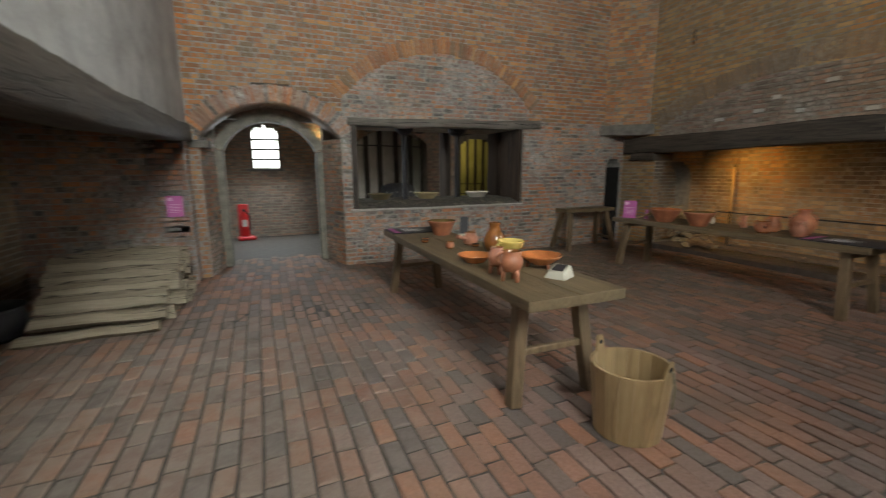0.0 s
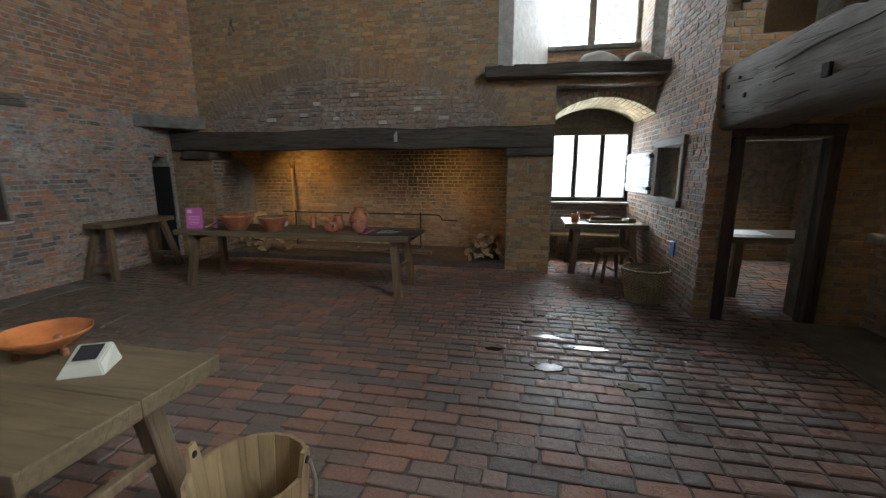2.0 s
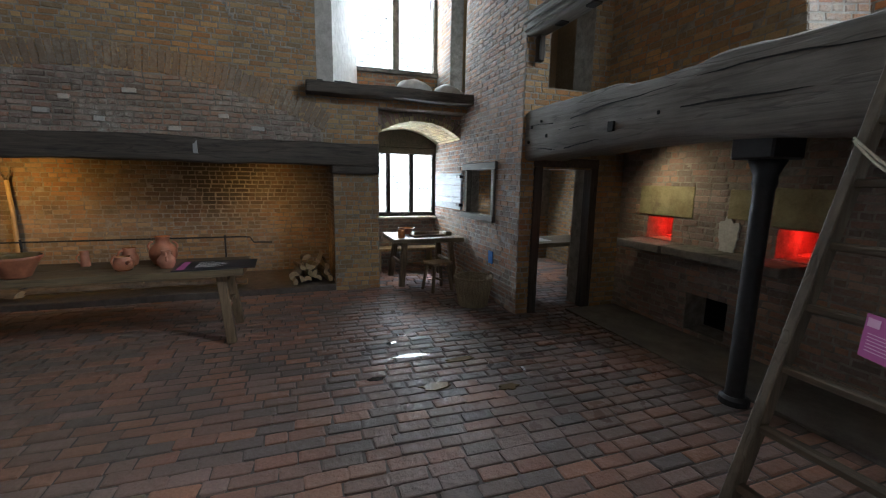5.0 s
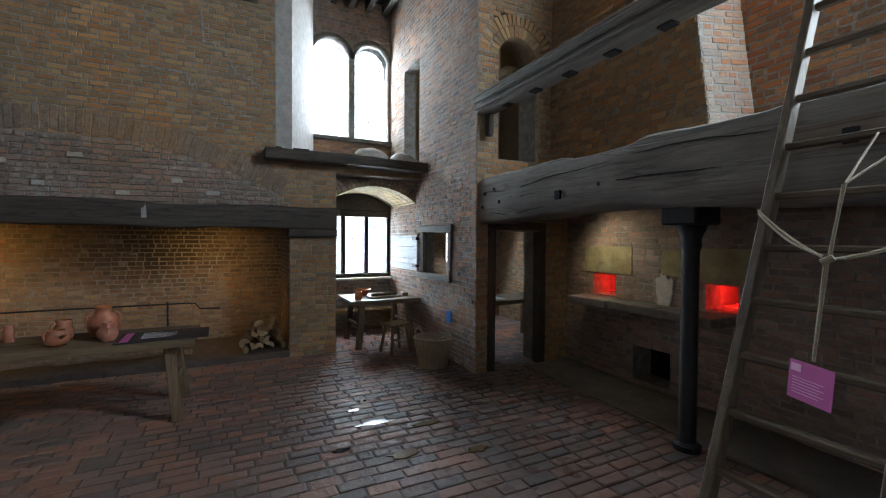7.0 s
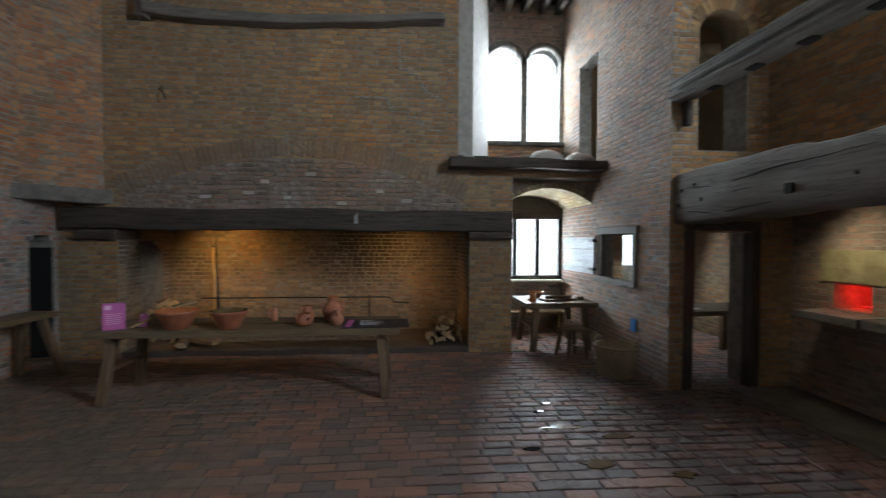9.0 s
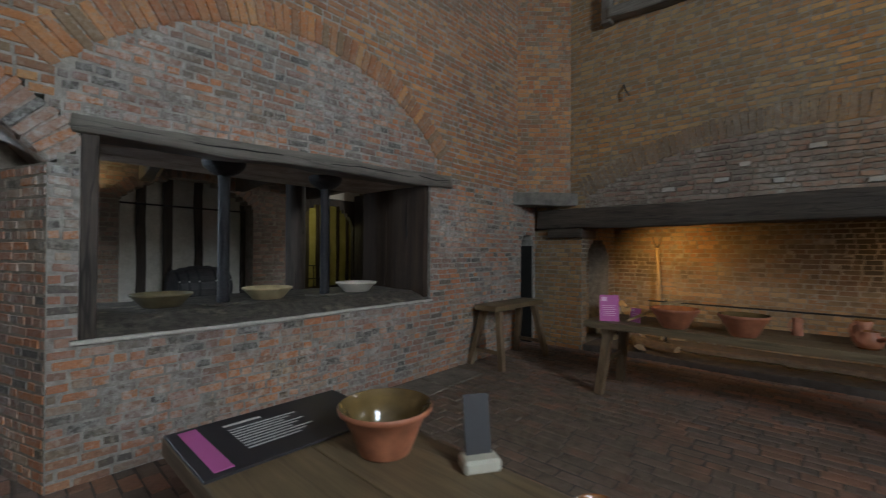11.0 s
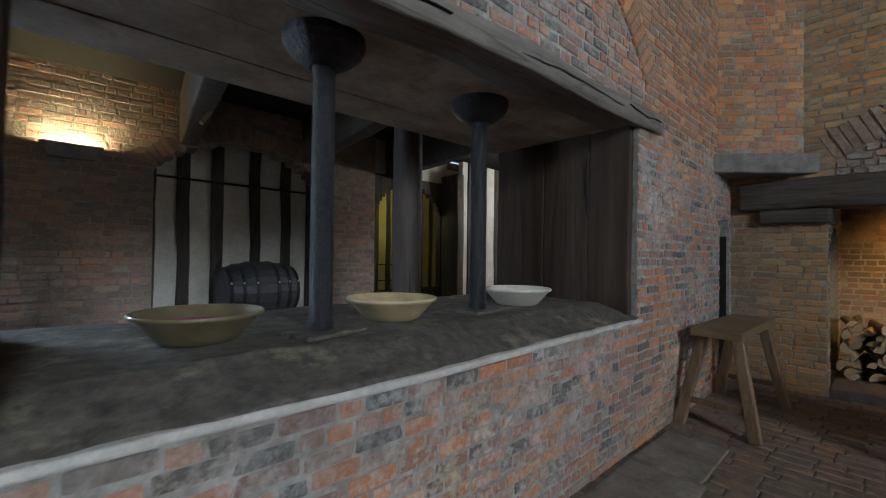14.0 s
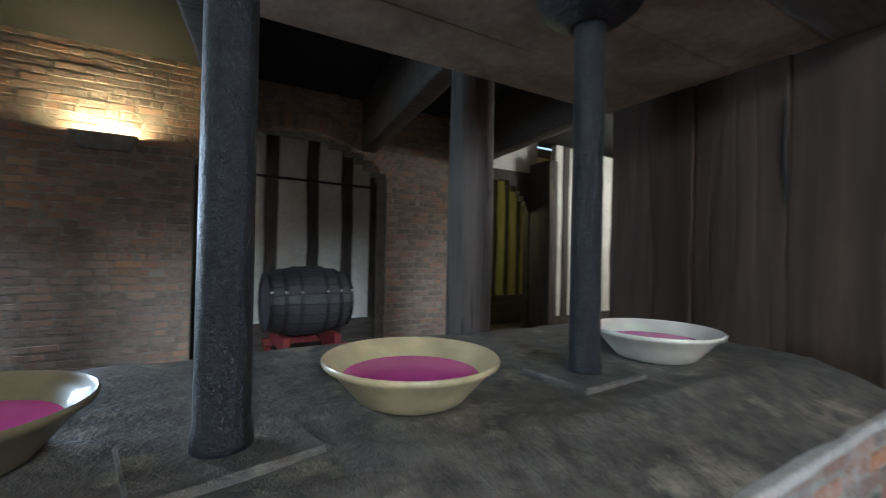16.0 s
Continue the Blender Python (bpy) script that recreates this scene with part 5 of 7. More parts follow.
win_g = leaded_window("window_gallery", "tall gallery window with leaded glass", 0.03, 1.57, 3.5, 6.2, -3.14, 2, 0, 12, 5, plane="Y")
tagged(part("wall_pantry_window", box(9.42, 9.8, -4.2, -3.12, 1.06, 3.0), M_mortar_d), "plain pantry wall", "wall", kind="structure")
wall_pp = tagged(part("wall_pantry_pier", box(9.42, 9.8, -2.62, -1.27, 1.06, 3.0), M_mortar_d), "plain pantry wall", "wall", kind="structure")
tagged(part("wall_pantry_head", box(9.42, 9.8, -3.12, -2.62, 2.02, 3.0), M_mortar_d), "plain pantry wall", "wall", kind="structure")
lay(wall_pp, (9.42, 0, 0), (0, -1, 0), Z, (1.5, 2.62), 2.9, M_brick_e, seed=72, bottom=1.06)
lay(wall_ne, (9.4, 0, 0), (0, -1, 0), Z, (1.5, 4.1), 1.06, M_brick_e, seed=73)
tagged(part("wall_pantry_sill", box(9.42, 9.8, -3.12, -2.62, 1.06, 1.34), M_mortar_d), "plain pantry wall", "wall", kind="structure")
# upper room behind the gallery return
tagged(part("wall_upper_room", box(6.2, 9.8, -4.3, -4.1, 3.0, TOP), M_brick_e), "plain wall of the upper room", "wall", kind="structure")
tagged(part("wall_upper_room_east", box(9.42, 9.8, -4.2, -1.3, 3.0, TOP), M_brick_e), "plain wall of the upper room", "wall", kind="structure")
tagged(part("ceiling_upper_room", box(5.8, 9.8, -4.3, -1.5, TOP, TOP + 0.1), M_soffit), "boarded ceiling of the upper room", "ceiling", kind="structure")
tagged(part("beam_upper_room", box(6.3, 9.3, -2.3, -2.1, 4.5, 4.65, 0.01, 0.01, 8), M_cut), "pale timber in the upper room", "beam", kind="structure")

# ---------------------------------------------------------------- ovens and bakehouse
M_ovenglow = glow_material("red_lit_oven_lining", (1.0, 0.012, 0.01), 0.9)
for x0, x1 in ((4.84, 5.24), (3.30, 3.60)):
    ov = thing("bread_oven", "brick oven mouth glowing with red light", "oven", group="bread ovens")
    ov["kind"] = "structure"
    part("chamber_floor", box(x0 - 0.1, x1 + 0.1, -3.9, -3.28, 1.06, 1.12), M_brick_g, ov)
    part("chamber_roof", box(x0 - 0.1, x1 + 0.1, -3.9, -3.28, 1.44, 1.5), M_brick_g, ov)
    for a, b in ((x0 - 0.16, x0 - 0.1), (x1 + 0.1, x1 + 0.16)):
        part("chamber_side", box(a, b, -3.9, -3.28, 1.06, 1.5), M_brick_g, ov)
    part("chamber_back", box(x0 - 0.16, x1 + 0.16, -3.96, -3.9, 1.06, 1.5), M_brick_g, ov)
    part("light_strip", tube([(x0, -3.5, 1.14), ((x0 + x1) / 2, -3.45, 1.14), (x1, -3.5, 1.14)], 0.016), M_ovenglow, ov, "glowing red light strip")
    point_lamp("oven_light", ((x0 + x1) / 2, -3.35, 1.3), 9, RED, 0.04)
# plain black slabs close the stoke hole off from outside
tagged(part("wall_stoke_back", box(3.9, 4.7, -3.9, -3.8, 0, 0.7), M_black), "black back of the stoke hole", "wall", kind="structure")
tagged(part("wall_stoke_lining", box(3.9, 4.02, -3.8, -3.27, 0, 0.7), M_black), "black stoke hole lining", "wall", kind="structure")
tagged(part("wall_stoke_side", box(4.545, 4.7, -3.8, -3.27, 0, 0.7), M_black), "black stoke hole lining", "wall", kind="structure")
tagged(part("floor_stoke", box(3.9, 4.7, -3.9, -2.94, -0.01, 0.045), M_black), "black stoke hole floor", "floor", kind="structure")
tagged(part("ceiling_stoke", box(3.9, 4.7, -3.8, -3.27, 0.55, 0.62), M_black), "black stoke hole roof", "ceiling", kind="structure")
# unseen black wall added to close the space behind the ovens
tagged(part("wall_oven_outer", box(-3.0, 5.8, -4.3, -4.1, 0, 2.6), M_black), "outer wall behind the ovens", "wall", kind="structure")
for x0, x1, z0, z1, s in ((4.58, 5.38, 1.425, 1.8, 1), (3.72, 4.14, 1.46, 1.78, 2), (3.1, 3.68, 1.425, 1.8, 3)):
    ob = part("oven_lintel_stone", box(x0, x1, -3.2, -2.9, z0, z1, 0.012, 0.016, 12, seed=s), M_yellow)
    tagged(ob, "yellow sandstone block over the oven mouth", "stone", kind="structure")
ledge = thing("oven_ledge", "long uneven stone ledge before the ovens", "ledge")
for k, (x0, x1) in enumerate(((3.3, 3.98), (4.0, 4.62), (4.64, 5.32))):
    part("ledge_stone", box(x0, x1, -2.95, -2.5 - 0.03 * (k % 2), 1.0, 1.1, 0.015, 0.015, 8, seed=k), M_stone, ledge)
bm = bmesh.new()
vs = []
for k in range(36):
    a = 2 * math.pi * k / 36
    w = 1 + 0.45 * noise.noise(Vector((math.cos(a) * 1.6, math.sin(a) * 1.6, 3.1))) + 0.15 * noise.noise(Vector((math.cos(a) * 6, math.sin(a) * 6, 1.0)))
    vs.append(bm.verts.new((4.1 + 0.12 * w * math.cos(a), -2.893, 1.28 + 0.2 * w * math.sin(a))))
ex = bmesh.ops.extrude_face_region(bm, geom=[bm.faces.new(vs)])
for v in ex["geom"]:
    if isinstance(v, bmesh.types.BMVert):
        v.co.y = -2.925
tagged(part("plaster_patch", bm, M_limeedge), "broken patch of pale plaster on the oven wall", "plaster")
tagged(part("floor_bakehouse", box(-2.9, 5.74, -2.92, -2.05, -0.01, 0.022, 0.01, 0.012, 30, seed=5), M_bakefloor), "trodden dark earth before the ovens", "floor", kind="structure")
col = thing("iron_column", "tall black cast-iron column under the great beam", "column", at(3.14, -1.9))
part("shaft", lathe([(0, 0), (0.085, 0), (0.085, 0.06), (0.072, 0.1), (0.07, 1.78), (0.085, 1.84), (0.08, 1.9), (0.13, 2.02), (0, 2.02)], 20), M_column, col, smooth=True)
part("cap_plate", box(-0.16, 0.16, -0.16, 0.2, 2.02, 2.2, 0.015), M_column, col)
part("base_ring", lathe([(0, 0), (0.115, 0), (0.115, 0.05), (0.09, 0.075), (0, 0.075)], 20), M_column, col)
# doorway timber frame
df = thing("door_frame_pantry", "dark oak frame of the open pantry doorway", "door frame")
part("post", box(5.74, 5.9, -1.56, -1.44, 0, 2.02, 0.012, 0.01, 10, seed=1), M_oakdark_z, df)
part("post", box(5.74, 5.9, -2.46, -2.34, 0, 2.02, 0.012, 0.01, 10, seed=2), M_oakdark_z, df)
part("head", box(5.74, 5.9, -2.46, -1.44, 2.02, 2.14, 0.012, 0.01, 6, seed=3), M_oakdark, df)
# shuttered opening
sf = thing("hatch_frame", "weathered grey timber frame of the wall opening", "frame")
part("lintel", box(6.45, 7.75, -1.29, -1.2, 2.0, 2.11, 0.015, 0.01, 10, seed=4), M_oakgrey, sf)
part("sill", box(6.48, 7.72, -1.34, -1.18, 1.2, 1.29, 0.015, 0.012, 10, seed=5), M_oakgrey, sf)
for x in (6.55, 7.6):
    part("jamb", box(x - 0.05, x + 0.05, -1.3, -1.21, 1.29, 2.0, 0.01), M_oakgrey, sf)
sh = thing("shutter", "open grey-painted boarded shutter with iron hinges", "shutter", at(7.7, -1.19, 1.31, 4))
for k in range(3):
    part("board", box(0, 1.16, 0, 0.03, k * 0.215, k * 0.215 + 0.21, 0.004), M_shutter, sh)
for z in (0.06, 0.55):
    part("batten", box(0.02, 1.14, 0.03, 0.055, z, z + 0.06, 0.004), M_shutter, sh)
    part("hinge", box(-0.03, 0.12, -0.004, 0.07, z + 0.0, z + 0.05, 0.004), M_iron, sh)
# thin white block on the alcove's north reveal
pl = thing("wall_plate", "small white rectangle on the whitened window reveal", "plate", Matrix.Translation((8.04, 1.075, 3.76)) @ Matrix.Rotation(math.atan2(-0.58, 1.65), 4, "Z") @ Matrix.Rotation(0.35, 4, "Y"))
part("plate", box(-0.05, 0.05, -0.015, 0.012, -0.11, 0.11, 0.004), M_print, pl)
sg = thing("wall_sign", "small blue sign fixed to the brick wall", "sign")
part("plate", box(6.49, 6.63, -1.24, -1.222, 0.57, 0.76, 0.004), M_blue, sg)
# sacks on the ledge beam
for x, y, w, h, r in ((7.72, -0.32, 0.3, 0.18, 20), (7.75, -0.9, 0.22, 0.16, -10)):
    bm = bmesh.new()
    bmesh.ops.create_icosphere(bm, subdivisions=3, radius=1)
    for v in bm.verts:
        v.co = Vector((v.co.x * 0.24, v.co.y * w, max(v.co.z, -0.55) * h * 0.75 + h * 0.42))
        v.co += noise.noise_vector(v.co * 9) * 0.03
    s = thing("flour_sack", "lumpy pale cloth sack lying on the ledge beam", "sack", at(x, y, 3.2, r), "sacks")
    part("sack", bm, M_sack, s, smooth=True)
    part("tied_neck", tube([(0.02, -w * 0.8, h * 0.4), (0.02, -w * 1.05, h * 0.55), (0.03, -w * 1.25, h * 0.45)], 0.045, 8, 0.6), M_sack, s, smooth=True)

# ---------------------------------------------------------------- tables
def leg(p, q, w, mat, parent, name="leg"):
    """A square leg from foot p to head q."""
    p, q = Vector(p), Vector(q)
    d = q - p
    m = Matrix.Translation(p) @ Vector((0, 0, 1)).rotation_difference(d).to_matrix().to_4x4()
    return part(name, box(-w / 2, w / 2, -w / 2, w / 2, 0, d.length, 0.008, m=m), mat, parent)


def plank_table(name, label, w, ln, h, m, group="", thick=0.075, inset=0.3, splay_=0.06, planks=2, mat=None):
    t = thing(name, label, "table", m, group)
    pw = w / planks
    for k in range(planks):
        part("top_board", box(-w / 2 + k * pw + 0.002, -w / 2 + (k + 1) * pw - 0.002, -ln / 2, ln / 2, h - thick, h, 0.008, 0.004, 16, seed=k + int(ln * 10)), mat or M_table, t)
    for s in (-1, 1):
        y = s * (ln / 2 - inset)
        for r in (-1, 1):
            leg((r * (w / 2 - 0.06), y + s * splay_, 0), (r * (w / 2 - 0.15), y - s * 0.02, h - thick), 0.095, M_leg, t)
        part("stretcher", box(-w / 2 + 0.1, w / 2 - 0.1, y + s * 0.02 - 0.02, y + s * 0.02 + 0.025, h * 0.42, h * 0.42 + 0.05, 0.006), M_leg, t)
        part("bearer", box(-w / 2 + 0.08, w / 2 - 0.08, y - 0.05, y + 0.05, h - thick - 0.07, h - thick, 0.006), M_leg, t)
    return t


T1, T2 = 0.85, 0.84
table1 = plank_table("work_table", "long thick oak kitchen table on splayed legs", 0.79, 3.6, T1, at(1.885, 3.82, 0, -0.6))
table2 = plank_table("hearth_table", "long oak table standing before the great hearth", 0.82, 3.5, T2, at(6.13, 3.88, 0, 0), inset=0.22)
table3 = plank_table("nook_table", "sturdy oak table beneath the nook window", 1.0, 1.26, 0.83, at(8.1, -0.58, 0, 0), inset=0.2)
table4 = plank_table("pantry_table", "oak table in the dim pantry", 0.8, 1.7, 0.82, at(7.15, -2.75, 0, 4), inset=0.2)
part("paper", box(-0.25, 0.2, 0.2, 0.75, 0.822, 0.828), M_print, tagged(new("paper_sheets"), "white papers lying on the pantry table", "paper"))
bpy.data.objects["paper_sheets"].location = (7.15, -2.75, 0)
# tall trestle bench by the hatch
tr = thing("trestle_bench", "tall pale oak trestle bench against the brick wall", "bench", at(6.36, 7.06, 0, -1))
part("seat_board", box(-0.62, 0.66, -0.19, 0.19, 0.80, 0.875, 0.008, 0.004, 8), M_table, tr)
for s in (-1, 1):
    for r in (-1, 1):
        leg((s * 0.60, r * 0.28, 0), (s * 0.47, r * 0.13, 0.79), 0.085, M_leg, tr)
    part("end_rail", box(s * 0.57 - 0.02, s * 0.57 + 0.02, -0.22, 0.22, 0.2, 0.25, 0.005), M_leg, tr)


def stool(m):
    s = thing("stool", "small dark wooden stool beside the nook table", "stool", m, "stools")
    part("seat", box(-0.17, 0.17, -0.2, 0.2, 0.44, 0.49, 0.01), M_leg, s)
    for a in (-1, 1):
        for b in (-1, 1):
            leg((a * 0.16, b * 0.19, 0), (a * 0.11, b * 0.13, 0.44), 0.045, M_leg, s)
    part("stretcher", box(-0.14, 0.14, -0.012, 0.012, 0.18, 0.21), M_leg, s)
    return s


stool(at(7.3, -0.62, 0, 15))
bench = thing("window_bench", "pale wooden bench under the nook window", "bench", at(9.0, -0.45))
part("seat", box(-0.16, 0.16, -0.7, 0.65, 0.42, 0.47, 0.008), M_pine, bench)
for y in (-0.55, 0.5):
    part("end_board", box(-0.14, 0.14, y - 0.02, y + 0.02, 0, 0.42, 0.006), M_pine, bench)


# ---------------------------------------------------------------- pots
def vessel(name, label, profile, m, mat, wall=0.008, lining=None, category="pot", group="", seg=32):
    """A thrown pot: outside, rim and inside turned from one profile of (radius, height)."""
    v = thing(name, label, category, m, group)
    inner = [(max(0.004, r - wall), z) for r, z in profile[1:]]
    inner[0] = (inner[0][0], profile[0][1] + wall)
    part("body", lathe([(0, profile[0][1])] + profile + [(profile[-1][0] - wall * 0.4, profile[-1][1] + wall * 0.5)], seg), mat, v, smooth=True)
    part("inside", lathe([(profile[-1][0] - wall * 0.4, profile[-1][1] + wall * 0.5)] + inner[::-1] + [(0, profile[0][1] + wall)], seg), lining or mat, v, smooth=True)
    return v


def loop_handle(v, r, z0, z1, reach, mat, angle=0.0, thick=0.011):
    pts = []
    for k in range(11):
        a = math.pi * k / 10
        d = r + reach * math.sin(a)
        pts.append((d * math.cos(angle), d * math.sin(angle), z0 + (z1 - z0) * (1 - math.cos(a)) / 2))
    part("handle", tube(pts, thick, 8), mat, v, smooth=True)


def tripod_feet(v, r, z, mat, h=0.07):
    for k in range(3):
        a = 2 * math.pi * k / 3 + 0.5
        part("foot", tube([(r * math.cos(a), r * math.sin(a), z), (r * 1.15 * math.cos(a), r * 1.15 * math.sin(a), z - h * 0.5), (r * 1.2 * math.cos(a), r * 1.2 * math.sin(a), z - h)], 0.02, 8, 0.6), mat, v, smooth=True)


BIG_BOWL = [(0.10, 0), (0.105, 0.01), (0.135, 0.09), (0.165, 0.155), (0.185, 0.165), (0.187, 0.18)]
vessel("large_bowl", "large terracotta bowl with olive-glazed inside on the work table", BIG_BOWL, at(2.08, 4.86, T1), M_clay, 0.01, M_olive, "bowl")
JUG = [(0.06, 0), (0.075, 0.02), (0.102, 0.09), (0.10, 0.14), (0.07, 0.19), (0.05, 0.21), (0.05, 0.25), (0.058, 0.265)]
j = vessel("jug", "round-bellied brown glazed jug on the work table", [(r * 1.08, z * 1.14) for r, z in JUG], at(2.05, 3.46, T1, 30), M_glaze, 0.007, M_glaze, "jug")
loop_handle(j, 0.055, 0.13, 0.275, 0.07, M_glaze, 0.3)
PIPKIN = [(0.045, 0), (0.07, 0.02), (0.085, 0.06), (0.075, 0.1), (0.055, 0.12), (0.062, 0.14)]
p1 = vessel("saucepan_pot", "small terracotta pipkin with a straight hollow handle", PIPKIN, at(2.06, 4.0, T1, 200), M_clay2, 0.007, M_glaze, "pot")
part("handle", tube([(0.07, 0, 0.07), (0.14, 0, 0.1), (0.2, 0, 0.115)], 0.018, 10, 1.25), M_clay2, p1, smooth=True)
vessel("small_cup", "tiny orange terracotta cup on the work table", [(0.025, 0), (0.042, 0.02), (0.045, 0.045), (0.035, 0.06), (0.04, 0.07)], at(1.77, 3.9, T1), M_clay, 0.005, M_glaze, "cup")
DISH = [(0.085, 0), (0.10, 0.01), (0.13, 0.045), (0.15, 0.06), (0.155, 0.068)]
vessel("glazed_dish", "shallow orange glazed dish on the work table", DISH, at(1.70, 3.2, T1), M_glaze_o, 0.008, M_glaze_o, "dish", "glazed dishes")
d2 = vessel("footed_dish", "wide orange glazed dish on three small feet", [(0.09, 0.03), (0.11, 0.035), (0.15, 0.075), (0.175, 0.095), (0.18, 0.105)], at(2.115, 2.80, T1), M_glaze_o, 0.009, M_glaze_o, "dish", "glazed dishes")
tripod_feet(d2, 0.09, 0.045, M_clay, 0.045)
CAULDRON = [(0.04, 0.075), (0.075, 0.09), (0.098, 0.14), (0.092, 0.19), (0.072, 0.215), (0.085, 0.24)]
c1 = vessel("tripod_pot", "round terracotta cooking pot on three legs", [(r * 0.86, z * 0.92) for r, z in CAULDRON], at(1.645, 2.51, T1, 15), M_clay, 0.007, M_glaze, "pot", "tripod pots")
tripod_feet(c1, 0.052, 0.092, M_clay, 0.092)
loop_handle(c1, 0.068, 0.13, 0.21, 0.045, M_clay, 2.6)
c2 = vessel("tall_tripod_pot", "narrow terracotta pot on three legs", [(0.03, 0.06), (0.055, 0.075), (0.068, 0.12), (0.06, 0.17), (0.045, 0.19), (0.052, 0.21)], at(1.66, 2.75, T1), M_clay2, 0.006, M_glaze, "pot", "tripod pots")
tripod_feet(c2, 0.04, 0.08, M_clay2, 0.08)
y1 = vessel("yellow_pot", "bright yellow glazed pedestal pot with two handles", [(0.06, 0), (0.055, 0.02), (0.04, 0.07), (0.06, 0.12), (0.10, 0.17), (0.115, 0.2), (0.12, 0.21)], at(1.93, 2.98, T1), M_yellowware, 0.008, M_yellowware, "pot")
for a in (0.2, 3.34):
    loop_handle(y1, 0.1, 0.14, 0.2, 0.05, M_yellowware, a, 0.012)
for x, y in ((1.66, 4.36), (1.72, 4.5), (2.06, 3.88)):
    vessel("spice_dish", "small dark brown spice dish on the work table", [(0.028, 0), (0.042, 0.012), (0.046, 0.03)], at(x, y, T1), M_glaze, 0.005, M_black, "dish", "spice dishes")
# cream stand with a printed top, black card in a holder
st = thing("label_stand", "sloping cream plastic stand with a dark printed panel", "label stand", at(2.03, 2.45, T1, -62) @ Matrix.Scale(0.86, 4))
bm = bmesh.new()
vs = [bm.verts.new(p) for p in ((-0.1, -0.1, 0), (0.1, -0.1, 0), (0.1, 0.1, 0), (-0.1, 0.1, 0), (-0.07, -0.07, 0.055), (0.07, -0.07, 0.055), (0.075, 0.08, 0.105), (-0.075, 0.08, 0.105))]
for f in ((0, 1, 5, 4), (1, 2, 6, 5), (2, 3, 7, 6), (3, 0, 4, 7), (4, 5, 6, 7), (3, 2, 1, 0)):
    bm.faces.new([vs[i] for i in f])
bmesh.ops.bevel(bm, geom=bm.edges[:], offset=0.006, segments=2, affect="EDGES")
part("wedge", bm, M_stand, st)
part("printed_panel", box(-0.05, 0.05, -0.05, 0.06, 0.001, 0.004, m=Matrix.Translation((0, 0, 0.082)) @ Matrix.Rotation(math.atan2(0.05, 0.15), 4, "X")), M_slate, st)
ch = thing("card_holder", "upright black card in a small cream holder", "card", at(2.22, 4.5, T1, -33))
part("card", box(-0.05, 0.05, -0.004, 0.004, 0.03, 0.26, m=Matrix.Rotation(-0.2, 4, "X")), M_slate, ch)
part("holder", box(-0.07, 0.07, -0.045, 0.045, 0, 0.05, 0.01), M_stand, ch)


def info_board(m, group):
    b = thing("information_board", "dark printed information board with a magenta edge lying flat", "board", m, group)
    part("board", box(-0.40, 0.40, -0.25, 0.25, 0, 0.012, 0.002), M_slate, b)
    part("magenta_edge", box(-0.358, -0.29, -0.218, 0.218, 0.0125, 0.0145), M_card, b)
    for k in range(9):
        part("line_of_print", box(-0.2, 0.1 - 0.04 * (k % 3), 0.1 - k * 0.027, 0.107 - k * 0.027, 0.0125, 0.0135), M_print, b)
    part("heading", box(-0.2, -0.04, 0.15, 0.17, 0.0125, 0.0135), M_print, b)
    return b


info_board(at(1.91, 5.35, T1 + 0.002, -1), "information boards")
info_board(at(6.0, 2.42, T2 + 0.002, -88), "information boards")


def pink_card(m, h=0.3, w=0.21):
    c = thing("pink_sign", "magenta printed card standing upright", "sign", m, "magenta signs")
    part("card", box(-w / 2, w / 2, -0.003, 0.003, 0, h, m=Matrix.Rotation(-0.12, 4, "X")), M_card, c)
    for k in range(6):
        part("line_of_print", box(-w * 0.36, w * 0.36 - 0.02 * (k % 2), -0.0045, -0.0035, h * 0.58 - k * 0.022, h * 0.58 - k * 0.022 + 0.006, m=Matrix.Rotation(-0.12, 4, "X")), M_cardlight, c)
    part("logo", box(-w * 0.4, -w * 0.12, -0.0045, -0.0035, h * 0.76, h * 0.92, m=Matrix.Rotation(-0.12, 4, "X")), M_cardlight, c)
    return c


pink_card(at(5.86, 5.38, T2, -62))
pink_card(at(-1.19, 6.94, 1.03, 0))
pc = pink_card(at(5.98, 5.14, T2, -120), 0.16, 0.15)

# pots on the hearth table
PANCHEON = [(0.10, 0), (0.11, 0.01), (0.16, 0.11), (0.195, 0.16), (0.205, 0.17), (0.205, 0.185)]
vessel("pancheon", "wide terracotta pancheon with orange glazed inside", [(q * 1.15, z * 1.1) for q, z in PANCHEON], at(5.92, 4.72, T2), M_clay, 0.011, M_glaze_o, "bowl", "pancheons")
vessel("pancheon", "terracotta pancheon with dark glazed inside", [(q * 1.02, z * 1.1) for q, z in PANCHEON], at(5.88, 4.12, T2), M_clay, 0.01, M_olive, "bowl", "pancheons")
tk = vessel("tankard", "slim terracotta tankard on the hearth table", [(0.04, 0), (0.045, 0.01), (0.038, 0.1), (0.042, 0.165)], at(6.3, 3.74, T2), M_clay2, 0.006, M_clay2, "tankard")
loop_handle(tk, 0.035, 0.04, 0.14, 0.035, M_clay2, 2.0, 0.008)
pk = vessel("pipkin", "round terracotta pipkin with a loop handle", [(r * 1.15, z * 1.05) for r, z in PIPKIN], at(5.95, 3.28, T2, 60), M_clay, 0.007, M_glaze, "pot")
loop_handle(pk, 0.06, 0.06, 0.16, 0.04, M_clay, 1.2)
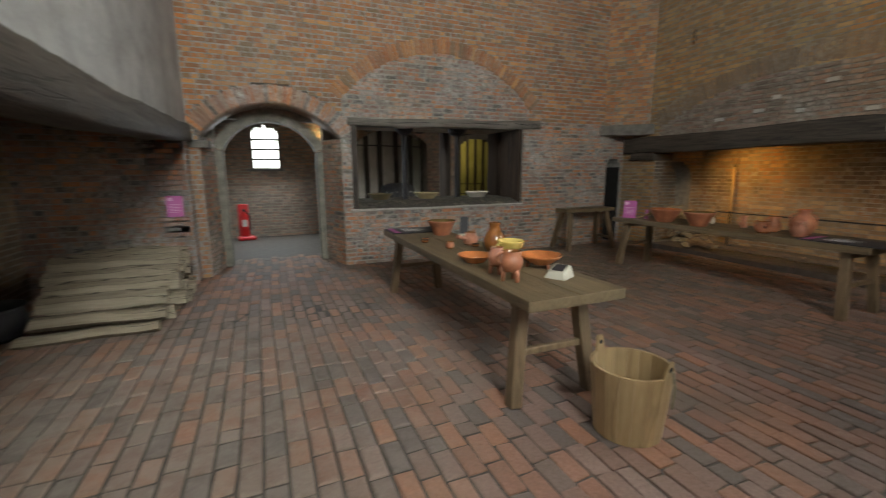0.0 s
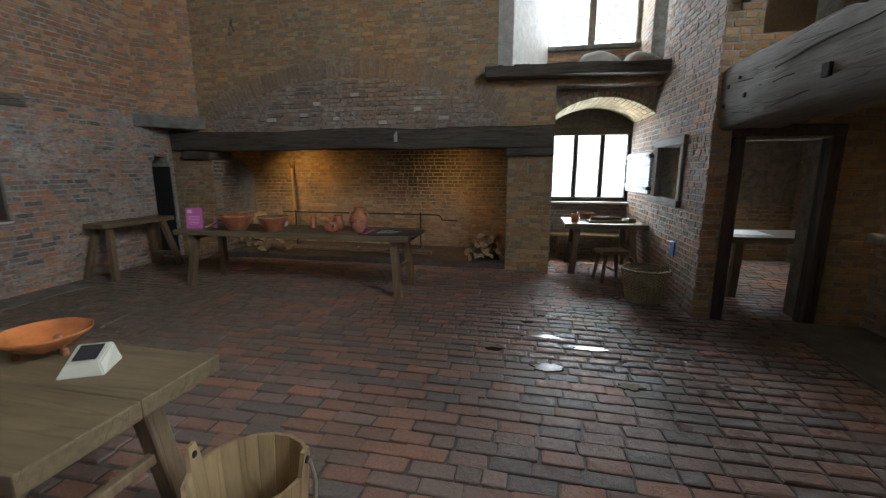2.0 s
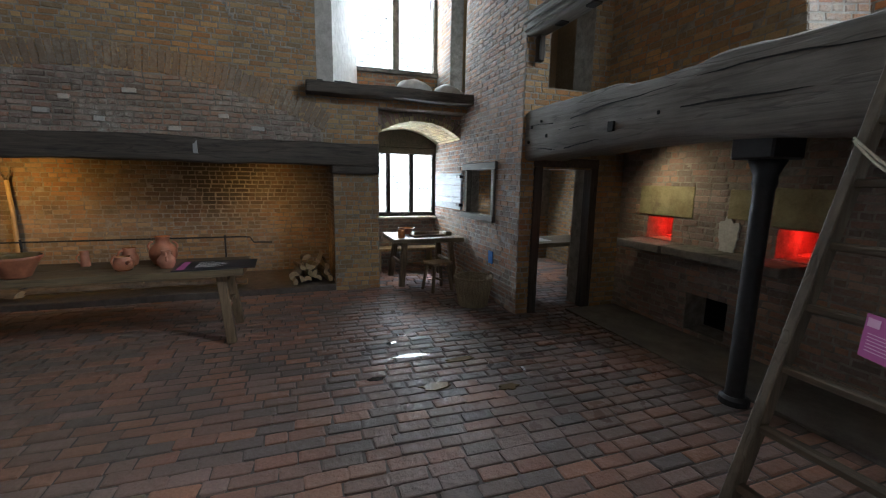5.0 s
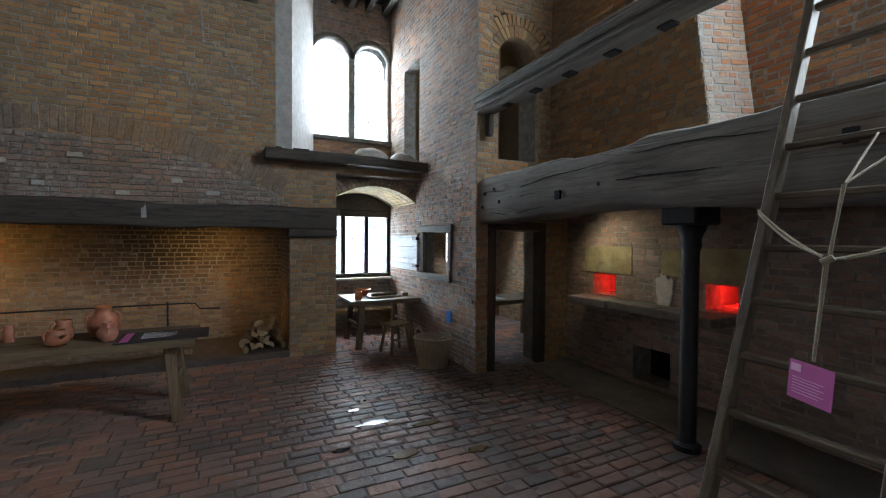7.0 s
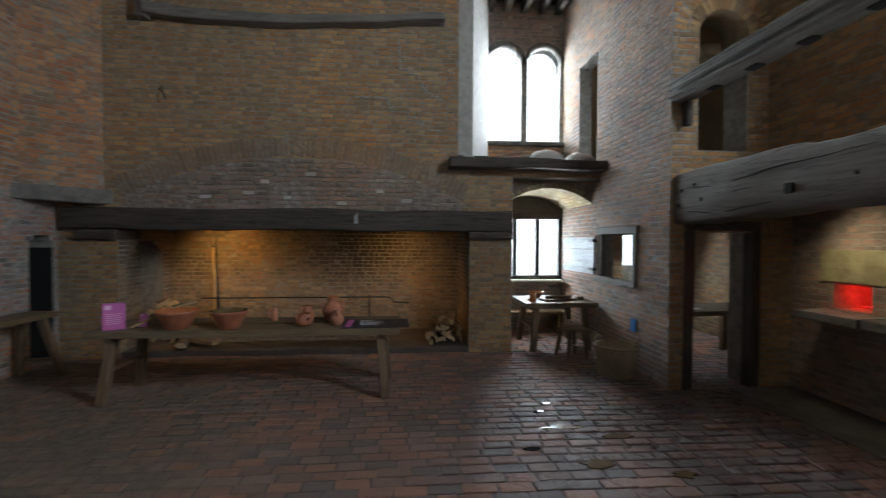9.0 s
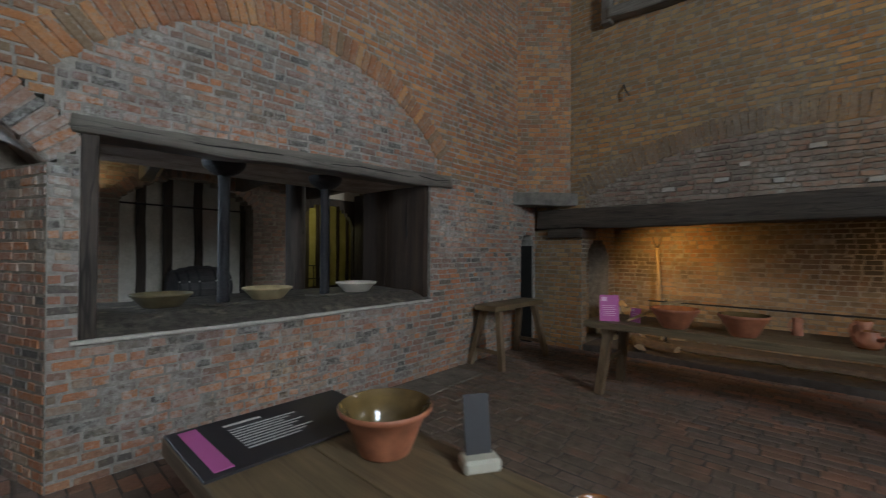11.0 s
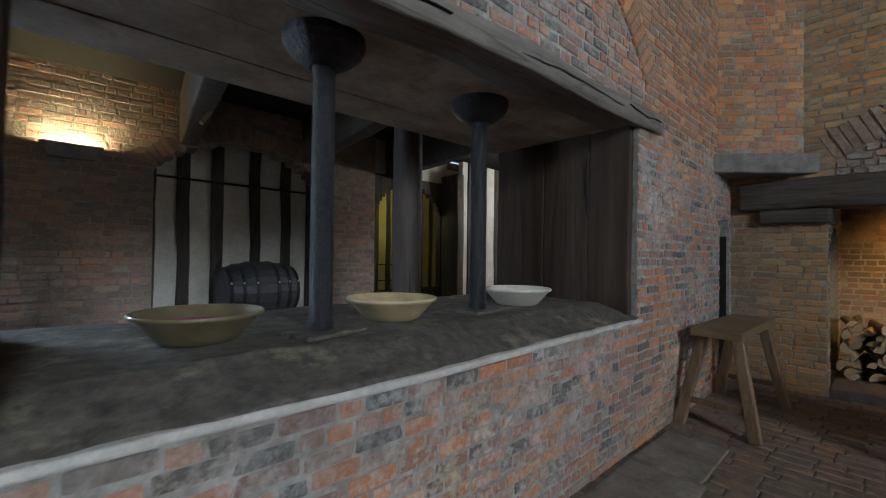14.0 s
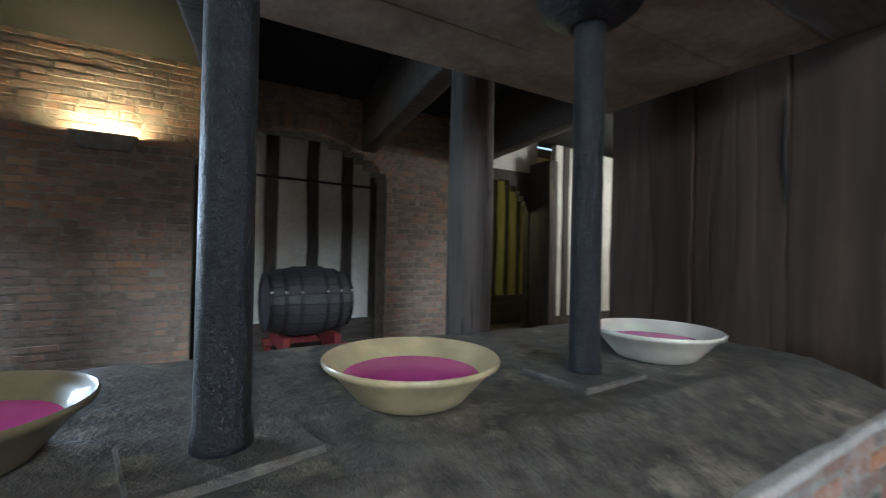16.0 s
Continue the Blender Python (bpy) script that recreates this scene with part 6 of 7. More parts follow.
part("spout", tube([(-0.08, 0.03, 0.09), (-0.12, 0.05, 0.11), (-0.15, 0.06, 0.12)], 0.018, 8, 0.8), M_clay, pk, smooth=True)
jg = vessel("storage_jug", "tall terracotta jug with glazed shoulder", [(q * 1.35, z * 1.2) for q, z in JUG], at(6.2, 2.98, T2), M_clay, 0.008, M_glaze_o, "jug")
for a in (1.6, 4.7):
    loop_handle(jg, 0.09, 0.16, 0.26, 0.05, M_clay2, a)
sj = vessel("small_jug", "small terracotta jug standing before the storage jug", [(q * 0.85, z * 0.72) for q, z in JUG], at(5.98, 2.9, T2), M_clay2, 0.007, M_clay2, "jug")
loop_handle(sj, 0.045, 0.07, 0.17, 0.04, M_clay2, 3.4)
hp = vessel("handled_pot", "upright terracotta pot with a loop handle on the hearth table", [(0.05, 0), (0.07, 0.02), (0.085, 0.09), (0.06, 0.16), (0.065, 0.2)], at(6.2, 3.3, T2), M_clay, 0.007, M_glaze, "pot")
loop_handle(hp, 0.06, 0.07, 0.18, 0.045, M_clay, 2.2)
bm = bmesh.new()
bmesh.ops.create_uvsphere(bm, u_segments=16, v_segments=10, radius=0.05)
bmesh.ops.scale(bm, vec=(0.8, 0.8, 1.1), verts=bm.verts)
bmesh.ops.translate(bm, vec=(0, 0, 0.053), verts=bm.verts)
egg = thing("egg", "white goose egg standing on the hearth table", "egg", at(6.33, 4.22, T2))
part("shell", bm, M_pale_ware, egg, smooth=True)
# wooden paddle and pot behind the sign
pd = thing("wooden_paddle", "pale wooden paddle leaning across a bowl", "paddle", at(6.1, 4.95, T2 + 0.16, -40))
part("handle", tube([(-0.35, 0, -0.13), (0.1, 0, 0.03)], 0.016, 8), M_pine, pd)
part("blade", box(0.1, 0.34, -0.06, 0.06, 0.025, 0.045, 0.008, m=Matrix.Rotation(-0.15, 4, "Y")), M_pine, pd)

# ---------------------------------------------------------------- bucket
def bucket(m):
    b = thing("bucket", "pale coopered wooden bucket standing on the brick floor", "bucket", m)
    r0, r1, h, n = 0.205, 0.245, 0.45, 18
    for k in range(n):
        a0, a1 = 2 * math.pi * k / n + 0.004, 2 * math.pi * (k + 1) / n - 0.004
        ear = k in (3, 12)
        bm = bmesh.new()
        hh = h + (0.1 if ear else 0)
        ring = []
        for z in (0.0, h * 0.5, h, hh) if ear else (0.0, h * 0.5, h):
            r = r0 + (r1 - r0) * z / h
            sh = 0.22 if ear and z == hh else 0
            ring.append([bm.verts.new((rr * math.cos(a), rr * math.sin(a), z)) for rr, a in ((r, a0 + sh * (a1 - a0)), (r, a1 - sh * (a1 - a0)), (r - 0.018, a1 - sh * (a1 - a0)), (r - 0.018, a0 + sh * (a1 - a0)))])
        for u, v in zip(ring, ring[1:]):
            for i in range(4):
                bm.faces.new((u[i], u[(i + 1) % 4], v[(i + 1) % 4], v[i]))
        bm.faces.new(ring[0][::-1])
        bm.faces.new(ring[-1])
        part("stave", bm, M_pine, b)
        if ear:
            # black plug stands in for the shade in the ear's hole
            a = (a0 + a1) / 2
            rr = r0 + (r1 - r0) * (h + 0.06) / h
            part("ear_hole", tube([((rr + 0.004) * math.cos(a), (rr + 0.004) * math.sin(a), h + 0.055), ((rr - 0.022) * math.cos(a), (rr - 0.022) * math.sin(a), h + 0.055)], 0.016, 10), M_black, b)
    part("bottom", lathe([(0, 0.03), (r0 - 0.012, 0.03), (r0 - 0.012, 0.05), (0, 0.05)], 28), M_pine, b)
    a = 2 * math.pi * 12.5 / n
    part("rope_handle", tube([(0.262 * math.cos(a), 0.262 * math.sin(a), 0.5), (0.275 * math.cos(a + 0.05), 0.275 * math.sin(a + 0.05), 0.4), (0.262 * math.cos(a + 0.15), 0.262 * math.sin(a + 0.15), 0.3), (0.25 * math.cos(a + 0.25), 0.25 * math.sin(a + 0.25), 0.24)], 0.009, 8), M_rope, b)
    return b


bucket(at(2.06, 1.755, 0.008, 28))

# ---------------------------------------------------------------- basket
def basket(m):
    b = thing("wicker_basket", "round brown wicker basket with two rope-like handles", "basket", m)
    n, rows, h = 28, 22, 0.42
    for k in range(n):
        a = 2 * math.pi * k / n
        part("upright_rod", tube([(0.2 * math.cos(a), 0.2 * math.sin(a), 0), (0.245 * math.cos(a), 0.245 * math.sin(a), h * 0.5), (0.275 * math.cos(a), 0.275 * math.sin(a), h)], 0.007, 5), M_wicker, b)
    bm = bmesh.new()
    for i in range(rows):
        z = h * (i + 0.5) / rows
        r = 0.2 + 0.075 * z / h
        add(bm, tube([((r + 0.008 * (1 if (k + i) % 2 else -1)) * math.cos(math.pi * k / n), (r + 0.008 * (1 if (k + i) % 2 else -1)) * math.sin(math.pi * k / n), z) for k in range(2 * n + 1)], 0.0095, 5))
    part("weave", bm, M_wicker, b)
    part("rim", tube([(0.28 * math.cos(2 * math.pi * k / 40), 0.28 * math.sin(2 * math.pi * k / 40), h + 0.006 * (k % 2)) for k in range(41)], 0.016, 7), M_wicker, b)
    part("base", lathe([(0, 0.0), (0.2, 0.0), (0.2, 0.02), (0, 0.02)], 28), M_wicker, b)
    for a in (0.6, 3.74):
        pts = [(0.28 * math.cos(a + 0.35 * math.cos(t)), 0.28 * math.sin(a + 0.35 * math.cos(t)), h + 0.1 * math.sin(t)) for t in [math.pi * k / 10 for k in range(11)]]
        part("handle", tube(pts, 0.013, 7), M_wicker, b)
    return b


basket(at(6.34, -0.86, 0.008))

# nook table wares
vessel("mug", "red mug on the nook table", [(0.05, 0), (0.06, 0.01), (0.062, 0.1), (0.06, 0.14)], at(7.8, -0.12, 0.83), M_glaze_o, 0.006, M_glaze_o, "mug")
vessel("brown_bowl", "red-brown bowl on the nook table", [(r * 0.8, z * 0.6) for r, z in BIG_BOWL], at(8.35, -0.35, 0.83), M_clay, 0.009, M_glaze, "bowl")
cb = thing("chopping_board", "dark wooden board lying on the nook table", "board", at(7.92, -0.62, 0.832, 8))
part("board", box(-0.13, 0.13, -0.3, 0.3, 0, 0.035, 0.008), M_leg, cb)
rp = thing("rolling_pin", "dark rolling pin lying on the board", "rolling pin", at(7.92, -0.62, 0.895, 8))
part("roller", tube([(0, -0.24, 0), (0, 0.24, 0)], 0.028, 12), M_leg, rp, smooth=True)
bl = thing("cheese_block", "small pale block on the nook table", "block", at(7.95, -1.02, 0.83, 5))
part("block", box(-0.06, 0.06, -0.06, 0.06, 0, 0.07, 0.01), M_buff, bl)

# ---------------------------------------------------------------- ladder
ld = thing("ladder", "tall pale wooden ladder leaning on the great beam", "ladder")
slope = 0.34


def on_ladder(z):
    return -0.36 - slope * z


for x in (2.14, 1.48):
    bm = bmesh.new()
    rows = []
    for z in (0.0, 1.2, 2.4, 3.6, 4.1):
        y = on_ladder(z)
        rows.append([bm.verts.new((x + dx, y + dy, z)) for dx, dy in ((-0.025, -0.045), (0.025, -0.045), (0.025, 0.05), (-0.025, 0.05))])
    for p, q in zip(rows, rows[1:]):
        for i in range(4):
            bm.faces.new((p[i], p[(i + 1) % 4], q[(i + 1) % 4], q[i]))
    bm.faces.new(rows[0][::-1])
    bm.faces.new(rows[-1])
    bmesh.ops.bevel(bm, geom=bm.edges[:], offset=0.006, segments=1, affect="EDGES")
    part("rail", bm, M_ash, ld)
for k in range(13):
    z = 0.35 + 0.2985 * k
    y = on_ladder(z)
    part("rung", box(1.49, 2.13, y - 0.028, y + 0.028, z - 0.02, z + 0.02, 0.009), M_ash_x, ld)
rope = thing("rope", "pale hemp rope knotted round the ladder rungs", "rope")


def sag(p, q, d, n=8):
    p, q = Vector(p), Vector(q)
    return [p.lerp(q, k / n) - Vector((0, 0, d * math.sin(math.pi * k / n))) for k in range(n + 1)]


Rk, Rf = (1.68, -0.57, 1.80), (1.64, -0.6, 2.13)
for d in (0, 0.016):
    part("strand", tube(sag((2.17, on_ladder(2.05) + 0.05, 2.06 - d), (Rk[0] + d, Rk[1], Rk[2] + d), 0.02 + d), 0.006, 6), M_rope, rope)
    part("strand", tube(sag(Rk, (1.47, on_ladder(1.95) + 0.06, 1.92 + d), 0.015 + d), 0.006, 6), M_rope, rope)
    part("strand", tube(sag((Rf[0] + d * 0.4, Rf[1], Rf[2]), (Rk[0] - d * 0.4, Rk[1], Rk[2]), 0), 0.006, 6), M_rope, rope)
    part("strand", tube(sag((Rk[0] + d * 0.5, Rk[1], Rk[2]), (1.72, -0.57, 1.345), 0), 0.007, 6), M_rope, rope)
for x, z in ((1.70, 2.42), (1.50, 2.42)):
    part("strand", tube(sag((x, on_ladder(z) + 0.08, z), Rf, 0), 0.006, 6), M_rope, rope)
part("knot", tube([(Rk[0] - 0.02, Rk[1], Rk[2] + 0.012), (Rk[0] + 0.02, Rk[1] + 0.008, Rk[2] - 0.012)], 0.015, 8), M_rope, rope)
hs = thing("hanging_sign", "magenta card hanging by a rope from the ladder", "sign", Matrix.Translation((1.735, -0.57, 1.148)) @ Matrix.Rotation(radians(165), 4, "Z") @ Matrix.Rotation(0.06, 4, "Y"))
part("card", box(-0.094, 0.094, -0.002, 0.002, 0, 0.18), M_card, hs)
for k in range(6):
    part("line_of_print", box(-0.075, 0.06 - 0.02 * (k % 2), -0.004, -0.0028, 0.1 - k * 0.014, 0.1035 - k * 0.014), M_cardlight, hs)
part("logo", box(-0.085, -0.04, -0.004, -0.0028, 0.13, 0.165), M_cardlight, hs)


# ---------------------------------------------------------------- logs
def split_log(ln, r, wedge, seed):
    """A length of split trunk: bark on the round side, pale wood on the split faces."""
    rnd = random.Random(seed)
    bm = bmesh.new()
    n = 9
    arc_ = [math.pi * (-wedge / 2 + wedge * k / (n - 1)) for k in range(n)]
    rings = []
    for k in range(9):
        x = ln * (k / 8 - 0.5)
        off = noise.noise_vector(Vector((x * 2.3, seed * 3.7, 0))) * r * 0.22
        rings.append([bm.verts.new((x, off.y, off.z))] + [bm.verts.new((x, off.y + math.cos(a) * r * (1 + 0.12 * noise.noise(Vector((x * 4, a * 2, seed)))), off.z + math.sin(a) * r)) for a in arc_])
    bark, wood = [], []
    for p, q in zip(rings, rings[1:]):
        for i in range(1, n):
            bark.append(bm.faces.new((p[i], p[i + 1], q[i + 1], q[i])))
        wood.append(bm.faces.new((p[0], p[1], q[1], q[0])))
        wood.append(bm.faces.new((p[n], p[0], q[0], q[n])))
    wood.append(bm.faces.new(rings[0][::-1]))
    wood.append(bm.faces.new(rings[-1]))
    for f in bark:
        f.material_index = 1
    return bm


def log(m, ln, r, wedge, seed, label, group):
    o = tagged(part("log", split_log(ln, r, wedge, seed), M_cut), label, "log", group)
    o.data.materials.append(M_bark)
    o.matrix_world = m
    return o


# long split logs stacked on the floor of the west hearth
rs = random.Random(31)
for row in range(6):
    for i in range(5 - row // 2):
        y, z = 5.02 + row * 0.2 + i * 0.36, 0.09 + row * 0.105
        if y > 6.85:
            continue
        lg = log(Matrix.Translation((-1.64 + rs.uniform(-0.07, 0.07), y, z)) @ Euler((radians(-60 + rs.uniform(-25, 25)), radians(rs.uniform(-2, 2)), radians(rs.uniform(-3, 3)))).to_matrix().to_4x4(), rs.uniform(1.15, 1.35), rs.uniform(0.1, 0.135), 0.8, row * 7 + i, "long weathered split log stacked in the hearth", "long split logs")
        lg.data.materials[0] = M_split
# a dark round thing standing by the west hearth
ck = vessel("cauldron", "black iron cauldron standing in the west hearth", [(0.12, 0.02), (0.22, 0.06), (0.28, 0.18), (0.27, 0.28), (0.25, 0.33), (0.29, 0.36)], at(-2.55, 5.25), M_iron, 0.012, M_black, "cauldron")

rl = random.Random(9)
k = 0
for y0, y1, x0, top, rows, depth in ((5.78, 6.45, 8.55, 0.75, 6, 0.5), (1.08, 1.75, 8.15, 0.5, 4, 0.5)):
    for row in range(rows):
        n = 6 - row // 2 if rows == 6 else 5 - row
        for i in range(n):
            span_ = (y1 - y0) * (1 - row * 0.09)
            yy = (y1 - span_ if rows == 6 else y0) + span_ * (i + 0.5) / n + rl.uniform(-0.02, 0.02)
            r = rl.uniform(0.06, 0.085)
            log(Matrix.Translation((x0 + rl.uniform(-0.06, 0.06), yy, 0.155 + row * 0.112)) @ Euler((rl.uniform(0, 6.2), rl.uniform(-0.12, 0.12), rl.uniform(-0.25, 0.25))).to_matrix().to_4x4(), depth * rl.uniform(0.85, 1.1), r, rl.choice((0.6, 0.8, 1.0, 1.3)), 40 + k, "short split log on the pile in the hearth", "hearth logs")
            k += 1

# ---------------------------------------------------------------- hearth irons and timbers
sp = thing("spit_iron", "long black iron spit on two uprights in the hearth", "spit")
part("bar", tube([(8.75, 5.78, 0.8), (8.75, 2.5, 0.8), (8.75, 2.36, 0.79), (8.75, 2.3, 0.7), (8.75, 2.0, 0.69)], 0.014, 8), M_iron, sp)
for y in (5.5, 2.75):
    part("upright", tube([(8.75, y, 0.1), (8.75, y, 0.84)], 0.016, 8), M_iron, sp)
    part("foot", box(8.6, 8.9, y - 0.02, y + 0.02, 0.1, 0.125, 0.005), M_iron, sp)
fk = thing("forked_pole", "pale forked wooden pole leaning on the hearth wall", "pole")
part("pole", tube([(8.95, 5.62, 0.1), (9.03, 5.68, 0.6), (9.08, 5.7, 1.2), (9.12, 5.74, 1.72)], 0.035, 10, 0.8), M_pine, fk, smooth=True)
for s in (-1, 1):
    part("prong", tube([(9.12, 5.74, 1.7), (9.12, 5.74 + s * 0.05, 1.82), (9.12, 5.74 + s * 0.08, 1.92)], 0.018, 8, 0.5), M_bark, fk, smooth=True)
for i, (y0, y1, z) in enumerate(((2.35, 3.9, 0.14), (3.75, 5.25, 0.15))):
    log(Matrix.Translation((7.95, (y0 + y1) / 2, z + 0.02)) @ Euler((radians(95), 0, radians(90 + i))).to_matrix().to_4x4(), y1 - y0, 0.09, 0.8, 90 + i, "long pale split timber lying along the hearth", "hearth timbers")
for i, y in enumerate((5.5, 5.75)):
    log(Matrix.Translation((8.05, y, 0.17)) @ Euler((radians(80 + 30 * i), 0, radians(60 - 40 * i))).to_matrix().to_4x4(), 0.9, 0.09, 0.8, 95 + i, "pale split timber on the hearth floor", "hearth timbers")
hk = thing("wall_hook", "short dark iron hook in the chimney wall", "hook")
part("spike", tube([(7.72, 5.86, 4.27), (7.6, 5.8, 4.15), (7.56, 5.72, 4.02)], 0.018, 8, 0.7), M_oakdark, hk)

# ---------------------------------------------------------------- serving hatch
def hatch_column(x, y, r, rz):
    c = thing("cast_iron_post", "speckled black iron post with a flared cap on the worktop", "post", at(x, y, 1.11), "iron posts")
    part("shaft", lathe([(0, 0), (r * 1.12, 0), (r * 1.1, 0.05), (r, 0.07), (r * 0.95, 1.22), (r * 1.1, 1.27), (0, 1.27)], 24), M_iron, c, smooth=True)
    part("cap", lathe([(0, 1.25), (r * 1.3, 1.25), (r * 2.3, 1.28), (r * 3.2, 1.325), (r * 3.5, 1.36), (r * 3.5, 1.395), (0, 1.395)], 28), M_iron, c)
    part("base_plate", box(-0.17, 0.17, -0.14, 0.14, 0.0, 0.022, 0.006, m=Matrix.Rotation(radians(rz), 4, "Z")), M_counter, c)
    return c


hatch_column(2.565, 7.88, 0.055, 12)
hatch_column(3.71, 7.93, 0.055, 4)
BASIN = [(0.15, 0), (0.165, 0.008), (0.20, 0.05), (0.245, 0.105), (0.268, 0.118), (0.272, 0.13)]
for x, y, mat, s, lab in ((2.09, 8.02, M_buff, 0.92, "buff earthenware basin filled with pink water"), (3.06, 8.0, M_cream_ware, 0.95, "cream earthenware basin half full of pink water"), (4.2, 7.98, M_pale_ware, 0.95, "whitish earthenware basin half full of pink water")):
    b = vessel("water_basin", lab + " on the worktop", [(r * s, z * 0.9) for r, z in BASIN], at(x, y, 1.118), mat, 0.012, mat, "basin", "water basins", 40)
    part("pink_water", lathe([(0, 0.07), (0.213 * s, 0.07), (0.213 * s, 0.066), (0, 0.066)], 36), M_rosewater, b)
for k, (y0, y1, z1) in enumerate(((7.44, 7.77, 2.50), (7.775, 8.2, 2.55), (8.205, 8.74, 2.52))):
    tagged(part("screen_plank", box(4.885 - 0.006 * k, 4.978, y0, y1, 0.98, z1, 0.012, 0.012, 22, seed=k + 3), M_planks), "wide dark stained oak plank of the hatch side", "plank", "hatch planks", "structure")
# black strip for the shade in the gap between two planks
split = timber_split(((-0.2, 0.008), (0.0, 0.0), (0.3, 0.006)), 0.012, 0.0)
bmesh.ops.transform(split, matrix=Matrix.Translation((4.879, 7.785, 2.0)) @ Matrix(((0, -1, 0), (0, 0, -1), (1, 0, 0))).to_4x4(), verts=split.verts)
tagged(part("trim_plank_split", split, M_black), "open split between the hatch planks", "trim", kind="structure")
tagged(part("wall_hatch_east", box(4.98, 9.2, 8.03, 8.74, 0, 3.4), M_brick_g), "masonry beside the hatch", "wall", kind="structure")
# Added black sheet stands in for the shade beyond the small doorway.
tagged(part("wall_stair_back", box(7.0, 7.9, 7.98, 8.02, 0, 2.6), M_black), "black sheet standing in for the shade in the stair doorway", "wall", kind="structure")
tagged(part("wall_hatch_west", box(1.3, 1.395, 8.03, 8.74, 0, 3.4), M_brick_g), "masonry beside the hatch", "wall", kind="structure")


def barrel_cask(m):
    b = thing("barrel", "dark oak barrel with riveted hoops on a red cradle", "barrel", m)
    n, ln = 22, 0.92

    def rad(x):
        return 0.40 - 0.085 * (2 * x / ln) ** 2
    for k in range(n):
        a0, a1 = 2 * math.pi * k / n + 0.006, 2 * math.pi * (k + 1) / n - 0.006
        bm = bmesh.new()
        rows = []
        for i in range(9):
            x = ln * (i / 8 - 0.5)
            r = rad(x)
            rows.append([bm.verts.new((x, rr * math.cos(a), rr * math.sin(a))) for rr, a in ((r, a0), (r, a1), (r - 0.025, a1), (r - 0.025, a0))])
        for p, q in zip(rows, rows[1:]):
            for i in range(4):
                bm.faces.new((p[i], p[(i + 1) % 4], q[(i + 1) % 4], q[i]))
        bm.faces.new(rows[0][::-1])
        bm.faces.new(rows[-1])
        part("stave", bm, M_cask, b)
    for x in (-0.44, -0.3, -0.14, 0.14, 0.3, 0.44):
        bm = lathe([(rad(x) + 0.001, -0.022), (rad(x) + 0.008, -0.022), (rad(x) + 0.008, 0.022), (rad(x) + 0.001, 0.022)], 36)
        bmesh.ops.transform(bm, matrix=Matrix.Translation((x, 0, 0)) @ Matrix.Rotation(radians(90), 4, "Y"), verts=bm.verts)
        h = part("hoop", bm, M_hoop, b)
        part("rivet", box(x - 0.012, x + 0.012, -rad(x) * 0.94 - 0.012, -rad(x) * 0.94, 0.12, 0.145), M_rivet, h)
        part("rivet", box(x - 0.012, x + 0.012, -rad(x) * 0.94 - 0.012, -rad(x) * 0.94, 0.07, 0.095), M_rivet, h)
    for x in (-0.43, 0.43):
        bm = lathe([(0, -0.01), (0.31, -0.01), (0.31, 0.01), (0, 0.01)], 28)
        bmesh.ops.transform(bm, matrix=Matrix.Translation((x, 0, 0)) @ Matrix.Rotation(radians(90), 4, "Y"), verts=bm.verts)
        part("head", bm, M_cask, b)
    for x in (-0.28, 0.28):
        part("cradle_block", box(x - 0.04, x + 0.04, -0.32, 0.32, -0.52, -0.36, 0.01), M_redwood, b)
    for y in (-0.34, 0.34):
        part("cradle_rail", box(-0.4, 0.4, y - 0.035, y + 0.035, -0.56, -0.47, 0.008), M_redwood, b)
    for x in (-0.34, 0.34):
        for y in (-0.34, 0.34):
            part("cradle_leg", box(x - 0.035, x + 0.035, y - 0.03, y + 0.03, -1.065, -0.56, 0.006), M_redwood, b)
    return b


barrel_cask(at(3.5, 11.55, 0.99, 4) @ Matrix.Scale(0.93, 4))
ir = thing("iron_tie_rod", "thin dark iron rod across the timber recess", "rod")
part("rod", tube([(2.25, 12.41, 2.45), (4.66, 12.41, 2.42)], 0.016, 8), M_iron, ir)
strut = thing("ceiling_strut", "thin pale wooden strut under the passage ceiling", "strut")
part("rod", tube([(2.55, 10.2, 2.62), (2.75, 10.4, 2.95)], 0.018, 6), M_pine, strut)
# uplighter on the passage wall
M_bulb = glow_material("uplighter_lamp", (1.0, 0.8, 0.5), 25)
up = thing("uplighter", "grey trough uplighter glowing on the brick wall", "wall lamp", at(1.72, 11.78, 2.42))
bm = bmesh.new()
pr = [(-0.25, 0), (0.25, 0), (0.25, -0.16), (-0.25, -0.16)]
vs = [bm.verts.new((x, y, 0.13)) for x, y in pr] + [bm.verts.new((x * 0.7, y * 0.5, 0)) for x, y in pr]
for i in range(4):
    bm.faces.new((vs[i], vs[(i + 1) % 4], vs[4 + (i + 1) % 4], vs[4 + i]))
bm.faces.new(vs[4:])
part("trough", bm, M_stone, up)
part("tube_lamp", tube([(-0.2, -0.08, 0.1), (0.2, -0.08, 0.1)], 0.02, 8), M_bulb, up)
area_lamp("uplighter_light", (1.72, 11.69, 2.535), (1.72, 11.75, 3.0), 0.42, 0.06, 16, (1.0, 0.74, 0.34))
# door into the further room
DOORP = hole(6.2, 0.72, -1, 2.2, 0.5)
dp = slab("wall_passage_door", (0, 11.85, 0), X, Z, 0.12, 2.82, M_oakdark_z, lambda z: cut((5.42, 7.1), DOORP(z)), "dark oak arched door surround in the passage")
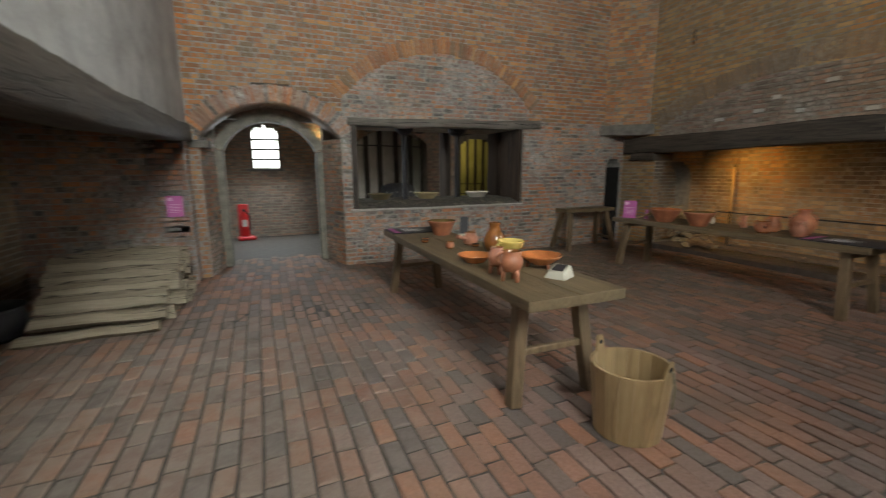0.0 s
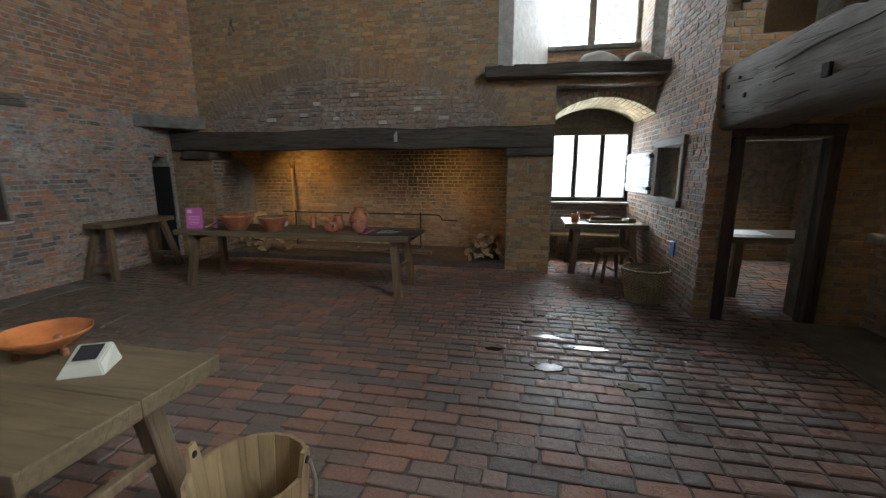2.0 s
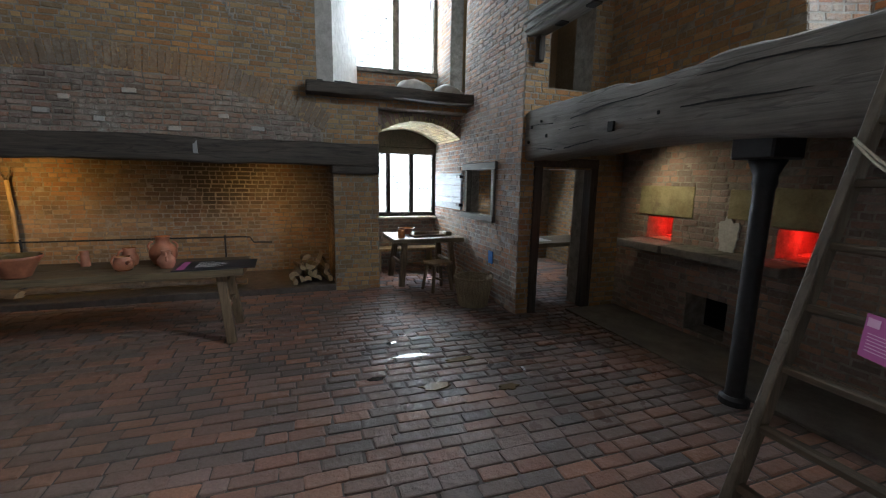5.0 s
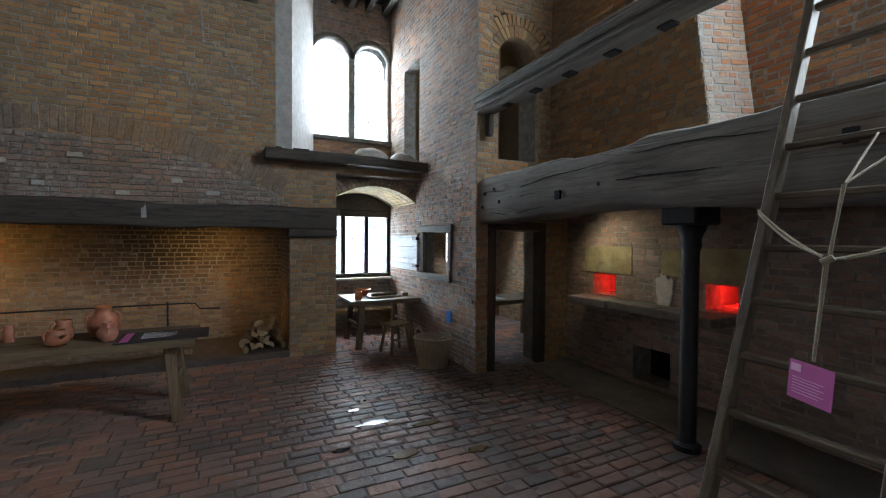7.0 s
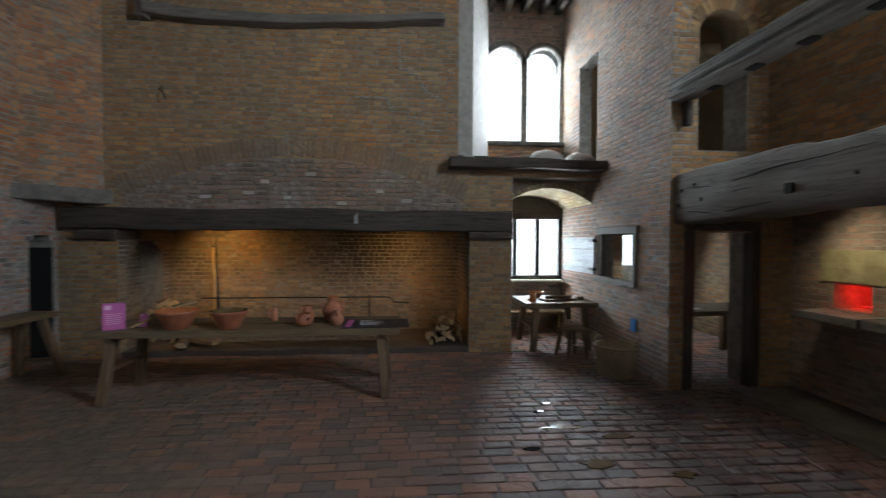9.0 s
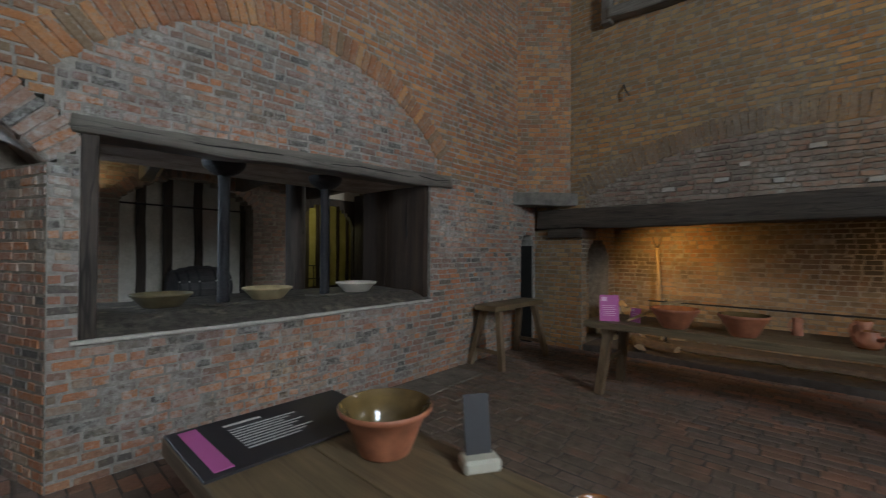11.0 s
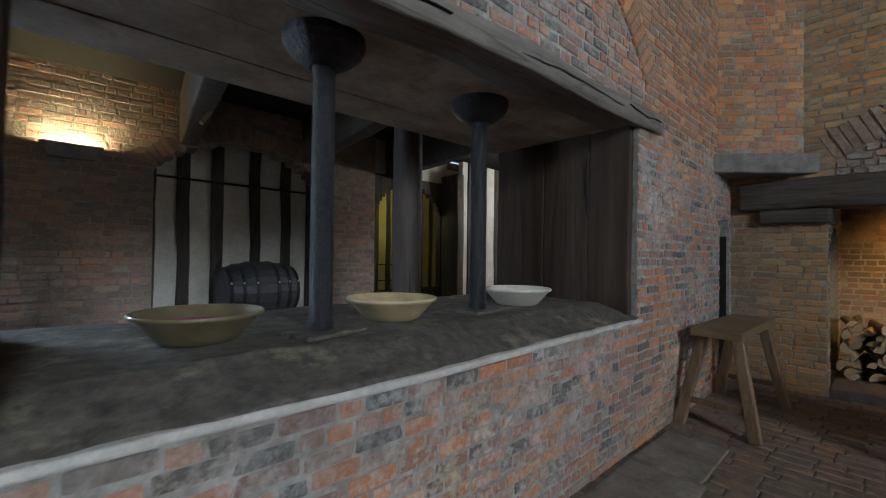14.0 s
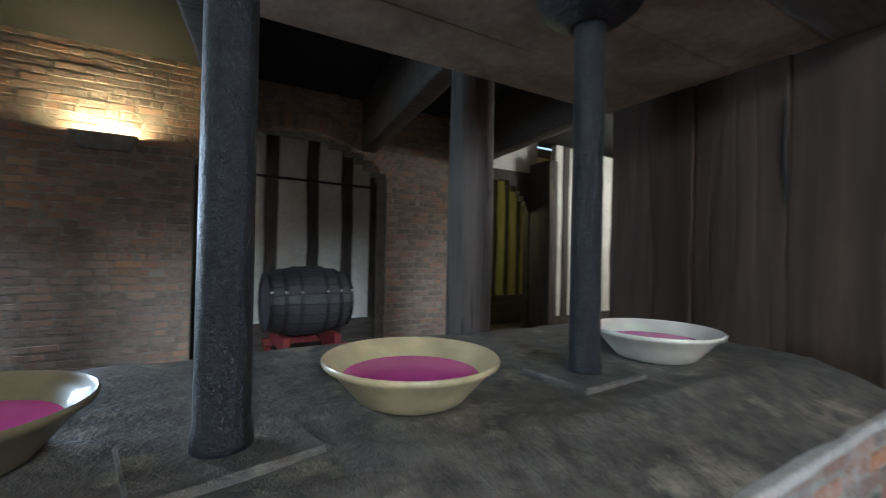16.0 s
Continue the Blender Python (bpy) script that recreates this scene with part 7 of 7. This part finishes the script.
tagged(part("wall_over_door", box(5.42, 7.1, 11.87, 11.95, 2.82, 3.4), M_white), "white plaster panel over the passage door", "wall", kind="structure")
tagged(part("post_door", box(6.93, 7.1, 11.4, 11.84, 0, 2.95, 0.02, 0.02, 8), M_oakdark_z), "dark oak door post", "post", kind="structure")
point_lamp("far_room_light", (6.6, 13.3, 2.5), 14, (1.0, 0.85, 0.42), 0.15)
# unseen point lamp added to brighten the passage from its east end
point_lamp("passage_east_light", (8.0, 9.8, 2.6), 55, (1.0, 0.92, 0.8), 0.2)
rlg = thing("stair_rail", "thin dark iron stair rail in the further room", "rail")
for z in (0.9, 1.25):
    part("bar", tube([(5.4, 13.6, z), (7.4, 13.6, z - 0.02)], 0.014, 6), M_iron, rlg)
for x in (5.5, 5.9, 6.4, 6.9, 7.3):
    part("baluster", tube([(x, 13.6, 0), (x, 13.6, 1.25)], 0.014, 6), M_iron, rlg)
# fire extinguisher
fe = thing("fire_extinguisher", "red fire extinguisher on a red floor stand", "extinguisher", at(-0.53, 11.45, 0, 8) @ Matrix.Scale(1.13, 4))
part("cylinder", lathe([(0, 0.08), (0.085, 0.08), (0.09, 0.1), (0.09, 0.5), (0.07, 0.57), (0.03, 0.6), (0.03, 0.63), (0, 0.63)], 24), M_red, fe, smooth=True)
part("valve", box(-0.03, 0.03, -0.09, 0.02, 0.63, 0.68, 0.006), M_black, fe)
part("hose", tube([(0.03, -0.02, 0.64), (0.1, -0.05, 0.55), (0.105, -0.05, 0.3), (0.1, -0.06, 0.22)], 0.014, 8), M_black, fe)
part("stand_foot", box(-0.16, 0.2, -0.16, 0.1, 0, 0.08, 0.02), M_red, fe)
part("stand_back", box(-0.11, 0.11, 0.095, 0.115, 0.05, 0.78, 0.01), M_red, fe)
part("label", box(-0.05, 0.05, -0.094, -0.088, 0.3, 0.45), M_print, fe)

# bright overcast sky beyond the windows
M_sky = glow_material("white_overcast", (0.95, 0.98, 1.0), 2.2)
for nm, b in (("backdrop_east", (16, 16.1, -8, 6, -0.2, 14)), ("backdrop_north", (-6, 1.9, 19, 19.1, -0.2, 9)), ("backdrop_south", (-8, 9, -12.1, -12, -0.2, 14))):
    tagged(part(nm, box(*b), M_sky), "plain white overcast sky beyond the windows", "sky", kind="structure")

# Black side sheets carry the same painted shade into the doorway.
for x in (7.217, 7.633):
    tagged(part("wall_stair_side", box(x, x + 0.01, 7.43, 7.98, 0, 1.74), M_black), "black sheet standing in for shade beside the stair doorway", "wall", kind="structure")

M_flag = rough_material("worn_flagstone", (0.13, 0.115, 0.095), (0.27, 0.24, 0.20), 5, 0.75, 0.6, 40)
for k, (x0, x1, y0) in enumerate(((3.92, 4.74, 6.86), (4.76, 5.46, 6.9))):
    tagged(part("flagstone", box(x0, x1, y0, 7.35, -0.03, 0.012, 0.012, 0.01, 10, seed=6 + k), M_flag), "large worn grey flagstone against the brick wall", "flagstone", "flagstones")

# muddy puddles in hollows of the floor
M_puddle = plain_material("muddy_water", (0.11, 0.075, 0.035), 0.22, 0, 0.2, 4)
M_wet = plain_material("clear_water_film", (0.035, 0.033, 0.035), 0.06, 0, 0.1, 4)
for i, (x, y, rx, ry, clear) in enumerate(((4.85, 0.45, 0.05, 0.2, 0), (4.15, 0.44, 0.07, 0.13, 0), (4.62, 0.02, 0.05, 0.14, 0), (3.95, -0.18, 0.05, 0.08, 0), (4.45, 0.92, 0.03, 0.07, 1), (5.24, 0.61, 0.025, 0.07, 1), (5.46, 0.44, 0.022, 0.05, 1))):
    bm = bmesh.new()
    c = bm.verts.new((0, 0, 0))
    vs = [bm.verts.new((math.cos(a) * rx * (1 + 0.7 * noise.noise(Vector((math.cos(a) * 1.9, math.sin(a) * 1.5, i * 4.0)))), math.sin(a) * ry * (1 + 0.7 * noise.noise(Vector((math.cos(a) * 1.9, math.sin(a) * 1.5, i * 4.0 + 9)))), 0)) for a in [2 * math.pi * k / 28 for k in range(28)]]
    for p, q in zip(vs, vs[1:] + vs[:1]):
        bm.faces.new((c, p, q))
    top = bmesh.ops.extrude_face_region(bm, geom=bm.faces[:])
    for v in top["geom"]:
        if isinstance(v, bmesh.types.BMVert):
            v.co.z -= 0.012
    ob = tagged(part("puddle", bm, M_wet if clear else M_puddle), "clear film of water lying on the worn brick floor" if clear else "shallow muddy puddle lying on the worn brick floor", "puddle", "puddles")
    ob.location = (x, y, 0.009)

for o in scene.objects:
    if o.type == "MESH" and o.name.startswith(("beam_", "lintel_", "trim_", "post_", "corbel_", "ceiling_nook")):
        o.data.polygons.foreach_set("use_smooth", [True] * len(o.data.polygons))

# ---------------------------------------------------------------- single bricks, last
for owner, m, mat, k in LATER:
    ob = new("brick", brick_mesh(mat)[k])
    ob.parent = owner
    ob.matrix_world = m
